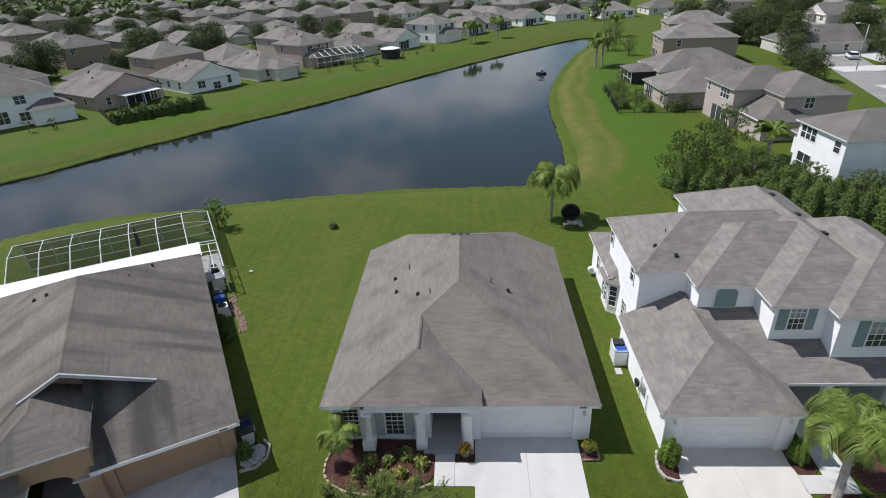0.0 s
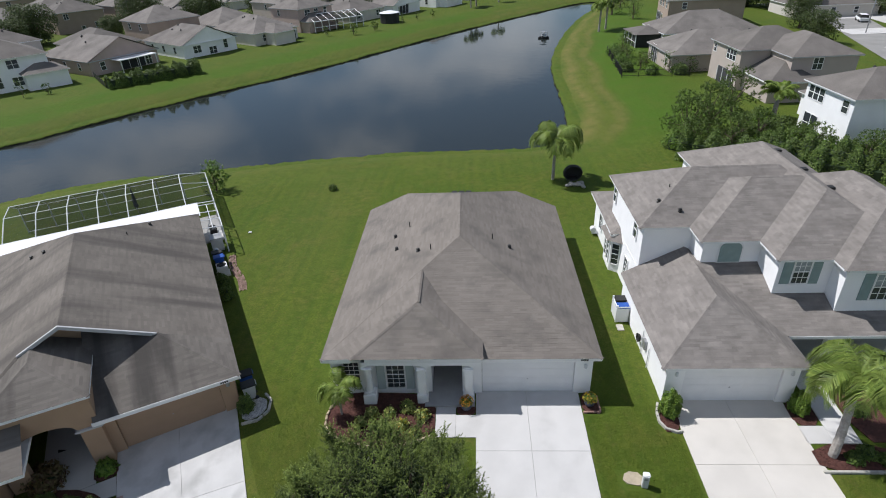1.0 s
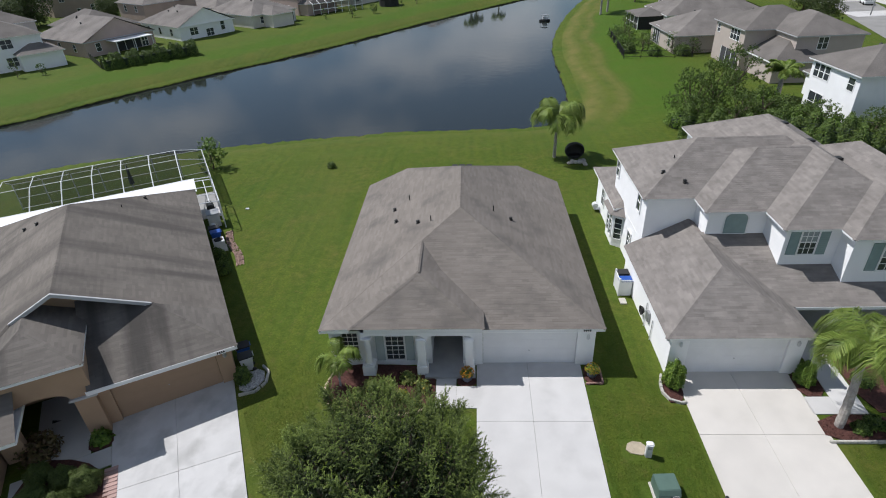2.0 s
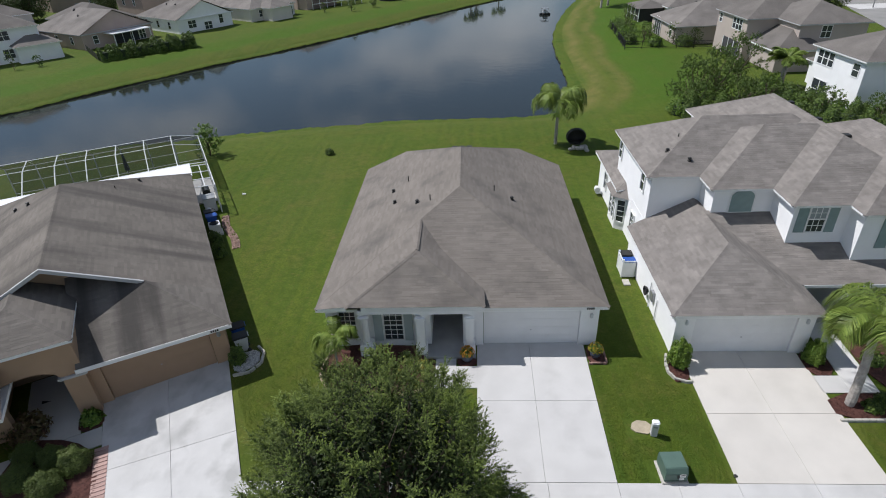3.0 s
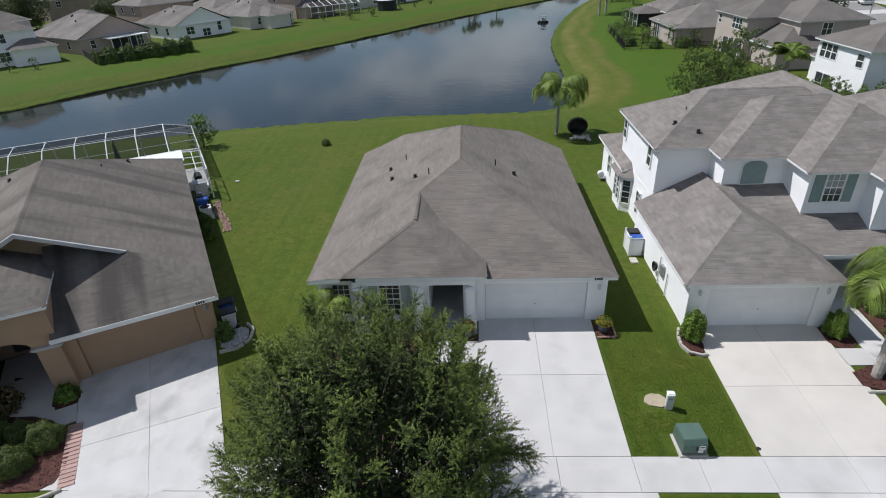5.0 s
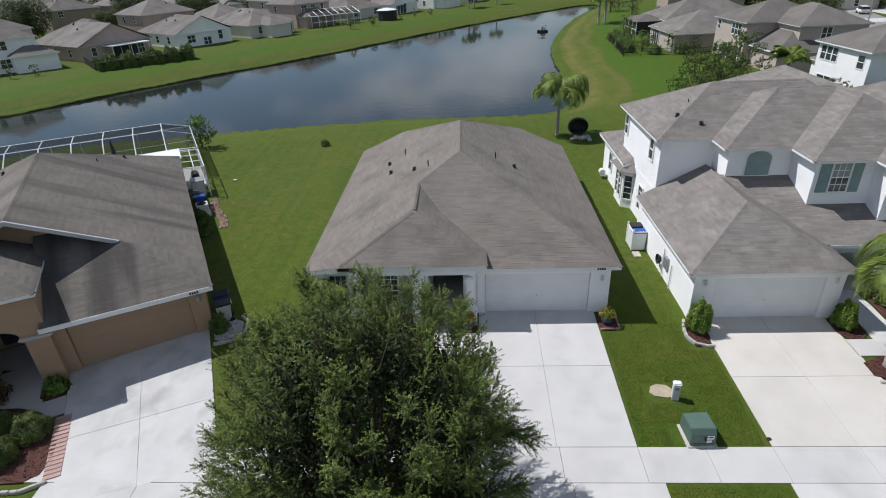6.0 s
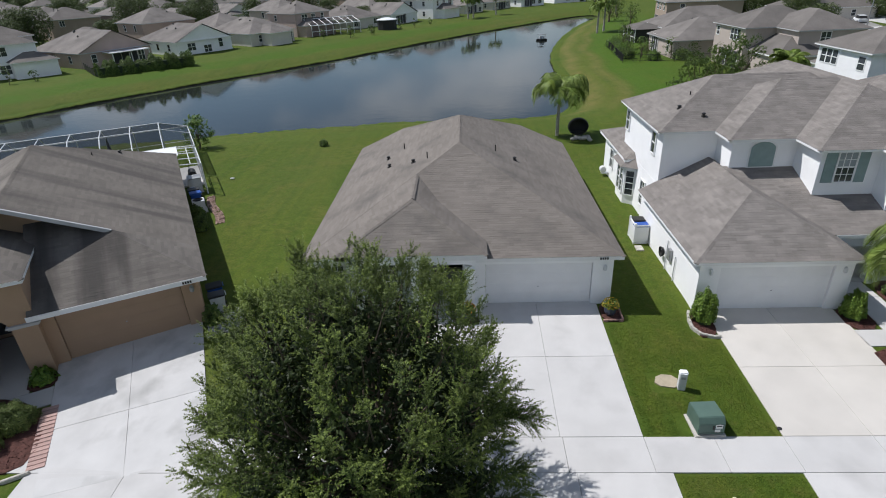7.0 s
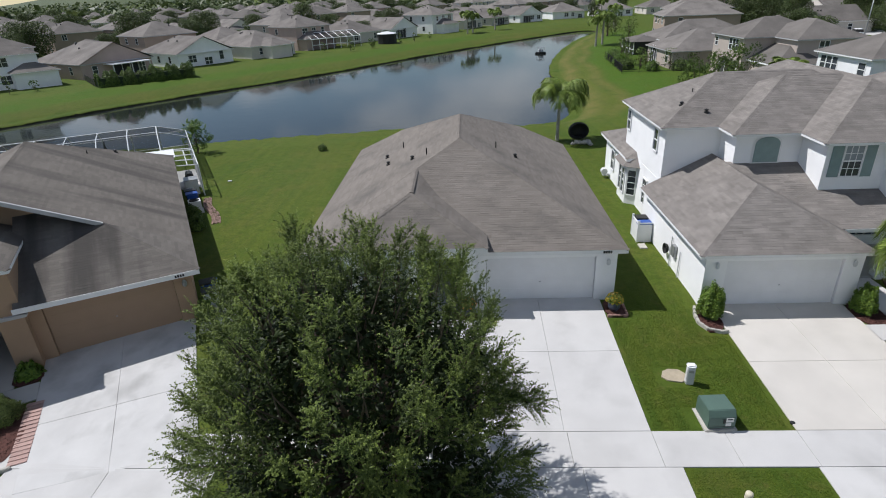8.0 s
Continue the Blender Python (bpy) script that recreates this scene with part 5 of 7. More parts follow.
def shrub(m, label, rx, rz, seed, leaf, n, mat, name="shrub", category="shrub", spiky=0.0, flowers=None, group=""):
    rs = np.random.RandomState(seed)
    ob = thing(name, m, label, category, group)
    d = rs.normal(0, 1, (n, 3))
    d[:, 2] = np.abs(d[:, 2])
    d /= np.linalg.norm(d, axis=1, keepdims=True)
    lump = 1 + 0.16 * np.sin(d[:, :1] * 7 + seed) * np.sin(d[:, 1:2] * 6 + 1) + spiky * rs.uniform(-0.5, 0.5, (n, 1))
    p = d * lump * rs.uniform(0.72, 1.0, (n, 1)) * np.array([rx, rx, rz]) + np.array([0, 0, rz * 0.12])
    v, f = leaf_quads(p, d, leaf, rs)
    # Added solid core, coloured dark in place of shade inside the shrub.
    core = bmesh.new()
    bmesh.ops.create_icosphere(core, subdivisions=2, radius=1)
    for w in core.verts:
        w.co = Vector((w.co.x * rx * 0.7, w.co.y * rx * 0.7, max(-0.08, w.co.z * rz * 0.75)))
    part("core", core, leaf_core_shade, ob)
    raw("leaves", v.tolist(), f.tolist(), mat, ob)
    if flowers:
        k = int(n * 0.25)
        j = rs.choice(n, k)
        v, f = leaf_quads(p[j] * 1.06, d[j], leaf * 1.2, rs, 1.1)
        raw("blossom", v.tolist(), f.tolist(), flowers, ob, kind="stuff")
    return ob


def palm(m, label, trunk_h, crown_r, seed, n_fronds=14, lean=(0.0, 0.0), name="palm_tree", r=0.16, droop=1.0, shaft=True, leaf_w=0.045):
    """A feather palm: ringed trunk, green crown shaft, arching fronds with hanging leaflets."""
    rs = np.random.RandomState(seed)
    ob = thing(name, m, label, "palm tree")
    bm = bmesh.new()
    n = 14
    for i in range(n):
        a, b = i / n, (i + 1) / n
        pa = (lean[0] * a * a, lean[1] * a * a, trunk_h * a - (0.3 if i == 0 else 0))
        pb = (lean[0] * b * b, lean[1] * b * b, trunk_h * b)
        k = 1.25 - 0.35 * a + 0.08 * (i % 2)
        tube(bm, pa, pb, r * k, r * (k - 0.06), 10)
    part("trunk", bm, bark_grey, ob)
    top = Vector((lean[0], lean[1], trunk_h))
    if shaft:
        part("crown_shaft", tube(bmesh.new(), top - Vector((0, 0, 0.1)), top + Vector((lean[0] * 0.1, lean[1] * 0.1, 0.55)), r * 0.85, r * 0.45, 10), leaf_palm, ob, "smooth green crown shaft")
        top = top + Vector((0, 0, 0.45))
    for i in range(n_fronds):
        ang = i * math.tau / n_fronds * 2.0 + rs.uniform(-0.3, 0.3) + (i // (n_fronds // 2)) * 0.3
        rise = rs.uniform(0.25, 0.95)
        out = Vector((math.cos(ang), math.sin(ang), 0))
        side = Vector((-out.y, out.x, 0))
        steps = 16
        spine = []
        p, tilt = top.copy(), rise * 1.25
        for s in range(steps + 1):
            spine.append(p.copy())
            d = out * math.cos(tilt) + Vector((0, 0, 1)) * math.sin(tilt)
            p = p + d * (crown_r * 1.15 / steps)
            tilt -= droop * (0.05 + 0.012 * s)
        v, f = [], []
        for s in range(steps):
            a, b = spine[s], spine[s + 1]
            w = 0.02 * (1 - s / steps) + 0.005
            k = len(v)
            v += [a + side * w, a - side * w, b - side * w, b + side * w]
            f.append((k, k + 1, k + 2, k + 3))
            if s < 1:
                continue
            t = s / steps
            ll = crown_r * 0.34 * math.sin(math.pi * (0.12 + 0.8 * t)) + 0.08
            along = (b - a).normalized()
            per = 3 if leaf_w > 0.04 else 7
            for sub in range(per):
                o = a.lerp(b, sub / per)
                for sg in (1, -1):
                    way = (side * sg * rs.uniform(0.7, 1.0) + along * 0.5 + Vector((0, 0, rs.uniform(-0.55, 0.1)))).normalized()
                    mid = o + way * ll * 0.5
                    end = o + way * ll + Vector((0, 0, -ll * 0.45 * droop))
                    k = len(v)
                    v += [o - along * leaf_w * 0.5, o + along * leaf_w * 0.5, mid + along * leaf_w * 0.6, end, mid - along * leaf_w * 0.6]
                    f.append((k, k + 1, k + 2, k + 3, k + 4))
        raw("frond", v, f, leaf_palm, ob)
    return ob


bank_edge()


# street tree in the verge
def plumes(rs, boughs, n_side, k, leaf, stretch):
    """Feathery boughs (base, axis, length): side twigs set with paired leaves, young leaves towards the tips."""
    pts, axs, nrm, young = [], [], [], []
    for base, axis, length in boughs:
        base, axis = np.array(base), np.array(axis)
        ref = np.cross(axis, rs.normal(0, 1, 3))
        ref /= np.linalg.norm(ref)
        oth = np.cross(axis, ref)
        t = np.sort(rs.uniform(0.0, 1.0, n_side))
        ph = np.arange(n_side) * 2.4 + rs.uniform(0, 6)
        spread = rs.uniform(0.55, 1.1, n_side)[:, None] * (1.15 - 0.6 * t[:, None])
        way = axis + (ref * np.cos(ph)[:, None] + oth * np.sin(ph)[:, None]) * spread + rs.normal(0, 0.16, (n_side, 3)) + np.array([0, 0, 0.25])
        way /= np.linalg.norm(way, axis=1, keepdims=True)
        start = base + axis * length * t[:, None]
        ln = rs.uniform(0.32, 0.78, n_side)[:, None] * (1.2 - 0.55 * t[:, None])
        for i in range(k):
            u = (i + rs.uniform(0, 1, (n_side, 1))) / k
            sag = np.array([0, 0, -0.10]) * u * u
            pts.append(start + way * ln * u + sag + rs.normal(0, leaf * 0.5, (n_side, 3)))
            side = np.cross(way, rs.normal(0, 1, (n_side, 3)))
            side /= np.linalg.norm(side, axis=1, keepdims=True)
            axs.append(way * 0.8 + side)
            nrm.append(np.array([0, 0, 0.75]) + axis * 0.5 + rs.normal(0, 0.3, (n_side, 3)))
            young.append(np.clip(u[:, 0] * 0.75 + t * 0.35 - 0.15, 0, 1) * np.clip(0.75 + rs.normal(0, 0.2), 0.3, 1.1))
    p, a, q = np.concatenate(pts), np.concatenate(axs), np.concatenate(nrm)
    q /= np.linalg.norm(q, axis=1, keepdims=True)
    v, f = leaf_quads(p, q, leaf, rs, stretch, axes=a)
    return v, f, np.concatenate(young)


rs = np.random.RandomState(11)
oak = thing("street_tree", pose(-2.25, 10.2, -0.7), "dense dark green oak in the grass verge", "tree")
boughs, tips = [], []
heart = np.array([0.0, 0.0, 2.6])


def oak_radius(z):
    return float(np.interp(z, [1.2, 2.2, 3.4, 4.7, 6.0, 7.2, 7.9, 8.4, 8.8], [4.0, 4.6, 4.75, 4.4, 4.0, 3.65, 3.3, 2.5, 1.3]))


knots = [(rs.uniform(-math.pi, math.pi), rs.uniform(1.5, 8.6), rs.uniform(-0.55, 0.4)) for _ in range(26)]
for i in range(400):
    u = (i + 0.5) / 400
    z = 1.3 + 7.5 * u ** 0.9
    ang = i * 2.39996 + rs.uniform(-0.3, 0.3)
    swell = sum(h * math.exp(-(((math.atan2(math.sin(ang - a0), math.cos(ang - a0))) / 0.42) ** 2 + ((z - z0) / 0.8) ** 2)) for a0, z0, h in knots)
    r0 = max(0.1, oak_radius(z) + swell - 0.75 + rs.uniform(-0.35, 0.25)) * (1.04 if math.cos(ang) < 0 and z < 5 else 0.97 if math.cos(ang) > 0.3 and z < 6 else 1.06 if math.cos(ang) > 0.3 else 0.97)
    tip = np.array([r0 * math.cos(ang), r0 * math.sin(ang) * (1.15 if math.sin(ang) > 0 and z < 7 else 1.0), z - 0.42])
    axis = (tip - heart) / np.linalg.norm(tip - heart) + np.array([0, 0, 0.45]) + rs.normal(0, 0.18, 3)
    axis /= np.linalg.norm(axis)
    boughs.append((tip - axis * 0.35, axis, rs.uniform(0.75, 1.25)))
    tips.append(tip - axis * 0.3)
# leaders at the top and one long limb reaching over the drive
for x, y, z, ax in [(-0.95, 0.3, 7.85, (-0.15, 0, 1)), (0.85, 0.4, 7.8, (0, 0, 1)), (1.75, 0.5, 7.8, (0.1, 0, 1)), (2.6, 0.6, 7.5, (0.3, 0, 1)), (-2.2, 0.5, 7.6, (-0.2, 0, 1)),
                    (-1.3, 1.6, 7.9, (-0.1, 0.2, 1)), (0.3, 1.8, 8.0, (0, 0.2, 1)), (3.3, 0.0, 4.85, (1, 0, 0.15)), (3.7, -0.1, 4.95, (1, 0.2, 0.25)), (3.75, 0.1, 4.7, (0.9, -0.3, 0.1)), (3.0, 0.2, 4.6, (0.9, 0.3, -0.1))]:
    ax = np.array(ax, float) / np.linalg.norm(ax)
    for j in range(3):
        b = ax + rs.normal(0, 0.28, 3)
        boughs.append((np.array([x, y, z]) + rs.normal(0, 0.12, 3), b / np.linalg.norm(b), rs.uniform(0.55, 0.85)))
    tips.append(np.array([x, y, z]))
bm = bmesh.new()
limbs(bm, rs, (0, 0, -0.3), (0.05, 0, 2.3), 0.2, [tuple(t) for t in tips[::4] + tips[-4:]])
for base, axis, length in boughs[::2]:
    tube(bm, base - axis * 0.6, base + axis * length * 0.7, 0.022, 0.008, 4, False)
part("trunk", bm, bark_brown, oak)
v, f, young = plumes(rs, boughs, 24, 36, 0.0245, 2.0)
crown = raw("crown", v.tolist(), f.tolist(), leaf_oak, oak)
at = crown.data.attributes.new("young", "FLOAT", "POINT")
at.data.foreach_set("value", np.repeat(young, 4).astype(np.float32))
# Filling leaves inside the crown, their shade already in the darker colour.
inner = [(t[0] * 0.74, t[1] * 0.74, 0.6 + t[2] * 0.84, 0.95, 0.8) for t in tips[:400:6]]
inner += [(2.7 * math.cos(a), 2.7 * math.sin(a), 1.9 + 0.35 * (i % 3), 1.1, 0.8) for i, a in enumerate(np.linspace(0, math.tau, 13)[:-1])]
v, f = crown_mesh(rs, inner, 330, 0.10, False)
raw("inner_crown", v.tolist(), f.tolist(), leaf_inner_shade, oak)

# ---------- houses across the pond and along the far street ----------
def far_house(m, label, w, d, storeys, wall, wing=None, seed=0, lanai=None, gable=False, group="", wins=None, plain=False):
    """A tract house, its pond side towards -y: walls, hipped roof, windows, doors and vents."""
    r = random.Random(seed)
    ob = thing("house", m, label, "house", group)
    ze = 2.7 if storeys == 1 else 5.5
    part("wall", boxed(0.4, w - 0.4, 0.4, d - 0.4, -0.5, ze - 0.05), wall, ob)
    P, L = roof_planes(0, w, 0, d, ze, 0.46, "gable" if gable and d > w else "hip")
    roof = part("roof", roof_deck(P, ze), shingle_far, ob)
    part("fascia", boxed(0.02, w - 0.02, 0.02, d - 0.02, ze - 0.15, ze - 0.005), trim_shaded if wall in (stucco_beige, stucco_brown, stucco_pink) else trim_white, roof)
    if gable and d > w:
        bm = bmesh.new()
        zt = ze + 0.46 * (w / 2 - 0.3)
        a = [bm.verts.new((x, 0.3, z)) for x, z in ((0.3, ze - 0.1), (w - 0.3, ze - 0.1), (w / 2, zt))]
        b = [bm.verts.new((x, 0.5, z)) for x, z in ((0.3, ze - 0.1), (w - 0.3, ze - 0.1), (w / 2, zt))]
        bm.faces.new(a)
        for i in range(3):
            bm.faces.new((a[i], a[(i + 1) % 3], b[(i + 1) % 3], b[i]))
        part("gable_wall", bm, wall, ob)
    if wing:
        x0, x1, y0, y1, st = wing
        zw = (2.7 if st == 1 else 5.5) + 0.006
        part("wing_wall", boxed(x0 + 0.4, x1 - 0.4, y0 + 0.4, y1 - 0.4, -0.5, zw - 0.05), wall, ob)
        P, L = roof_planes(x0, x1, y0, y1, zw, 0.46)
        for k in range(st):
            far_window(ob, pose(x1 - 0.4, (y0 + y1) / 2 - 1.5, 0.9 + 2.9 * k, 0, 0, 90), 1.2, 1.4)
        wr = part("wing_roof", roof_deck(P, zw), shingle_far, ob)
        part("fascia", boxed(x0 + 0.02, x1 - 0.02, y0 + 0.02, y1 - 0.02, zw - 0.15, zw - 0.005), trim_shaded if wall in (stucco_beige, stucco_brown, stucco_pink) else trim_white, wr)
    for s in range(storeys):
        z = 0.8 + 2.9 * s
        n = max(2, int(w // 3.6))
        if wins is not None:
            n = 0
        for i in range(n):
            if r.random() < 0.2:
                continue
            x = 0.9 + (w - 2.6) * (i + 0.5) / n
            ww = r.choice((0.9, 1.2, 1.7))
            far_window(ob, pose(x, 0.4, z if r.random() < 0.75 or s else 0.1), ww, 1.4 if r.random() < 0.75 or s else 2.0)
        for i in range(max(2, int(d // 5))):
            y = d - 1.5 - (d - 3) * (i + 0.5) / max(2, int(d // 5))
            if r.random() < 0.7:
                far_window(ob, pose(0.4, y + 0.5, z, 0, 0, -90), 0.9, 1.3)
            if r.random() < 0.4 and not plain:
                far_window(ob, pose(w - 0.4, y - 0.5, z, 0, 0, 90), 0.9, 1.3)
    for x, z, ww, hh in wins or ():
        far_window(ob, pose(x, 0.4, z), ww, hh)
    if lanai:
        x0, x1 = lanai
        # No real opening: a dark panel on the wall imitates the shaded lanai.
        part("lanai_opening", boxed(x0, x1, 0.33, 0.46, 0.05, 2.25), interior_dark, ob, "dark panel standing for the shaded screened lanai")
        bm = bmesh.new()
        for k in range(4):
            x = x0 + (x1 - x0) * k / 3
            box(bm, x - 0.05, x + 0.05, 0.28, 0.36, 0, 2.3)
        part("lanai_frame", bm, trim_white, ob)
    for k in range(3):
        bm = bmesh.new()
        x, y = r.uniform(w * 0.3, w * 0.45), r.uniform(d * 0.3, d * 0.7)
        z = ze + 0.46 * min(x, w - x, y, d - y)
        lathe(bm, [(0.15, -0.1), (0.15, 0.15), (0.2, 0.2), (0.02, 0.35)], 8, (x, y, z))
        part("roof_vent", bm, metal_black, ob)
    return ob


def far_window(parent, m, w, h):
    hold = new("window")
    hold.parent = parent
    hold.matrix_basis = m
    bm = bmesh.new()
    for a in ((-0.08, w + 0.08, -0.08, 0), (-0.08, w + 0.08, h, h + 0.08), (-0.08, 0, 0, h), (w, w + 0.08, 0, h), (0, w, h / 2 - 0.03, h / 2 + 0.03)):
        box(bm, a[0], a[1], -0.05, 0.02, a[2], a[3])
    if w > 1.1:
        box(bm, w / 2 - 0.04, w / 2 + 0.04, -0.048, 0.02, 0, h)
    part("frame", bm, trim_white, hold)
    part("pane", boxed(0, w, -0.015, 0.01, 0, h), glass_dark, hold)


ROW = 53.0
H = "houses along the pond"
far_house(pose(-82.5, 91, 0, 0, 0, 48), "two-storey white house with grey roof near the pond", 12.5, 13, 2, stucco_white, (7, 14.5, -2.5, 7, 1), 3, group=H)
far_house(pose(-70.5, 104.5, 0, 0, 0, 60), "single-storey pinkish-tan house with awning by a hedge", 15, 19, 1, stucco_pink, None, 4, (6.5, 11.5), True, H)
far_house(pose(-58.6, 118.2, 0, 0, 0, 54), "single-storey white house with gable facing the pond", 13.5, 17, 1, stucco_white, None, 5, None, True, H)
far_house(pose(-47.5, 130.5, 0, 0, 0, 54), "single-storey white house with dark screened lanai", 13, 18, 1, stucco_far, (3, 9.5, -3.5, 8, 1), 6, (8, 12), False, H)
far_house(pose(-41.5, 147.5, 0, 0, 0, 54), "two-storey pink house with pale roof", 12, 12, 2, stucco_pink, (0.5, 11, -3, 6, 1), 7, (6, 11), False, H)
far_house(pose(-31.0, 161.0, 0, 0, 0, 54), "single-storey pale house behind a pool enclosure", 14, 16, 1, stucco_far, None, 8, None, False, H)
far_house(pose(-20.5, 172.5, 0, 0, 0, 56), "single-storey white house with hipped grey roof", 13, 17, 1, stucco_white, None, 9, (3, 7), True, H)
far_house(pose(-9.0, 187.5, 0, 0, 0, 56), "two-storey white house with hipped grey roof", 12, 13, 2, stucco_white, (2, 11, -3, 5, 1), 10, (3, 9), False, H)
far_house(pose(1.0, 203.0, 0, 0, 0, 58), "single-storey cream house by the pond", 13, 15, 1, stucco_far, None, 11, (4, 8), True, H)
far_house(pose(11.0, 216.0, 0, 0, 0, 55), "single-storey cream house with lanai", 13, 15, 1, stucco_far, None, 12, (4, 9), False, H)
far_house(pose(22.0, 227.0, 0, 0, 0, 40), "single-storey white house at the pond end", 13, 15, 1, stucco_white, None, 13, (2, 6), True, H)
far_house(pose(36.0, 240.0, 0, 0, 0, 20), "single-storey white house beyond the pond end", 15, 14, 1, stucco_white, None, 14, None, False, H)
far_house(pose(55.0, 245.0, 0, 0, 0, 8), "single-storey white house beyond the pond end", 15, 14, 1, stucco_white, None, 15, None, False, H)
far_house(pose(76.0, 252.0, 0, 0, 0, 5), "single-storey cream house beyond the pond end", 15, 14, 1, stucco_far, None, 16, None, False, H)

# awning of the pinkish house
awn = thing("awning", pose(-70.5, 104.5, 0, 0, 0, 60), "flat white patio awning on slim posts", "awning")
part("cover", boxed(4.6, 12.4, -2.9, 0.35, 2.28, 2.42), metal_white, awn)
for x in (4.8, 8.5, 12.2):
    part("post", boxed(x - 0.06, x + 0.06, -2.8, -2.68, -0.1, 2.28), metal_white, awn)

R = "houses on the pond's east bank"
far_house(pose(38.6, 64.6, 0, 0, 0, -87.5), "two-storey white house with triple windows behind a hedge", 9.0, 15, 2, stucco_white, (-5.2, 3.6, 3.0, 11.0, 1), 22, group=R,
          wins=[(1.0, 3.75, 0.8, 1.35), (1.95, 3.75, 0.8, 1.35), (2.9, 3.75, 0.8, 1.35), (6.9, 3.75, 0.95, 1.2), (1.3, 0.05, 2.4, 2.1)], plain=True)
side = thing("window_bay", pose(41.9, 66.4, 0, 0, 0, -87.5), "white bay with paired windows on the white house", "bay")
part("wall", boxed(-2.2, 0.6, 0, 3, -0.3, 2.5), stucco_white, side)
for x in (-1.7, -0.75):
    far_window(side, pose(x, 0.0, 0.7), 0.75, 1.4)
beige = far_house(pose(38.0, 90.6, 0, 0, 0, -88), "two-storey beige house with stepped roofs", 10.0, 12.0, 2, stucco_beige, (4.0, 15.4, 4.1, 13.4, 2), 23, (3.5, 8.6), False, R,
                  wins=[(1.0, 3.9, 0.8, 1.1), (5.4, 3.7, 0.85, 1.4), (6.35, 3.7, 0.85, 1.4), (7.3, 3.7, 0.85, 1.4)], plain=True)
part("low_wall", boxed(5.4, 16.6, 1.4, 7.6, -0.5, 2.65), stucco_beige, beige)
P, L = roof_planes(5.0, 17.0, 1.0, 8.0, 2.72, 0.55)
low = part("low_roof", roof_deck(P, 2.72), shingle_far, beige)
part("fascia", boxed(5.02, 16.98, 1.02, 7.98, 2.52, 2.715), trim_white, low)
far_house(pose(32.7, 105.0, 0, 0, 0, -88), "single-storey beige house with screened lanai", 12.5, 18, 1, stucco_beige, None, 24, (2, 5), False, R)
far_house(pose(37.2, 125.0, 0, 0, 0, -88), "single-storey white house with screened lanai", 13.5, 19, 1, stucco_far, None, 25, (4, 9), False, R)
lan = thing("screened_lanai", pose(37.4, 121.5, 0, 0, 0, -88), "dark screened lanai room with a grey shingle roof", "lanai")
part("screen_wall", boxed(0.1, 7.4, -4.4, 0.6, -0.1, 2.3), rubber_black, lan)
P, L = roof_planes(-0.3, 7.8, -4.9, 1.6, 2.36, 0.3)
part("roof", roof_deck(P, 2.36), shingle_far, lan)
for x in (0.05, 2.5, 5.0, 7.45):
    part("post", boxed(x - 0.06, x + 0.06, -4.5, -4.38, -0.1, 2.36), trim_white, lan)
part("rail", boxed(0.0, 7.5, -4.5, -4.42, 0.9, 0.98), trim_white, lan)
far_house(pose(46.6, 148.0, 0, 0, 0, -95), "two-storey brown-grey house with pale roof", 12, 17, 2, stucco_brown, None, 26, (1, 5), False, R)
far_house(pose(57.5, 177.0, 0, 0, 0, -97), "two-storey brown-grey house with pale roof", 12, 17, 2, stucco_brown, None, 27, None, False, R)
far_house(pose(64.0, 197.0, 0, 0, 0, -98), "single-storey beige house with pale roof", 12, 18, 1, stucco_beige, None, 28, None, False, R)
far_house(pose(76.0, 217.0, 0, 0, 0, -100), "single-storey white house with pale roof", 12, 18, 1, stucco_white, None, 29, None, False, R)
far_house(pose(27.0, 30.5, 0, 0, 0, 0), "pale house with hipped roof next to the two-storey house", 17, 8.5, 1, stucco_white, None, 30)

# further rows, copied from six patterns
protos = [far_house(pose(-120, 160, 0, 0, 0, ROW), "single-storey pale house with grey-brown roof", 14, 18, 1, stucco_far, (1, 8, -2, 9, 1), 40, None, True),
          far_house(pose(-110, 175, 0, 0, 0, ROW), "two-storey pale house with grey-brown roof", 13, 14, 2, stucco_far, (2, 13, 8, 20, 1), 41),
          far_house(pose(-100, 190, 0, 0, 0, ROW), "single-storey beige house with grey-brown roof", 13, 17, 1, stucco_beige, (6, 15, 9, 19, 1), 42),
          far_house(pose(-90, 205, 0, 0, 0, ROW), "two-storey brown-grey house with grey-brown roof", 14, 13, 2, stucco_brown, (1, 7, 9, 19, 1), 43),
          far_house(pose(-80, 220, 0, 0, 0, ROW), "single-storey white house with grey-brown roof", 15, 15, 1, stucco_white, None, 44, None, True),
          far_house(pose(-70, 235, 0, 0, 0, ROW), "two-storey beige house with grey-brown roof", 12, 15, 2, stucco_beige, None, 45)]
for p in protos:
    tagged(p, group="houses of the far rows")
r = random.Random(77)
d_row, d_out = Vector((0.6, 0.8)), Vector((-0.8, 0.6))
start = Vector((-74, 100))
slots = []
for off in (33, 68, 100, 138, 172, 212, 248, 290):
    s = -70 + r.uniform(0, 8)
    while s < 330:
        slots.append((start + d_row * s + d_out * off, r.random(), off))
        s += r.uniform(16.5, 20) if off < 150 else r.uniform(19, 25)
seen = 0
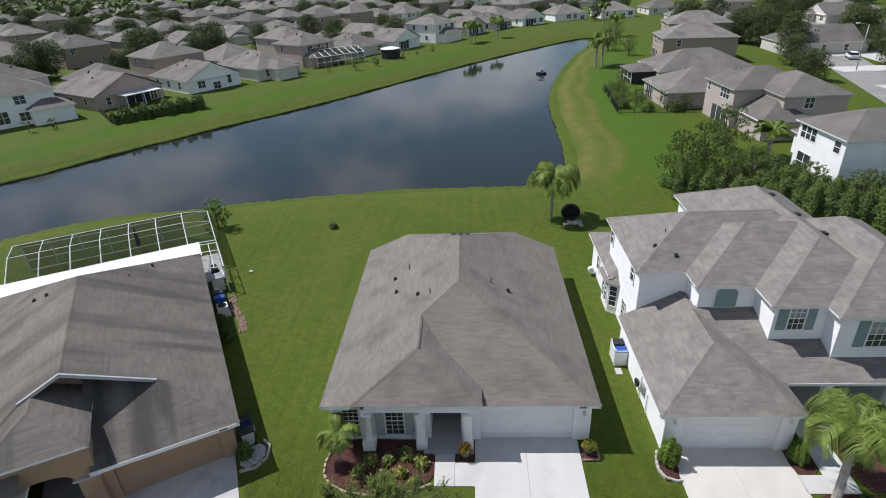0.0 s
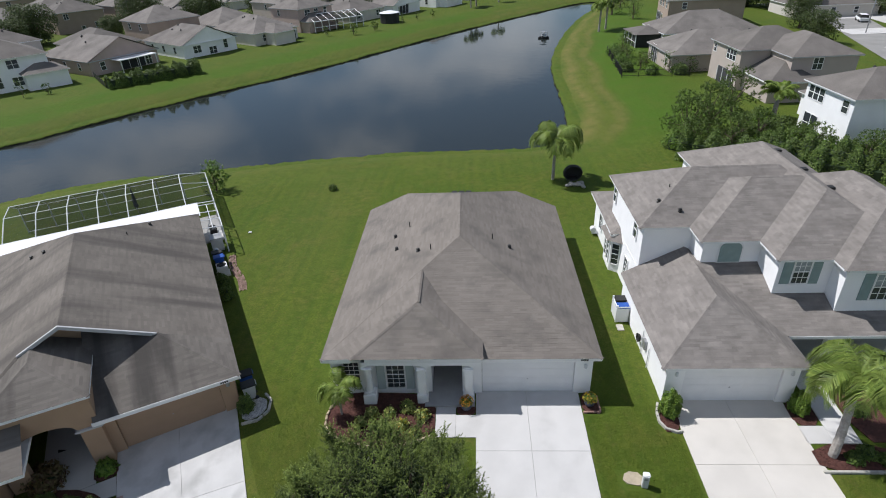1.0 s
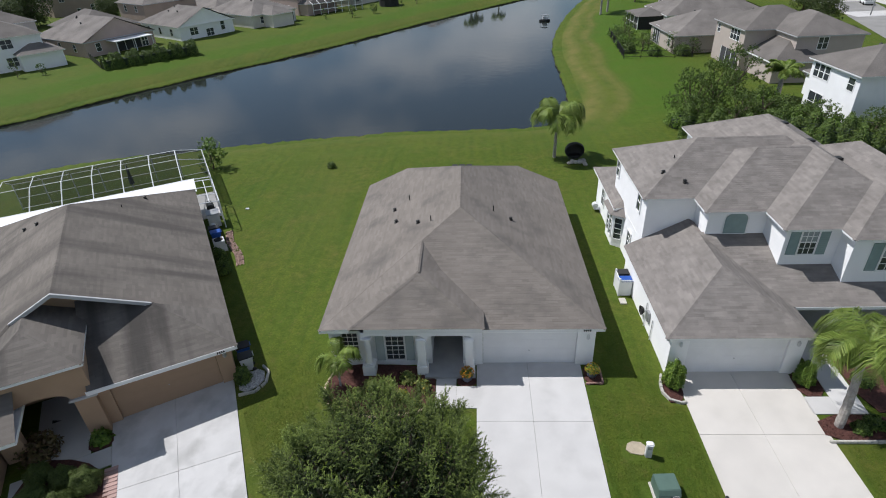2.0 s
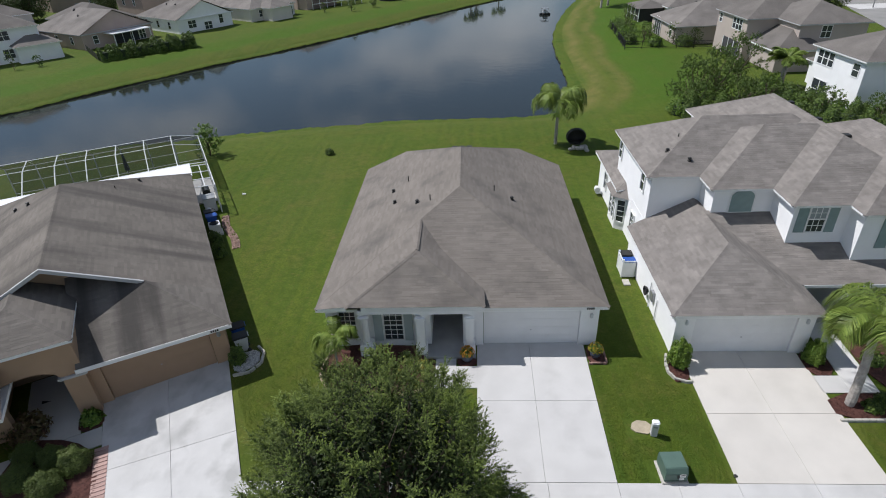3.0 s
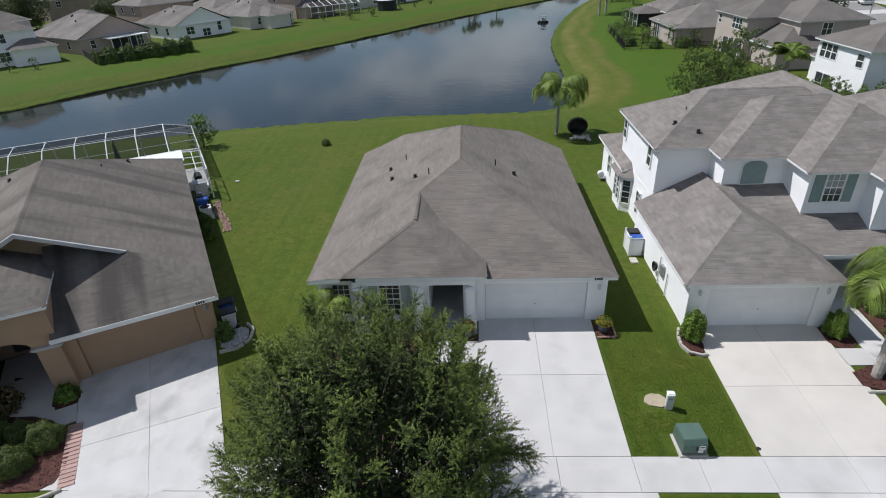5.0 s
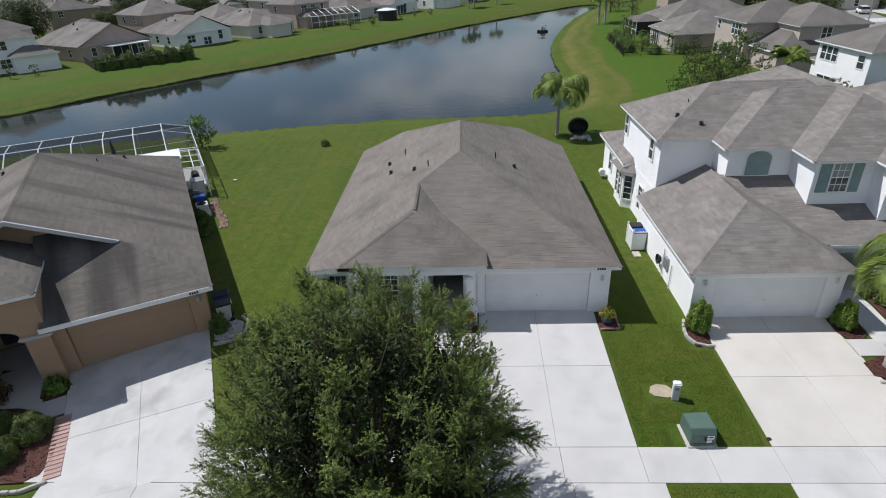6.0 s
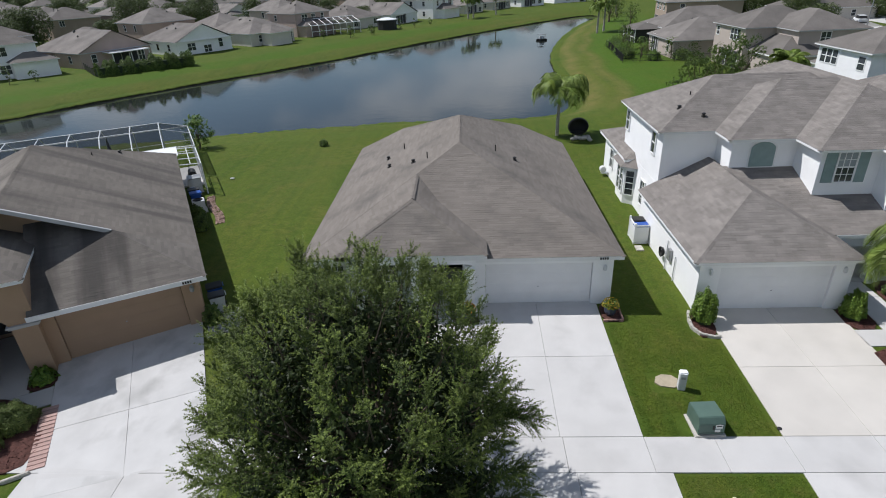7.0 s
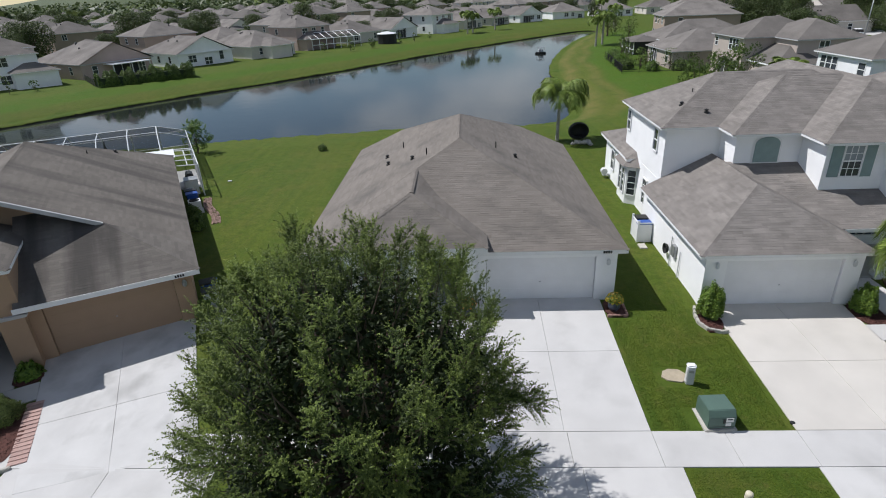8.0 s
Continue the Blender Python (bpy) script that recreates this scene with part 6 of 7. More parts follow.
for q, u, off in slots:
    if q.y < 95 or q.x > 75 or q.x < -0.95 * q.y - 20:
        continue
    turn = ROW + (180 if (off in (33, 100, 172, 248)) else 0) + r.uniform(-3, 3)
    m = pose(q.x, q.y, 0, 0, 0, turn)
    k = r.randrange(6)
    if seen < 6:
        protos[seen].matrix_world = m
    else:
        copy_thing(protos[k], m)
    seen += 1
for i in range(26):
    x = 92 + 26 * (i % 5) + r.uniform(-3, 3)
    y = 70 + 22 * (i // 5) * 1.6 + r.uniform(-3, 3)
    if y < 320:
        copy_thing(protos[r.randrange(6)], pose(x, y, 0, 0, 0, r.choice((-90, 90)) + r.uniform(-4, 4)))

# ---------- far trees ----------
tree_protos = [tree(pose(-110, 146, 0), "broad dark green shade tree among the houses", 9.5, 6.5, 21, 0.24, 78, leaf_far, n_lobes=16, clear=0.12, sprays=False),
               tree(pose(-88, 158, 0), "broad dark green shade tree among the houses", 10.5, 7.0, 22, 0.24, 74, leaf_far, n_lobes=18, clear=0.12, sprays=False),
               tree(pose(-76, 165, 0), "rounded olive green tree among the houses", 8.0, 5.0, 23, 0.21, 100, leaf_far, n_lobes=14, clear=0.15, sprays=False),
               tree(pose(-50, 190, 0), "tall green tree among the houses", 10.0, 4.4, 24, 0.21, 110, leaf_far, n_lobes=16, clear=0.15, sprays=False)]
for t in tree_protos:
    tagged(t, group="shade trees among the houses")
spots = [(-22, 190), (-12, 205), (-30, 182), (-40, 178), (-3, 222), (45, 255), (30, 255), (60, 262), (52, 240), (70, 268), (36, 262),
         (71.7, 129), (77, 127), (70.4, 100), (78.6, 144), (79, 159), (80, 98), (72, 88), (80, 80), (78, 92), (86, 116), (90, 102), (66, 112),
         (76, 165), (76, 172), (84, 160), (90, 180), (70, 190), (82, 200), (95, 190), (70, 74), (68, 82), (76, 70), (72, 62), (82, 72), (96, 130), (98, 150), (94, 85), (88, 60)]
# the tree-lined street behind the east houses
street_line = [Vector(p) for p in ((66, 60), (71, 86), (80, 118), (92, 155), (120, 205), (172, 288))]
sides = []
for i, p in enumerate(street_line):
    q = (street_line[min(i + 1, 5)] - street_line[max(i - 1, 0)]).normalized()
    sides.append(Vector((q.y, -q.x)))
v = [(*(p + n * k), 0.0) for p, n in zip(street_line, sides) for k in (-4.5, 4.5)] + [(80, 160.5, 0.004), (114, 156.5, 0.004), (114, 163.5, 0.004), (80, 168, 0.004)]
back_street = raw("road", v, [(2 * i, 2 * i + 1, 2 * i + 3, 2 * i + 2) for i in range(5)] + [(12, 13, 14, 15)], street_pale)
tagged(back_street, "pale sunlit street behind the east bank houses", "road", kind="structure")


def off_street(x, y):
    best = 99.0
    for a, b in zip(street_line, street_line[1:]):
        k = max(0, min(1, (Vector((x, y)) - a).dot(b - a) / (b - a).length_squared))
        best = min(best, (Vector((x, y)) - a.lerp(b, k)).length)
    return best


spots = [q for q in spots if off_street(*q) > 6.5 and not (86 < q[0] < 110 and 154 < q[1] < 171)]
for (a, b), (m, n) in zip(zip(street_line, street_line[1:]), zip(sides, sides[1:])):
    k = max(2, int((b - a).length / 13))
    for j in range(k):
        for side in (-8.3, 8.3):
            q = a.lerp(b, (j + 0.5) / k) + m * side
            if q.y > 82 and not (side < 0 and 92 < q.y < 180) and not (86 < q.x < 110 and 154 < q.y < 171):
                spots.append((q.x, q.y))
lamp = thing("street_lamp", pose(80.2, 120.2, 0), "tall grey street lamp beside the tree-lined street", "street lamp")
bm = bmesh.new()
tube(bm, (0, 0, -0.2), (0, 0, 8.8), 0.13, 0.08, 8)
part("pole", bm, metal_grey, lamp, smooth=True)
bm = bmesh.new()
tube(bm, (0, 0, 8.7), (-1.9, 0, 9.1), 0.05, 0.04, 8)
part("arm", bm, metal_grey, lamp, smooth=True)
part("lantern", boxed(-2.6, -1.8, -0.14, 0.14, 9.02, 9.2, 0.04), metal_white, lamp, "pale lamp head")
car = thing("car", pose(87.5, 134.0, 0.0, 0, 0, 72), "silver car parked beside the tree-lined street", "car")
body = boxed(-2.2, 2.2, -0.88, 0.88, 0.3, 0.95, 0.12)
part("body", body, metal_white, car)
bm = bmesh.new()
lo = [bm.verts.new((x, y, 0.94)) for x, y in ((-1.9, -0.8), (1.2, -0.8), (1.2, 0.8), (-1.9, 0.8))]
hi = [bm.verts.new((x, y, 1.5)) for x, y in ((-1.6, -0.65), (0.5, -0.65), (0.5, 0.65), (-1.6, 0.65))]
for i in range(4):
    bm.faces.new((lo[i], lo[(i + 1) % 4], hi[(i + 1) % 4], hi[i]))
part("windows", bm, metal_black, car, "dark glass band")
part("roof", boxed(-1.65, 0.55, -0.68, 0.68, 1.49, 1.56, 0.03), metal_white, car)
for x in (-1.4, 1.35):
    for y in (-0.8, 0.8):
        bm = bmesh.new()
        tube(bm, (x, y - 0.1, 0.33), (x, y + 0.1, 0.33), 0.33, 0.33, 14)
        part("wheel", bm, metal_black, car)
r = random.Random(9)
for off in (50, 84, 120, 155, 192, 230, 268):
    s = -60
    while s < 330:
        q = start + d_row * s + d_out * (off + r.uniform(-8, 8))
        if -0.9 * q.y - 10 < q.x < 80 and q.y > 110:
            spots.append((q.x, q.y))
        s += r.uniform(10, 26)
for i, (x, y) in enumerate(spots):
    k = r.randrange(4)
    p = tree_protos[k]
    sc = r.uniform(0.55, 0.95)
    ob = copy_thing(p, pose(x, y, 0, 0, 0, r.uniform(0, 360)))
    ob.scale = (sc, sc, sc * r.uniform(0.85, 1.1))

# woods on the horizon, one mass of leaves
rs = np.random.RandomState(3)
N = 900
ang = rs.uniform(-1.0, 1.15, N)
rad = rs.uniform(330, 1500, N) ** 1.0
cx, cy = rad * np.sin(ang), rad * np.cos(ang)
hts = rs.uniform(6, 12, N) + np.clip((rad - 700) / 150, 0, 5)
pts = []
for x, y, h in zip(cx, cy, hts):
    k = 45
    d = rs.normal(0, 1, (k, 3))
    d /= np.linalg.norm(d, axis=1, keepdims=True)
    pts.append(np.array([x, y, h * 0.55]) + d * np.array([h * 0.75, h * 0.75, h * 0.5]) * rs.uniform(0.7, 1.05, (k, 1)))
pts = np.concatenate(pts)
v, f = leaf_quads(pts, np.tile([0.0, -0.3, 1.0], (len(pts), 1)), 3.4, rs, 1.3)
woods = raw("distant_woods", v.tolist(), f.tolist(), leaf_far, kind="stuff")
tagged(woods, "dark green woods along the horizon", "woods")

# low hill on the horizon
hill = bmesh.new()
n = 40
top, bot = [], []
for i in range(n + 1):
    t = i / n
    x = -2600 + 2300 * t
    top.append(hill.verts.new((x, 2700 + 300 * math.sin(t * 9), 8 + 46 * math.exp(-((t - 0.38) / 0.13) ** 2) + 30 * math.exp(-((t - 0.8) / 0.2) ** 2))))
    bot.append(hill.verts.new((x, 2300, -2)))
for i in range(n):
    hill.faces.new((bot[i], bot[i + 1], top[i + 1], top[i]))
hl = part("hill", hill, leaf_far, smooth=True)
tagged(hl, "low hazy wooded hill on the horizon", "hill", kind="structure")

# ---------- yard things of the white single-storey house ----------
def yard(x, y, lift=0.0):
    return float(front_level(y)) + lift if y < 24 else lift


def bed(name, outline, label, mat=None, rise=0.03):
    """A flat mulched bed laid on the lawn."""
    bm = bmesh.new()
    pts = rounded(outline, 1)
    vs = [bm.verts.new((x, y, yard(x, y) + rise)) for x, y in pts]
    top = bm.faces.new(vs)
    ex = bmesh.ops.extrude_face_region(bm, geom=[top])
    bmesh.ops.translate(bm, verts=[v for v in ex["geom"] if isinstance(v, bmesh.types.BMVert)], vec=(0, 0, -0.12))
    bmesh.ops.triangulate(bm, faces=bm.faces)
    ob = part(name, bm, mat or mulch)
    return tagged(ob, label, "flower bed", kind="structure")


def chips(n, outline, seed, size=0.05, mat=None, name="mulch_chips", label="loose reddish mulch chips", over=0.03):
    rs = np.random.RandomState(seed)
    pts = np.array(rounded(outline, 1))
    lo, hi = pts.min(0), pts.max(0)
    out = []
    while len(out) < n:
        q = rs.uniform(lo, hi)
        inside = False
        for (x0, y0), (x1, y1) in zip(pts, np.roll(pts, -1, axis=0)):
            if (y0 > q[1]) != (y1 > q[1]) and q[0] < x0 + (q[1] - y0) * (x1 - x0) / (y1 - y0):
                inside = not inside
        if inside:
            out.append((q[0], q[1], yard(*q) + over + 0.012))
    v, f = leaf_quads(np.array(out), np.tile([0.0, 0, 1.0], (n, 1)), size, rs, 1.8)
    ob = raw(name, v.tolist(), f.tolist(), mat or mulch, kind="stuff")
    return tagged(ob, label, "mulch")


def edging(points, label, mat=None, w=0.12, h=0.11, step=0.3):
    """A row of kerb blocks along a line."""
    ob = thing("bed_edging", None, label, "edging", kind="structure")
    block = boxed(-step / 2 + 0.001, step / 2 - 0.001, -w / 2, w / 2, -0.08, h, 0.02)
    first = part("kerb_block", block, mat or kerbing, ob)
    k = 0
    for a, b in zip(points, points[1:]):
        a, b = Vector(a), Vector(b)
        n = max(1, round((b - a).length / step))
        for i in range(n):
            p = a.lerp(b, (i + 0.5) / n)
            m = pose(p.x, p.y, yard(p.x, p.y), 0, 0, math.degrees(math.atan2(b.y - a.y, b.x - a.x)))
            if k == 0:
                first.matrix_basis = m
            else:
                piece("kerb_block", first.data, ob, m)
            k += 1
    return ob


def flower_pot(x, y, label, r=0.27, bloom=None):
    ob = thing("flower_pot", pose(x, y, yard(x, y) + 0.03), label, "flower pot")
    part("pot", lathe(bmesh.new(), [(r * 0.6, 0), (r * 0.95, 0.15), (r, 0.28), (r * 0.8, 0.38), (r * 0.92, 0.42), (r * 0.75, 0.40)], 16), pot_blue, ob, "dark glazed round pot", smooth=True)
    rs = np.random.RandomState(int(abs(x * 10)))
    d = rs.normal(0, 1, (260, 3))
    d[:, 2] = np.abs(d[:, 2])
    d /= np.linalg.norm(d, axis=1, keepdims=True)
    v, f = leaf_quads(d * rs.uniform(0.15, 0.36, (260, 1)) + np.array([0, 0, 0.42]), d, 0.07, rs)
    raw("leaves", v.tolist(), f.tolist(), leaf_shrub, ob)
    v, f = leaf_quads(d[:150] * 0.38 + np.array([0, 0, 0.46]), d[:150], 0.075, rs, 1.1)
    raw("blossoms", v.tolist(), f.tolist(), bloom or leaf_yellow, ob)
    return ob


outline = [(-6.9, 19.3), (-6.7, 21.0), (-6.3, 21.8), (-1.9, 21.7), (-1.05, 21.2), (-1.02, 18.9), (-3.0, 18.1), (-5.2, 18.3)]
bed("flower_bed", outline, "curved bed of dark red mulch before the porch")
chips(2600, outline, 4)
edging([(-6.35, 21.5), (-6.62, 20.9), (-6.78, 20.2), (-6.72, 19.5), (-6.3, 18.9), (-5.5, 18.5), (-4.4, 18.3), (-3.2, 18.25), (-2.0, 18.55), (-1.1, 18.95)], "tan concrete edging round the mulch bed", kerb_tan)
for i, (x, y, rx) in enumerate([(-4.35, 20.2, 0.38), (-3.45, 20.35, 0.33), (-2.5, 20.6, 0.40), (-1.7, 20.1, 0.38), (-2.7, 19.55, 0.34), (-3.6, 19.4, 0.34), (-4.9, 19.6, 0.38), (-2.0, 19.0, 0.30)]):
    shrub(pose(x, y, yard(x, y)), "yellow-green croton shrub in the mulch bed", rx, rx * 1.15, 60 + i, 0.095, 300, leaf_croton, spiky=0.6,
          flowers=leaf_yellow if i in (3, 4, 7) else None, group="croton shrubs in the porch bed")
palm(pose(-6.0, 20.3, yard(0, 20.3)), "slender young feather palm with bright arching fronds", 1.9, 1.4, 31, 8, (0.05, 0.1), r=0.05, droop=1.15, shaft=False, leaf_w=0.018)
slab("path_panel", [(-1.0, 18.85), (0.05, 18.85), (0.05, 20.78), (-1.0, 20.78)], None, concrete)
path = bpy.data.objects["path_panel"]
tagged(path, "pale concrete garden path to the porch", "path", kind="structure")
tagged(slab("path_panel", [(0.05, 18.85), (1.1, 18.85), (1.1, 20.25), (0.05, 20.25)], None, concrete), "pale concrete garden path to the driveway", "path", kind="structure")
o = [(0.1, 20.25), (1.08, 20.25), (1.08, 21.0), (0.1, 21.0)]
bed("flower_bed", o, "small square of dark mulch under a pot")
flower_pot(0.6, 20.65, "dark pot of orange-yellow flowers by the path", 0.3, leaf_orange)
o = [(6.68, 20.35), (7.6, 20.35), (7.6, 21.7), (6.68, 21.7)]
bed("flower_bed", o, "small mulch bed at the garage corner")
edging([(6.68, 20.4), (7.55, 20.4), (7.55, 21.5)], "reddish brick edging of the corner bed", paver, 0.1, 0.08, 0.22)
flower_pot(7.05, 20.85, "dark pot of yellow flowers at the garage corner")

# ---------- verge and side yard ----------
tf = thing("transformer_box", pose(8.93, 14.42, yard(0, 14.3), 0, 0, 2), "dull green steel transformer box on a concrete pad", "transformer")
part("pad", boxed(-0.53, 0.53, -0.56, 0.56, -0.08, 0.05, 0.02), kerbing, tf, "pale concrete pad")
bm = bmesh.new()
prof = [(-0.5, 0.07), (-0.5, 0.52), (-0.36, 0.74), (0.46, 0.70), (0.5, 0.60), (0.5, 0.07)]
a = [bm.verts.new((-0.45, y, z)) for y, z in prof]
b = [bm.verts.new((0.45, y, z)) for y, z in prof]
bm.faces.new(a)
bm.faces.new(b[::-1])
for i in range(len(prof)):
    bm.faces.new((a[i], a[(i + 1) % len(prof)], b[(i + 1) % len(prof)], b[i]))
bmesh.ops.bevel(bm, geom=bm.edges[:], offset=0.02, segments=2, affect="EDGES")
part("cabinet", bm, utility_green, tf)
part("door_gap", boxed(-0.4, 0.4, -0.506, -0.498, 0.14, 0.155), metal_black, tf)
part("warning_label", boxed(0.12, 0.36, -0.508, -0.5, 0.33, 0.50), label_white, tf, "pale warning label")
part("warning_label", boxed(0.12, 0.30, -0.508, -0.5, 0.17, 0.29), label_white, tf, "pale warning label")
part("latch", boxed(0.02, 0.09, -0.54, -0.5, 0.30, 0.46, 0.01), metal_black, tf, "dark padlocked latch")
part("label_bar", boxed(0.15, 0.33, -0.511, -0.508, 0.42, 0.47), metal_black, tf)

ped = thing("utility_pedestal", pose(8.72, 16.25, yard(0, 16.2), 0, 0, -8), "white plastic cable pedestal on the lawn", "utility box")
part("body", boxed(-0.14, 0.14, -0.12, 0.12, -0.05, 0.68, 0.025), plastic_grey, ped)
part("cap", boxed(-0.16, 0.16, -0.14, 0.14, 0.68, 0.80, 0.04), metal_white, ped, "white moulded cap")
part("vent", boxed(-0.08, 0.08, -0.126, -0.118, 0.5, 0.6), metal_grey, ped)
bed("sand_patch", [(7.75, 16.4), (8.7, 16.2), (8.75, 16.9), (8.0, 17.0)], "bare sandy patch in the lawn", sand, 0.012)
post = thing("bollard", pose(8.35, 10.8, yard(0, 10.8)), "short round pale post in the verge", "post")
part("shaft", lathe(bmesh.new(), [(0.11, -0.1), (0.11, 0.72), (0.10, 0.78), (0.05, 0.81)], 14), plastic_cream, post, smooth=True)
lid = thing("valve_cover", pose(11.45, 14.25, yard(0, 14.25)), "small round dark cover beside the driveway", "valve cover")
part("lid", lathe(bmesh.new(), [(0.08, -0.03), (0.08, 0.02), (0.05, 0.03)], 12), metal_black, lid)

# ---------- front yard of the two-storey house ----------
o = [(10.35, 19.2), (11.38, 19.2), (11.38, 21.2), (10.7, 21.2)]
bed("flower_bed", o, "rounded mulch bed at the garage corner")
chips(500, o, 8)
edging([(10.62, 21.0), (10.42, 20.4), (10.38, 19.8), (10.6, 19.35), (11.1, 19.15), (11.35, 19.2)], "pale scalloped concrete edging of the corner bed")
shrub(pose(11.02, 20.3, yard(0, 20.3)), "clipped upright bright green shrub", 0.55, 1.4, 71, 0.055, 5200, leaf_bright)
o = [(16.98, 19.55), (18.25, 19.55), (18.25, 21.2), (17.0, 21.2)]
bed("flower_bed", o, "dark red mulch bed beside the garage")
chips(600, o, 9)
shrub(pose(17.5, 20.45, yard(0, 20.4)), "clipped bright green shrub by the garage", 0.5, 1.2, 72, 0.055, 4600, leaf_bright)
tagged(slab("path_panel", [(17.05, 18.5), (18.3, 18.5), (18.3, 19.55), (17.05, 19.55)], None, concrete), "pale concrete path from the driveway", "path", kind="structure")
tagged(slab("path_panel", [(18.3, 21.9), (19.6, 21.9), (19.6, 23.28), (18.3, 23.28)], None, concrete), "pale concrete path under the porch roof", "path", kind="structure")
tagged(slab("path_panel", [(18.3, 18.5), (19.6, 18.5), (19.6, 21.9), (18.3, 21.9)], None, concrete), "pale concrete path to the entry porch", "path", kind="structure")
o = [(17.0, 16.95), (20.8, 16.95), (20.8, 18.45), (17.0, 18.45)]
bed("flower_bed", o, "dark red mulch bed round a palm")
chips(1500, o, 10)
edging([(16.98, 16.95), (20.8, 16.95)], "pale edging stones of the palm bed")
palm(pose(17.85, 17.85, yard(0, 17.8)), "feather palm with grey ringed trunk and drooping bright fronds", 3.7, 2.6, 41, 17, (0.45, 0.9), droop=1.4, r=0.17, leaf_w=0.02)
for i, (x, y, rr) in enumerate([(18.7, 17.6, 0.42), (19.4, 17.9, 0.5), (20.1, 17.5, 0.45), (20.3, 20.4, 0.6), (20.4, 22.0, 0.6)]):
    shrub(pose(x, y, yard(x, y)), "low dark green shrub in the palm bed", rr, rr * 0.9, 80 + i, 0.07, 700, leaf_hedge, group="low shrubs in the palm bed")
o = [(19.7, 18.6), (21.5, 18.6), (21.5, 23.4), (19.7, 23.4)]
bed("flower_bed", o, "dark red mulch bed along the entry path")


# ---------- bins and equipment beside the houses ----------
def wheelie_bin(m, label, mat, lid_mat):
    ob = thing("wheelie_bin", m, label, "bin")
    bm = bmesh.new()
    lo = [bm.verts.new(p) for p in ((-0.23, -0.26, 0.06), (0.23, -0.26, 0.06), (0.23, 0.26, 0.06), (-0.23, 0.26, 0.06))]
    hi = [bm.verts.new(p) for p in ((-0.29, -0.34, 0.96), (0.29, -0.34, 0.96), (0.29, 0.36, 0.96), (-0.29, 0.36, 0.96))]
    for i in range(4):
        bm.faces.new((lo[i], lo[(i + 1) % 4], hi[(i + 1) % 4], hi[i]))
    bm.faces.new(lo[::-1])
    bm.faces.new(hi)
    bmesh.ops.bevel(bm, geom=bm.edges[:], offset=0.03, segments=2, affect="EDGES")
    part("body", bm, mat, ob)
    part("lid", boxed(-0.32, 0.32, -0.38, 0.38, 0.96, 1.05, 0.03), lid_mat, ob)
    for x in (-0.25, 0.25):
        bm = bmesh.new()
        tube(bm, (x - 0.03, 0.3, 0.11), (x + 0.03, 0.3, 0.11), 0.11, n=14)
        part("wheel", bm, rubber_black, ob)
    part("handle", tube(bmesh.new(), (-0.2, 0.42, 0.98), (0.2, 0.42, 0.98), 0.02), mat, ob)
    return ob


def ac_unit(m, label):
    ob = thing("air_conditioner", m, label, "air conditioner")
    part("casing", boxed(-0.4, 0.4, -0.4, 0.4, 0.05, 0.8, 0.03), plastic_grey, ob)
    part("pad", boxed(-0.48, 0.48, -0.48, 0.48, -0.08, 0.05, 0.01), kerbing, ob)
    bm = bmesh.new()
    for r0 in (0.1, 0.17, 0.24, 0.31):
        ring = [(r0 * math.cos(a), r0 * math.sin(a), 0.82) for a in np.linspace(0, math.tau, 17)]
        for a, b in zip(ring, ring[1:]):
            tube(bm, a, b, 0.012, n=4, cap=False)
    part("fan_grille", bm, metal_black, ob, "dark round fan grille")
    part("fan_well", lathe(bmesh.new(), [(0.33, 0.795), (0.33, 0.808)], 18), metal_black, ob)
    return ob


enc = thing("bin_enclosure", pose(10.32, 28.4, 0), "white vinyl screen round the bins", "enclosure")
part("panel", boxed(-0.33, -0.28, -0.55, 0.6, -0.05, 1.1, 0.01), metal_white, enc)
part("panel", boxed(-0.28, 0.45, -0.55, -0.5, -0.05, 1.1, 0.01), metal_white, enc)
for x, y in ((-0.305, -0.525), (-0.305, 0.575)):
    part("post", boxed(x - 0.05, x + 0.05, y - 0.05, y + 0.05, -0.05, 1.22, 0.01), metal_white, enc)
wheelie_bin(pose(10.42, 28.15, 0, 0, 0, 90), "blue-lidded recycling bin beside the white wall", plastic_blue, plastic_blue)
wheelie_bin(pose(10.42, 28.95, 0, 0, 0, 90), "black refuse bin beside the white wall", rubber_black, rubber_black)
step = part("stepping_slab", boxed(-0.2, 0.2, -0.3, 0.3, -0.06, 0.03, 0.02), kerbing)
step.location = (10.15, 27.25, 0)
tagged(step, "small pale paving slab in the grass", "paving slab")
dish = thing("hose_reel", pose(11.0, 39.2, 0), "pale hose reel at the rear wall", "hose reel")
part("drum", tube(bmesh.new(), (-0.25, -0.15, 0.5), (-0.25, 0.25, 0.5), 0.22, n=16), plastic_grey, dish)
part("bracket", boxed(-0.35, 0.14, -0.2, 0.3, 0.2, 0.26, 0.01), plastic_grey, dish)

# beside the tan house
wheelie_bin(TAN @ pose(0.2, 0.85, -0.08, 0, 0, -90), "grey refuse bin beside the tan garage", plastic_grey, metal_black)
wheelie_bin(TAN @ pose(0.2, 1.75, -0.05, 0, 0, -90), "dark blue bin beside the tan garage", plastic_blue, rubber_black)
wheelie_bin(TAN @ pose(0.55, 16.1, 0, 0, 0, -90), "bright blue bin beside the tan wall", plastic_blue, plastic_blue)
wheelie_bin(TAN @ pose(0.5, 16.9, 0, 0, 0, -90), "black bin beside the tan wall", rubber_black, metal_black)
ac_unit(TAN @ pose(0.6, 15.1, 0), "grey air conditioner beside the tan wall")
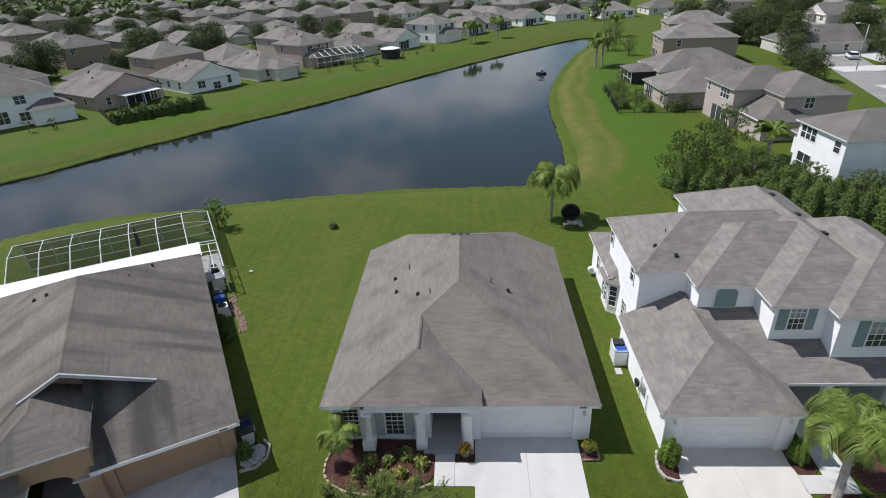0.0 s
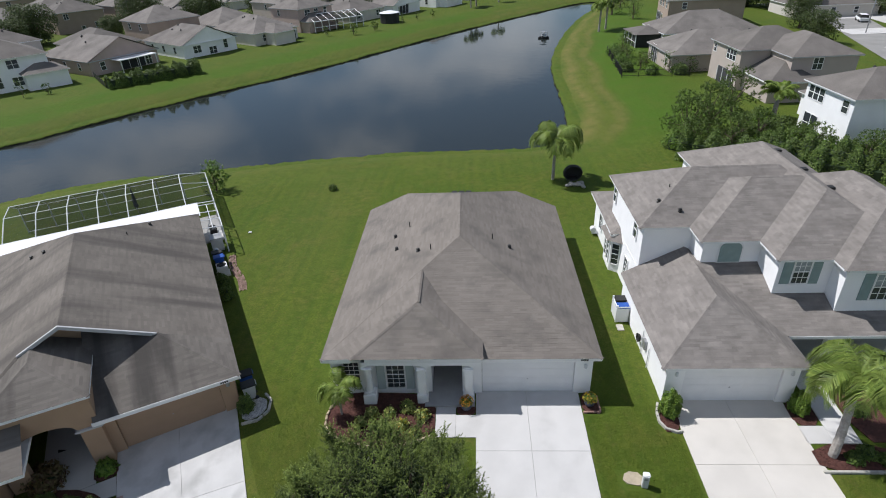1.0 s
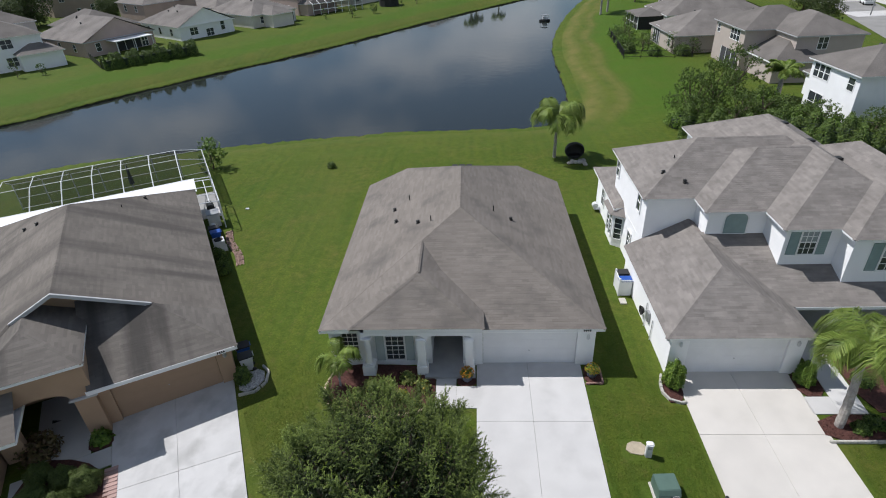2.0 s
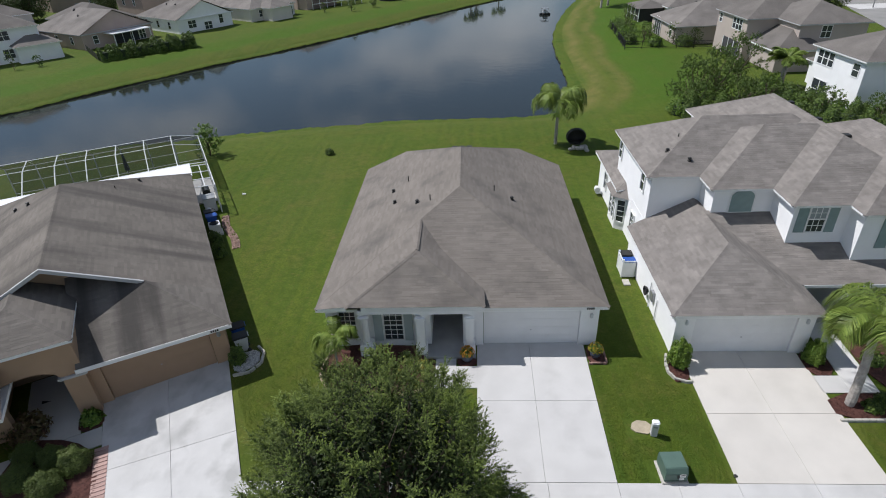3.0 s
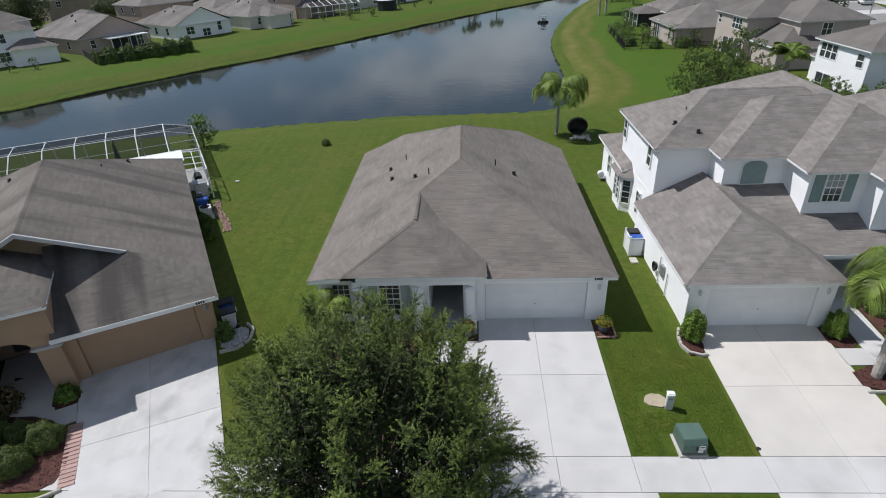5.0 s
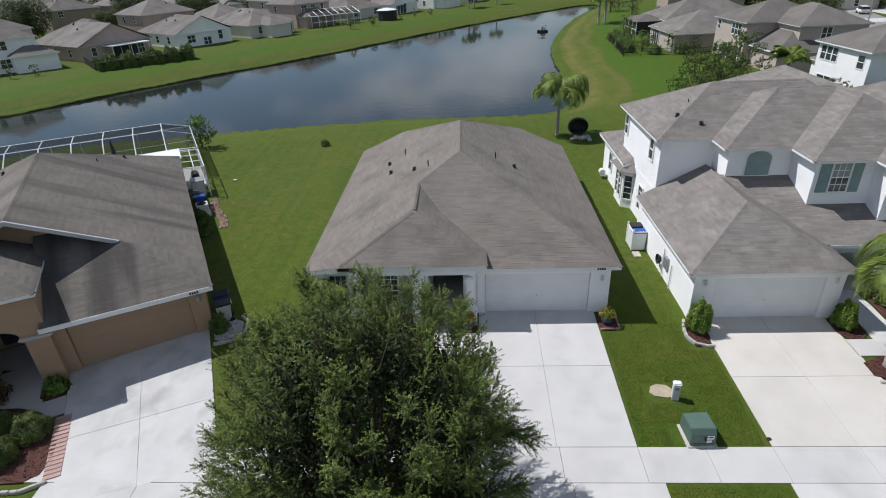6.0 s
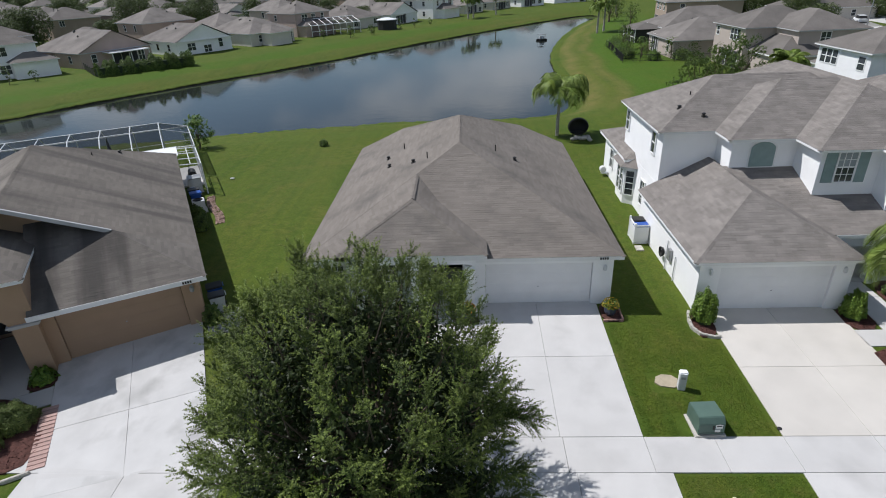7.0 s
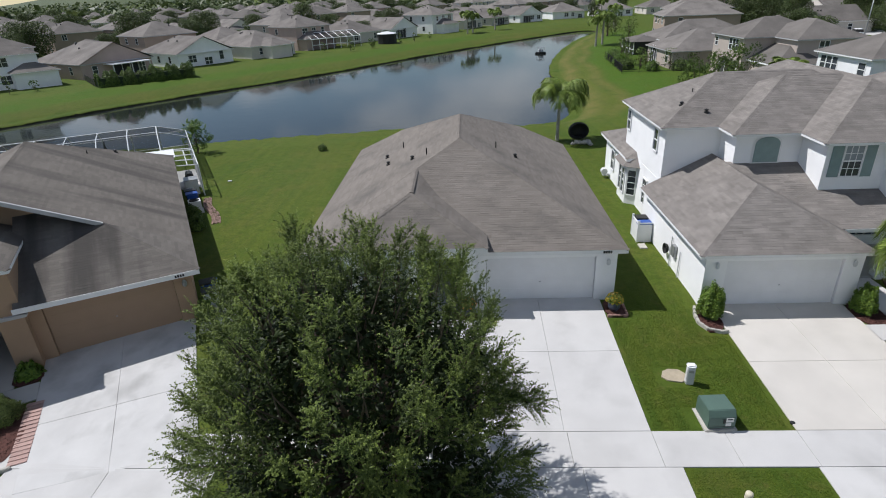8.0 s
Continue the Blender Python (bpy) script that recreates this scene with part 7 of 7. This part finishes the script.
pump = thing("pool_pump", TAN @ pose(0.5, 17.8, 0), "grey pool pump and filter", "pool pump")
part("filter_tank", lathe(bmesh.new(), [(0.25, 0), (0.27, 0.1), (0.27, 0.7), (0.18, 0.85), (0.05, 0.9)], 14), plastic_grey, pump, smooth=True)
part("motor", tube(bmesh.new(), (0.4, -0.3, 0.2), (0.4, 0.3, 0.2), 0.12), metal_black, pump)
cab = thing("patio_cabinet", TAN @ pose(0.75, 19.4, 0), "pale storage cabinet under the side cover", "cabinet")
part("body", boxed(-0.45, 0.45, -0.5, 0.5, 0, 1.1, 0.03), plastic_grey, cab)
part("lid", boxed(-0.48, 0.48, -0.53, 0.53, 1.1, 1.16, 0.02), metal_grey, cab)
cab2 = thing("grill", TAN @ pose(0.75, 21.2, 0), "dark barbecue grill under the side cover", "grill")
part("body", boxed(-0.3, 0.3, -0.5, 0.5, 0.1, 0.85, 0.03), metal_black, cab2)
part("hood", tube(bmesh.new(), (0, -0.5, 0.9), (0, 0.5, 0.9), 0.28, n=14), metal_black, cab2)
shrub(TAN @ pose(0.3, 13.2, -0.02), "dark green shrub beside the tan wall", 0.6, 1.0, 90, 0.09, 1500, leaf_hedge)
shrub(TAN @ pose(0.35, 11.6, -0.02), "dark green shrub beside the tan wall", 0.6, 0.9, 91, 0.09, 900, leaf_hedge)
pth = thing("brick_path", TAN, "short path of weathered red bricks in the lawn", "path", kind="structure")
bk = part("brick", boxed(-0.1, 0.1, -0.05, 0.05, -0.06, 0.03, 0.01), paver_old, pth)
r = random.Random(2)
first = True
for i in range(5):
    for j in range(52):
        x = 1.3 + 0.115 * i + 0.12 * math.sin(j * 0.13)
        y = 12.1 + 0.215 * j * 0.5
        m = pose(x, y, r.uniform(-0.015, 0.015), r.uniform(-3, 3), r.uniform(-3, 3), 90 + r.uniform(-14, 14))
        if (i + j) % 2 or r.random() < 0.12:
            continue
        if first:
            bk.matrix_basis = m
            first = False
        else:
            piece("brick", bk.data, pth, m)
loc = lambda x, y: tuple((TAN @ Vector((x, y, 0))).xy)
o = [loc(-0.55, -0.75), loc(0.75, -0.6), loc(1.0, 0.5), loc(-0.35, 0.6)]
bed("pebble_bed", o, "rounded bed of pale river pebbles", pebble, 0.03)
chips(1500, o, 12, 0.06, pebble, "pebbles", "loose pale and dark pebbles", 0.03)
edging([loc(-0.6, -0.8), loc(0.2, -0.95), loc(0.85, -0.6), loc(1.15, 0.1), loc(0.95, 0.7)], "pale concrete edging round the pebble bed")
sx, sy = loc(-0.15, 0.05)
shrub(pose(sx, sy, yard(sx, sy)), "dark green shrub in the pebble bed", 0.45, 0.95, 92, 0.08, 900, leaf_hedge)
# tan front garden
o = [(-19.5, 15.8), (-17.4, 15.9), (-15.6, 15.0), (-14.75, 12.9), (-15.6, 12.2), (-19.5, 12.6)]
bed("flower_bed", o, "dark red mulch bed before the tan house")
chips(1600, o, 14)
for i, (x, y, rr) in enumerate([(-16.45, 14.55, 0.72), (-17.6, 14.75, 0.62), (-16.95, 13.35, 0.76), (-18.3, 13.7, 0.7), (-18.8, 14.9, 0.6)]):
    shrub(pose(x, y, yard(x, y)), "clipped round green bush in red mulch", rr, rr * 1.25, 100 + i, 0.038, 6500, leaf_bush, name="round_bush", category="bush", group="clipped round bushes")
shrub(pose(-19.6, 16.2, yard(0, 16.0)), "brownish ornamental grass by the entry", 0.9, 0.8, 110, 0.12, 900, leaf_rust, spiky=0.6)
pv = thing("paver_strip", None, "strip of pinkish pavers along the driveway", "paving", kind="structure")
pb = part("paver", boxed(-0.29, 0.29, -0.105, 0.105, -0.06, 0.03, 0.008), paver_pink, pv)
for i in range(15):
    t = i / 14
    x, y = -15.75 + 1.3 * t, 15.4 - 2.75 * t
    m = pose(x, y, yard(x, y) + 0.01, -4, 0, 25)
    if i == 0:
        pb.matrix_basis = m
    else:
        piece("paver", pb.data, pv, m)
edging([(-14.5, 12.4), (-15.2, 12.0), (-16.5, 11.9), (-19.0, 12.3)], "pale edging blocks at the front of the bed")
tagged(slab("path_panel", [loc(-10.8, -1.0), loc(-6.6, -1.0), loc(-6.6, -2.1), loc(-10.8, -2.1)], None, concrete_shade), "grey concrete path to the tan entry", "path", kind="structure")
tagged(slab("path_panel", [loc(-9.9, 3.8), loc(-7.5, 3.8), loc(-7.5, -0.98), loc(-9.9, -0.98)], None, concrete_shade), "grey concrete entry floor under the arch", "path", kind="structure")
o = [loc(-7.6, -0.95), loc(-6.5, -0.95), loc(-6.5, 0.0), loc(-7.6, 0.0)]
bed("flower_bed", o, "small dark bed at the entry pier", mulch)
sx, sy = loc(-7.0, -0.45)
shrub(pose(sx, sy, yard(sx, sy)), "pale green leafy plant at the entry pier", 0.5, 0.6, 93, 0.1, 500, leaf_shrub)

# ---------- back lawn ----------
palm(pose(9.1, 50.75, 0), "feather palm with drooping fronds on the back lawn", 3.7, 2.9, 44, 13, (0.1, 0.0), droop=1.2, r=0.13, leaf_w=0.035)
chair = thing("cocoon_chair", pose(10.85, 50.2, 0), "black round-backed wicker garden chair", "chair")
bm = bmesh.new()
rings = []
for i in range(8):
    a = i / 7 * math.pi * 0.62
    rr = 0.92 * math.sin(a) + 0.02
    rings.append([bm.verts.new((rr * math.cos(k * math.tau / 18), 0.45 - 0.75 * (1 - math.cos(a)), 0.95 + rr * math.sin(k * math.tau / 18) * 0.85)) for k in range(18)])
for a, b in zip(rings, rings[1:]):
    for k in range(18):
        bm.faces.new((a[k], a[(k + 1) % 18], b[(k + 1) % 18], b[k]))
shell = part("shell", bm, rubber_black, chair)
sol = shell.modifiers.new("thickness", "SOLIDIFY")
sol.thickness = 0.04
part("cushion", lathe(bmesh.new(), [(0.1, 0.28), (0.55, 0.3), (0.6, 0.38), (0.5, 0.45), (0.1, 0.46)], 16), metal_black, chair)
for x in (-0.45, 0.45):
    part("leg", tube(bmesh.new(), (x, -0.1, 0), (x * 0.8, 0, 0.34), 0.04), metal_black, chair)
rs = np.random.RandomState(8)
for i in range(11):
    bm = bmesh.new()
    bmesh.ops.create_icosphere(bm, subdivisions=2, radius=rs.uniform(0.16, 0.3))
    for w in bm.verts:
        w.co *= 1 + 0.25 * noise.noise(w.co * 4 + Vector((i * 3, 0, 0)))
        w.co.z *= 0.75
    st = part("garden_rock", bm, rock)
    st.location = (10.95 + rs.uniform(-0.75, 0.75), 48.9 + rs.uniform(-0.5, 0.6), rs.uniform(0.05, 0.16))
    tagged(st, "rough pale grey garden rock on the lawn", "rock", "rock pile on the lawn")
shrub(pose(-12.6, 49.4, 0), "small round green bush alone on the lawn", 0.45, 0.5, 120, 0.07, 600, leaf_hedge)
tree(pose(-24.6, 50.0, -0.1), "bushy green shrub tree by the pool enclosure", 2.9, 1.45, 33, 0.09, 50, leaf_shrub, n_lobes=12, clear=0.1, name="small_tree")
box_ = part("irrigation_cover", boxed(-0.15, 0.15, -0.1, 0.1, -0.03, 0.03, 0.01), plastic_grey)
box_.location = (-18.0, 40.8, 0)
tagged(box_, "small pale irrigation valve cover in the lawn", "valve cover")


# ---------- gardens along the pond ----------
def hedge(m, label, length, w, h, seed, n, leaf, mat):
    rs = np.random.RandomState(seed)
    ob = thing("hedge", m, label, "hedge")
    x = rs.uniform(0, length, n)
    ang = rs.uniform(0, math.pi, n)
    bump_ = 1 + 0.22 * np.sin(x * 2.1 + seed) + 0.15 * np.sin(x * 4.7)
    rad = rs.uniform(0.75, 1.0, n) * bump_
    p = np.stack([x, np.cos(ang) * w / 2 * rad, np.sin(ang) * h * rad * 0.95], 1)
    nr = np.stack([np.zeros(n), np.cos(ang), np.sin(ang)], 1)
    # Added box within the hedge, its near-black colour standing for inner shade.
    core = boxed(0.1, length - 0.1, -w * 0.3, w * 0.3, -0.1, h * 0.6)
    part("core", core, leaf_core_shade, ob)
    v, f = leaf_quads(p, nr, leaf, rs)
    raw("leaves", v.tolist(), f.tolist(), mat, ob)
    return ob


hedge(pose(23.2, 56.6, 0, 0, 0, -32), "tall dark green hedge behind the two-storey house", 19, 3.6, 2.6, 1, 24000, 0.12, leaf_hedge)
hedge(pose(38.5, 47.6, 0, 0, 0, -4), "tall dark green hedge behind the two-storey house", 16, 3.4, 2.8, 2, 20000, 0.12, leaf_hedge)
hedge(pose(30.5, 55.2, 0, 0, 0, -38), "tall dark green hedge beside the white house", 11, 3.0, 3.0, 5, 12000, 0.12, leaf_hedge)
hedge(pose(-61.8, 94.8, 0, 0, 0, 44), "rounded green hedge on the pond bank", 7.5, 3.0, 2.3, 3, 8000, 0.14, leaf_hedge)
hedge(pose(-56.4, 100.2, 0, 0, 0, 44), "rounded dark green hedge on the pond bank", 8.5, 3.2, 2.3, 4, 9000, 0.14, leaf_hedge)
G = "garden trees by the pond"
for i, (x, y, h, rr) in enumerate([(25.6, 61.5, 5.2, 2.5), (28.6, 63.2, 5.8, 2.6), (33.6, 69.5, 6.0, 2.5), (24.6, 57.5, 3.4, 1.9), (33.0, 60.5, 3.4, 2.0), (29.2, 58.2, 3.6, 2.1), (36.6, 56.4, 3.0, 1.9), (39.6, 52.3, 3.3, 2.1), (42.6, 51.6, 3.4, 2.2), (45.8, 51.2, 3.4, 2.2)]):
    tagged(tree(pose(x, y, 0), "bushy green garden tree by a hedge", h, rr, 50 + i, 0.085, 62, leaf_hedge, n_lobes=15, clear=0.08, airy=True), group=G)
for i, (x, y, h, rr) in enumerate([(29.0, 106.0, 4.5, 2.0), (28.5, 101.0, 3.6, 1.6), (29.5, 96.0, 3.2, 1.5), (33.5, 93.5, 3.2, 1.5), (36.5, 93.0, 2.6, 1.6), (31.0, 98.0, 2.4, 1.4), (39.0, 160.0, 6.5, 3.4), (42.0, 150.0, 5.0, 2.4), (44.0, 172.0, 6.0, 2.6)]):
    tagged(tree(pose(x, y, 0), "small green garden tree near the pond", h, rr, 70 + i, 0.14, 100, leaf_hedge, n_lobes=10, clear=0.1, sprays=False), group=G)
for i, (x, y, h) in enumerate([(30.5, 134.5, 5.5), (32.5, 137.0, 6.0), (1.8, 184.0, 5.5), (10.9, 195.5, 5.5), (3.5, 187.0, 4.8), (52.0, 226.0, 6.5), (48.0, 190.0, 5.5)]):
    tagged(palm(pose(x, y, -0.4, 0, 0, 40 * i), "feather palm standing on the pond bank", h, 2.8, 140 + i, 12, (0.2, 0.1), droop=1.2, r=0.2, leaf_w=0.1), group="palms round the pond")
palm(pose(37.6, 67.0, 0), "fan palm with spreading fronds beside the white house", 3.3, 2.1, 46, 16, (0.2, 0.1), droop=0.7, r=0.25, shaft=False, leaf_w=0.12)
for i, (x, y, rr) in enumerate([(27.9, 108.0, 1.5), (27.6, 104.2, 1.3), (27.2, 99.5, 1.4), (27.0, 95.0, 1.2), (30.3, 92.3, 1.1), (34.6, 91.8, 1.3), (23.6, 58.6, 1.6), (36.6, 63.2, 1.3), (37.2, 57.6, 1.2), (37.2, 60.2, 1.3), (37.6, 55.2, 1.5), (38.9, 53.6, 1.6), (35.6, 58.4, 1.3), (34.4, 62.0, 1.2), (36.0, 66.0, 1.3), (41.2, 53.2, 1.7), (32.4, 57.6, 1.4), (31.2, 60.6, 1.3)]):
    shrub(pose(x, y, -0.02, 0, 0, 50 * i), "leafy green garden shrub by a fence or wall", rr, rr * 1.2, 180 + i, 0.13, 1500, leaf_hedge if i % 2 else leaf_shrub, spiky=0.35, group="garden shrubs on the east bank")
fence = thing("fence", None, "low black metal garden fence by the pond", "fence")
line = [(27.1, 110.2), (25.3, 91.0), (38.0, 89.6)]
picket = None
for a, b in zip(line, line[1:]):
    a, b = Vector((*a, 0)), Vector((*b, 0))
    n = round((b - a).length / 2.4)
    for i in range(n):
        p, q = a.lerp(b, i / n), a.lerp(b, (i + 1) / n)
        part("post", tube(bmesh.new(), p + Vector((0, 0, -0.1)), p + Vector((0, 0, 1.25)), 0.05, n=6), metal_black, fence)
        for z in (0.2, 1.1):
            part("rail", tube(bmesh.new(), p + Vector((0, 0, z)), q + Vector((0, 0, z)), 0.025, n=4), metal_black, fence)
        for k in range(1, 16):
            c = p.lerp(q, k / 16)
            if picket is None:
                picket = part("picket", tube(bmesh.new(), (0, 0, 0.1), (0, 0, 1.2), 0.014, n=4), metal_black, fence)
                picket.matrix_basis = Matrix.Translation(c)
            else:
                piece("picket", picket.data, fence, Matrix.Translation(c))
fence2 = thing("fence", None, "low black metal fence beside the pinkish house", "fence")
a, b = Vector((-69.3, 103.5, 0)), Vector((-62.3, 95.2, 0))
for i in range(5):
    p, q = a.lerp(b, i / 5), a.lerp(b, (i + 1) / 5)
    part("post", tube(bmesh.new(), p, p + Vector((0, 0, 1.25)), 0.05, n=6), metal_black, fence2)
    part("panel", boxed(0, (q - p).length, -0.02, 0.02, 0.1, 1.15), metal_black, fence2).matrix_basis = pose(p.x, p.y, 0, 0, 0, math.degrees(math.atan2(q.y - p.y, q.x - p.x)))

boat = thing("pond_boat", pose(18.6, 138.2, WATER, 0, 0, 30), "small dark pedal boat with pale seats on the pond", "boat")
bm = bmesh.new()
box(bm, -1.1, 1.1, -0.75, -0.2, -0.15, 0.4, 0.12)
box(bm, -1.1, 1.1, 0.2, 0.75, -0.15, 0.4, 0.12)
box(bm, -0.8, 0.8, -0.2, 0.2, 0.1, 0.38)
part("hull", bm, metal_black, boat)
for y in (-0.45, 0.45):
    part("seat", boxed(-0.2, 0.35, y - 0.25, y + 0.25, 0.4, 0.95, 0.05), plastic_grey, boat)
part("canopy", boxed(-0.7, 0.7, -0.7, 0.7, 1.35, 1.42, 0.02), metal_grey, boat)
for x in (-0.6, 0.6):
    for y in (-0.6, 0.6):
        part("pole", tube(bmesh.new(), (x, y, 0.35), (x, y, 1.36), 0.025, n=6), metal_grey, boat)

# pool enclosure and dark gazebo across the pond
c2 = thing("pool_enclosure", pose(-37.5, 147.0, 0, 0, 0, 40), "white framed pool enclosure across the pond", "pool enclosure")
for x in range(0, 15, 2):
    bar(c2, (x, 0, -0.2), (x, 0, 2.6), 0.09, "post")
    bar(c2, (x, 0, 2.6), (x, 4, 3.9), 0.08)
    bar(c2, (x, 4, 3.9), (x, 8, 2.6), 0.08)
    if x < 14:
        for q in ([(x, 0, 0), (x + 2, 0, 0), (x + 2, 0, 2.6), (x, 0, 2.6)], [(x, 0, 2.6), (x + 2, 0, 2.6), (x + 2, 4, 3.9), (x, 4, 3.9)]):
            raw("screen_panel", q, [(0, 1, 2, 3)], screen, c2)
for y, z in ((0, 2.6), (4, 3.9), (0, 1.2)):
    bar(c2, (0, y, z), (14, y, z), 0.08)
bar(c2, (0, 8, -0.2), (0, 8, 2.6), 0.09, "post")
bar(c2, (0, 0, 2.6), (0, 8, 2.6), 0.08)
gz = thing("gazebo", pose(-20.3, 160.5, 0), "dark screened gazebo with a white top", "gazebo")
part("screen_wall", lathe(bmesh.new(), [(2.6, -0.2), (2.6, 2.4)], 10), rubber_black, gz)
part("top", lathe(bmesh.new(), [(2.8, 2.4), (2.8, 2.5), (1.0, 2.9), (0.1, 3.0)], 10), metal_white, gz)
for i, (x, y) in enumerate([(-27.0, 142.0), (-22.5, 147.0), (-71.0, 92.5), (-74.0, 90.5), (-13.0, 162.0), (-9.0, 168.0), (-16.5, 157.0), (-33.5, 141.5), (-41.0, 136.5)]):
    tagged(tree(pose(x, y, -0.3), "young green tree on the pond bank", 3.2 - (i % 3) * 0.5, 1.3 if i < 2 else 0.8, 160 + i, 0.22, 60, leaf_hedge, n_lobes=8, clear=0.25, sprays=False, name="young_tree"), group="young trees on the bank")

# far street
st = raw("far_street", [(80, 40, 0.03), (88, 40, 0.03), (112, 250, 0.03), (104, 250, 0.03)], [(0, 1, 2, 3)], concrete_shade)
tagged(st, "pale sunlit street beyond the houses", "road", kind="structure")
for i in range(9):
    y = 62 + i * 19
    x = 80 + (y - 40) * 0.114
    dv = raw("far_drive", [(x - 12, y, 0.035), (x, y, 0.035), (x, y + 6, 0.035), (x - 12, y + 6, 0.035)], [(0, 1, 2, 3)], concrete)
    tagged(dv, "pale concrete drive by the far street", "driveway", kind="structure")


# ---------- grass tufts on the near lawns ----------
def tufts():
    rs = np.random.RandomState(17)
    n = 430000
    x, y = rs.uniform(-13, 22, n), rs.uniform(8.4, 25, n)
    keep = rs.uniform(0, 1, n) < np.clip((24.5 - y) / 7, 0, 1)

    def block(x0, x1, y0, y1):
        return (x > x0) & (x < x1) & (y > y0) & (y < y1)

    bad = block(-7.2, 7.8, 21.3, 40) | block(10.3, 40, 20.9, 45) | block(0.85, 6.8, 8, 22) | block(11.2, 17.6, 8, 21.5) | (block(-60, 60, 12.3, 14.0))
    bad |= block(-7.0, 1.2, 18.0, 22) | block(10.2, 11.5, 19, 21.4) | block(16.8, 22, 16.8, 25) | block(6.6, 7.7, 20.2, 21.8) | block(0.9, 7.3, 8, 12.5) | block(11.2, 18.1, 8, 12.5)
    bad |= block(8.0, 9.5, 13.7, 15.0) | block(7.6, 8.95, 16.0, 17.1)
    lx = (x + 11.08) * math.cos(radians(28.5)) + (y - 20.65) * math.sin(radians(28.5))
    ly = -(x + 11.08) * math.sin(radians(28.5)) + (y - 20.65) * math.cos(radians(28.5))
    bad |= (lx < 1.15) & (ly > -1.1) | (lx < -0.6) & (ly > -12) | (x < -8.2) & (y < 12.6)
    k = keep & ~bad
    x, y = x[k], y[k]
    z = np.where(y < 24, front_level(y), 0.0) - 0.03
    m = len(x)
    h = rs.uniform(0.02, 0.04, m)
    a = rs.uniform(0, math.tau, m)
    w = rs.uniform(0.006, 0.016, m)
    dx, dy = np.cos(a) * w, np.sin(a) * w
    lx2, ly2 = rs.normal(0, 0.03, m), rs.normal(0, 0.03, m)
    v = np.stack([np.stack([x - dx, y - dy, z], 1), np.stack([x + dx, y + dy, z], 1), np.stack([x + lx2, y + ly2, z + h], 1)], 1).reshape(-1, 3)
    f = np.arange(m * 3).reshape(m, 3)
    ob = raw("grass", v.tolist(), f.tolist(), grass_blade, kind="stuff")
    tagged(ob, "short green grass tufts on the front lawns", "grass")


tufts()
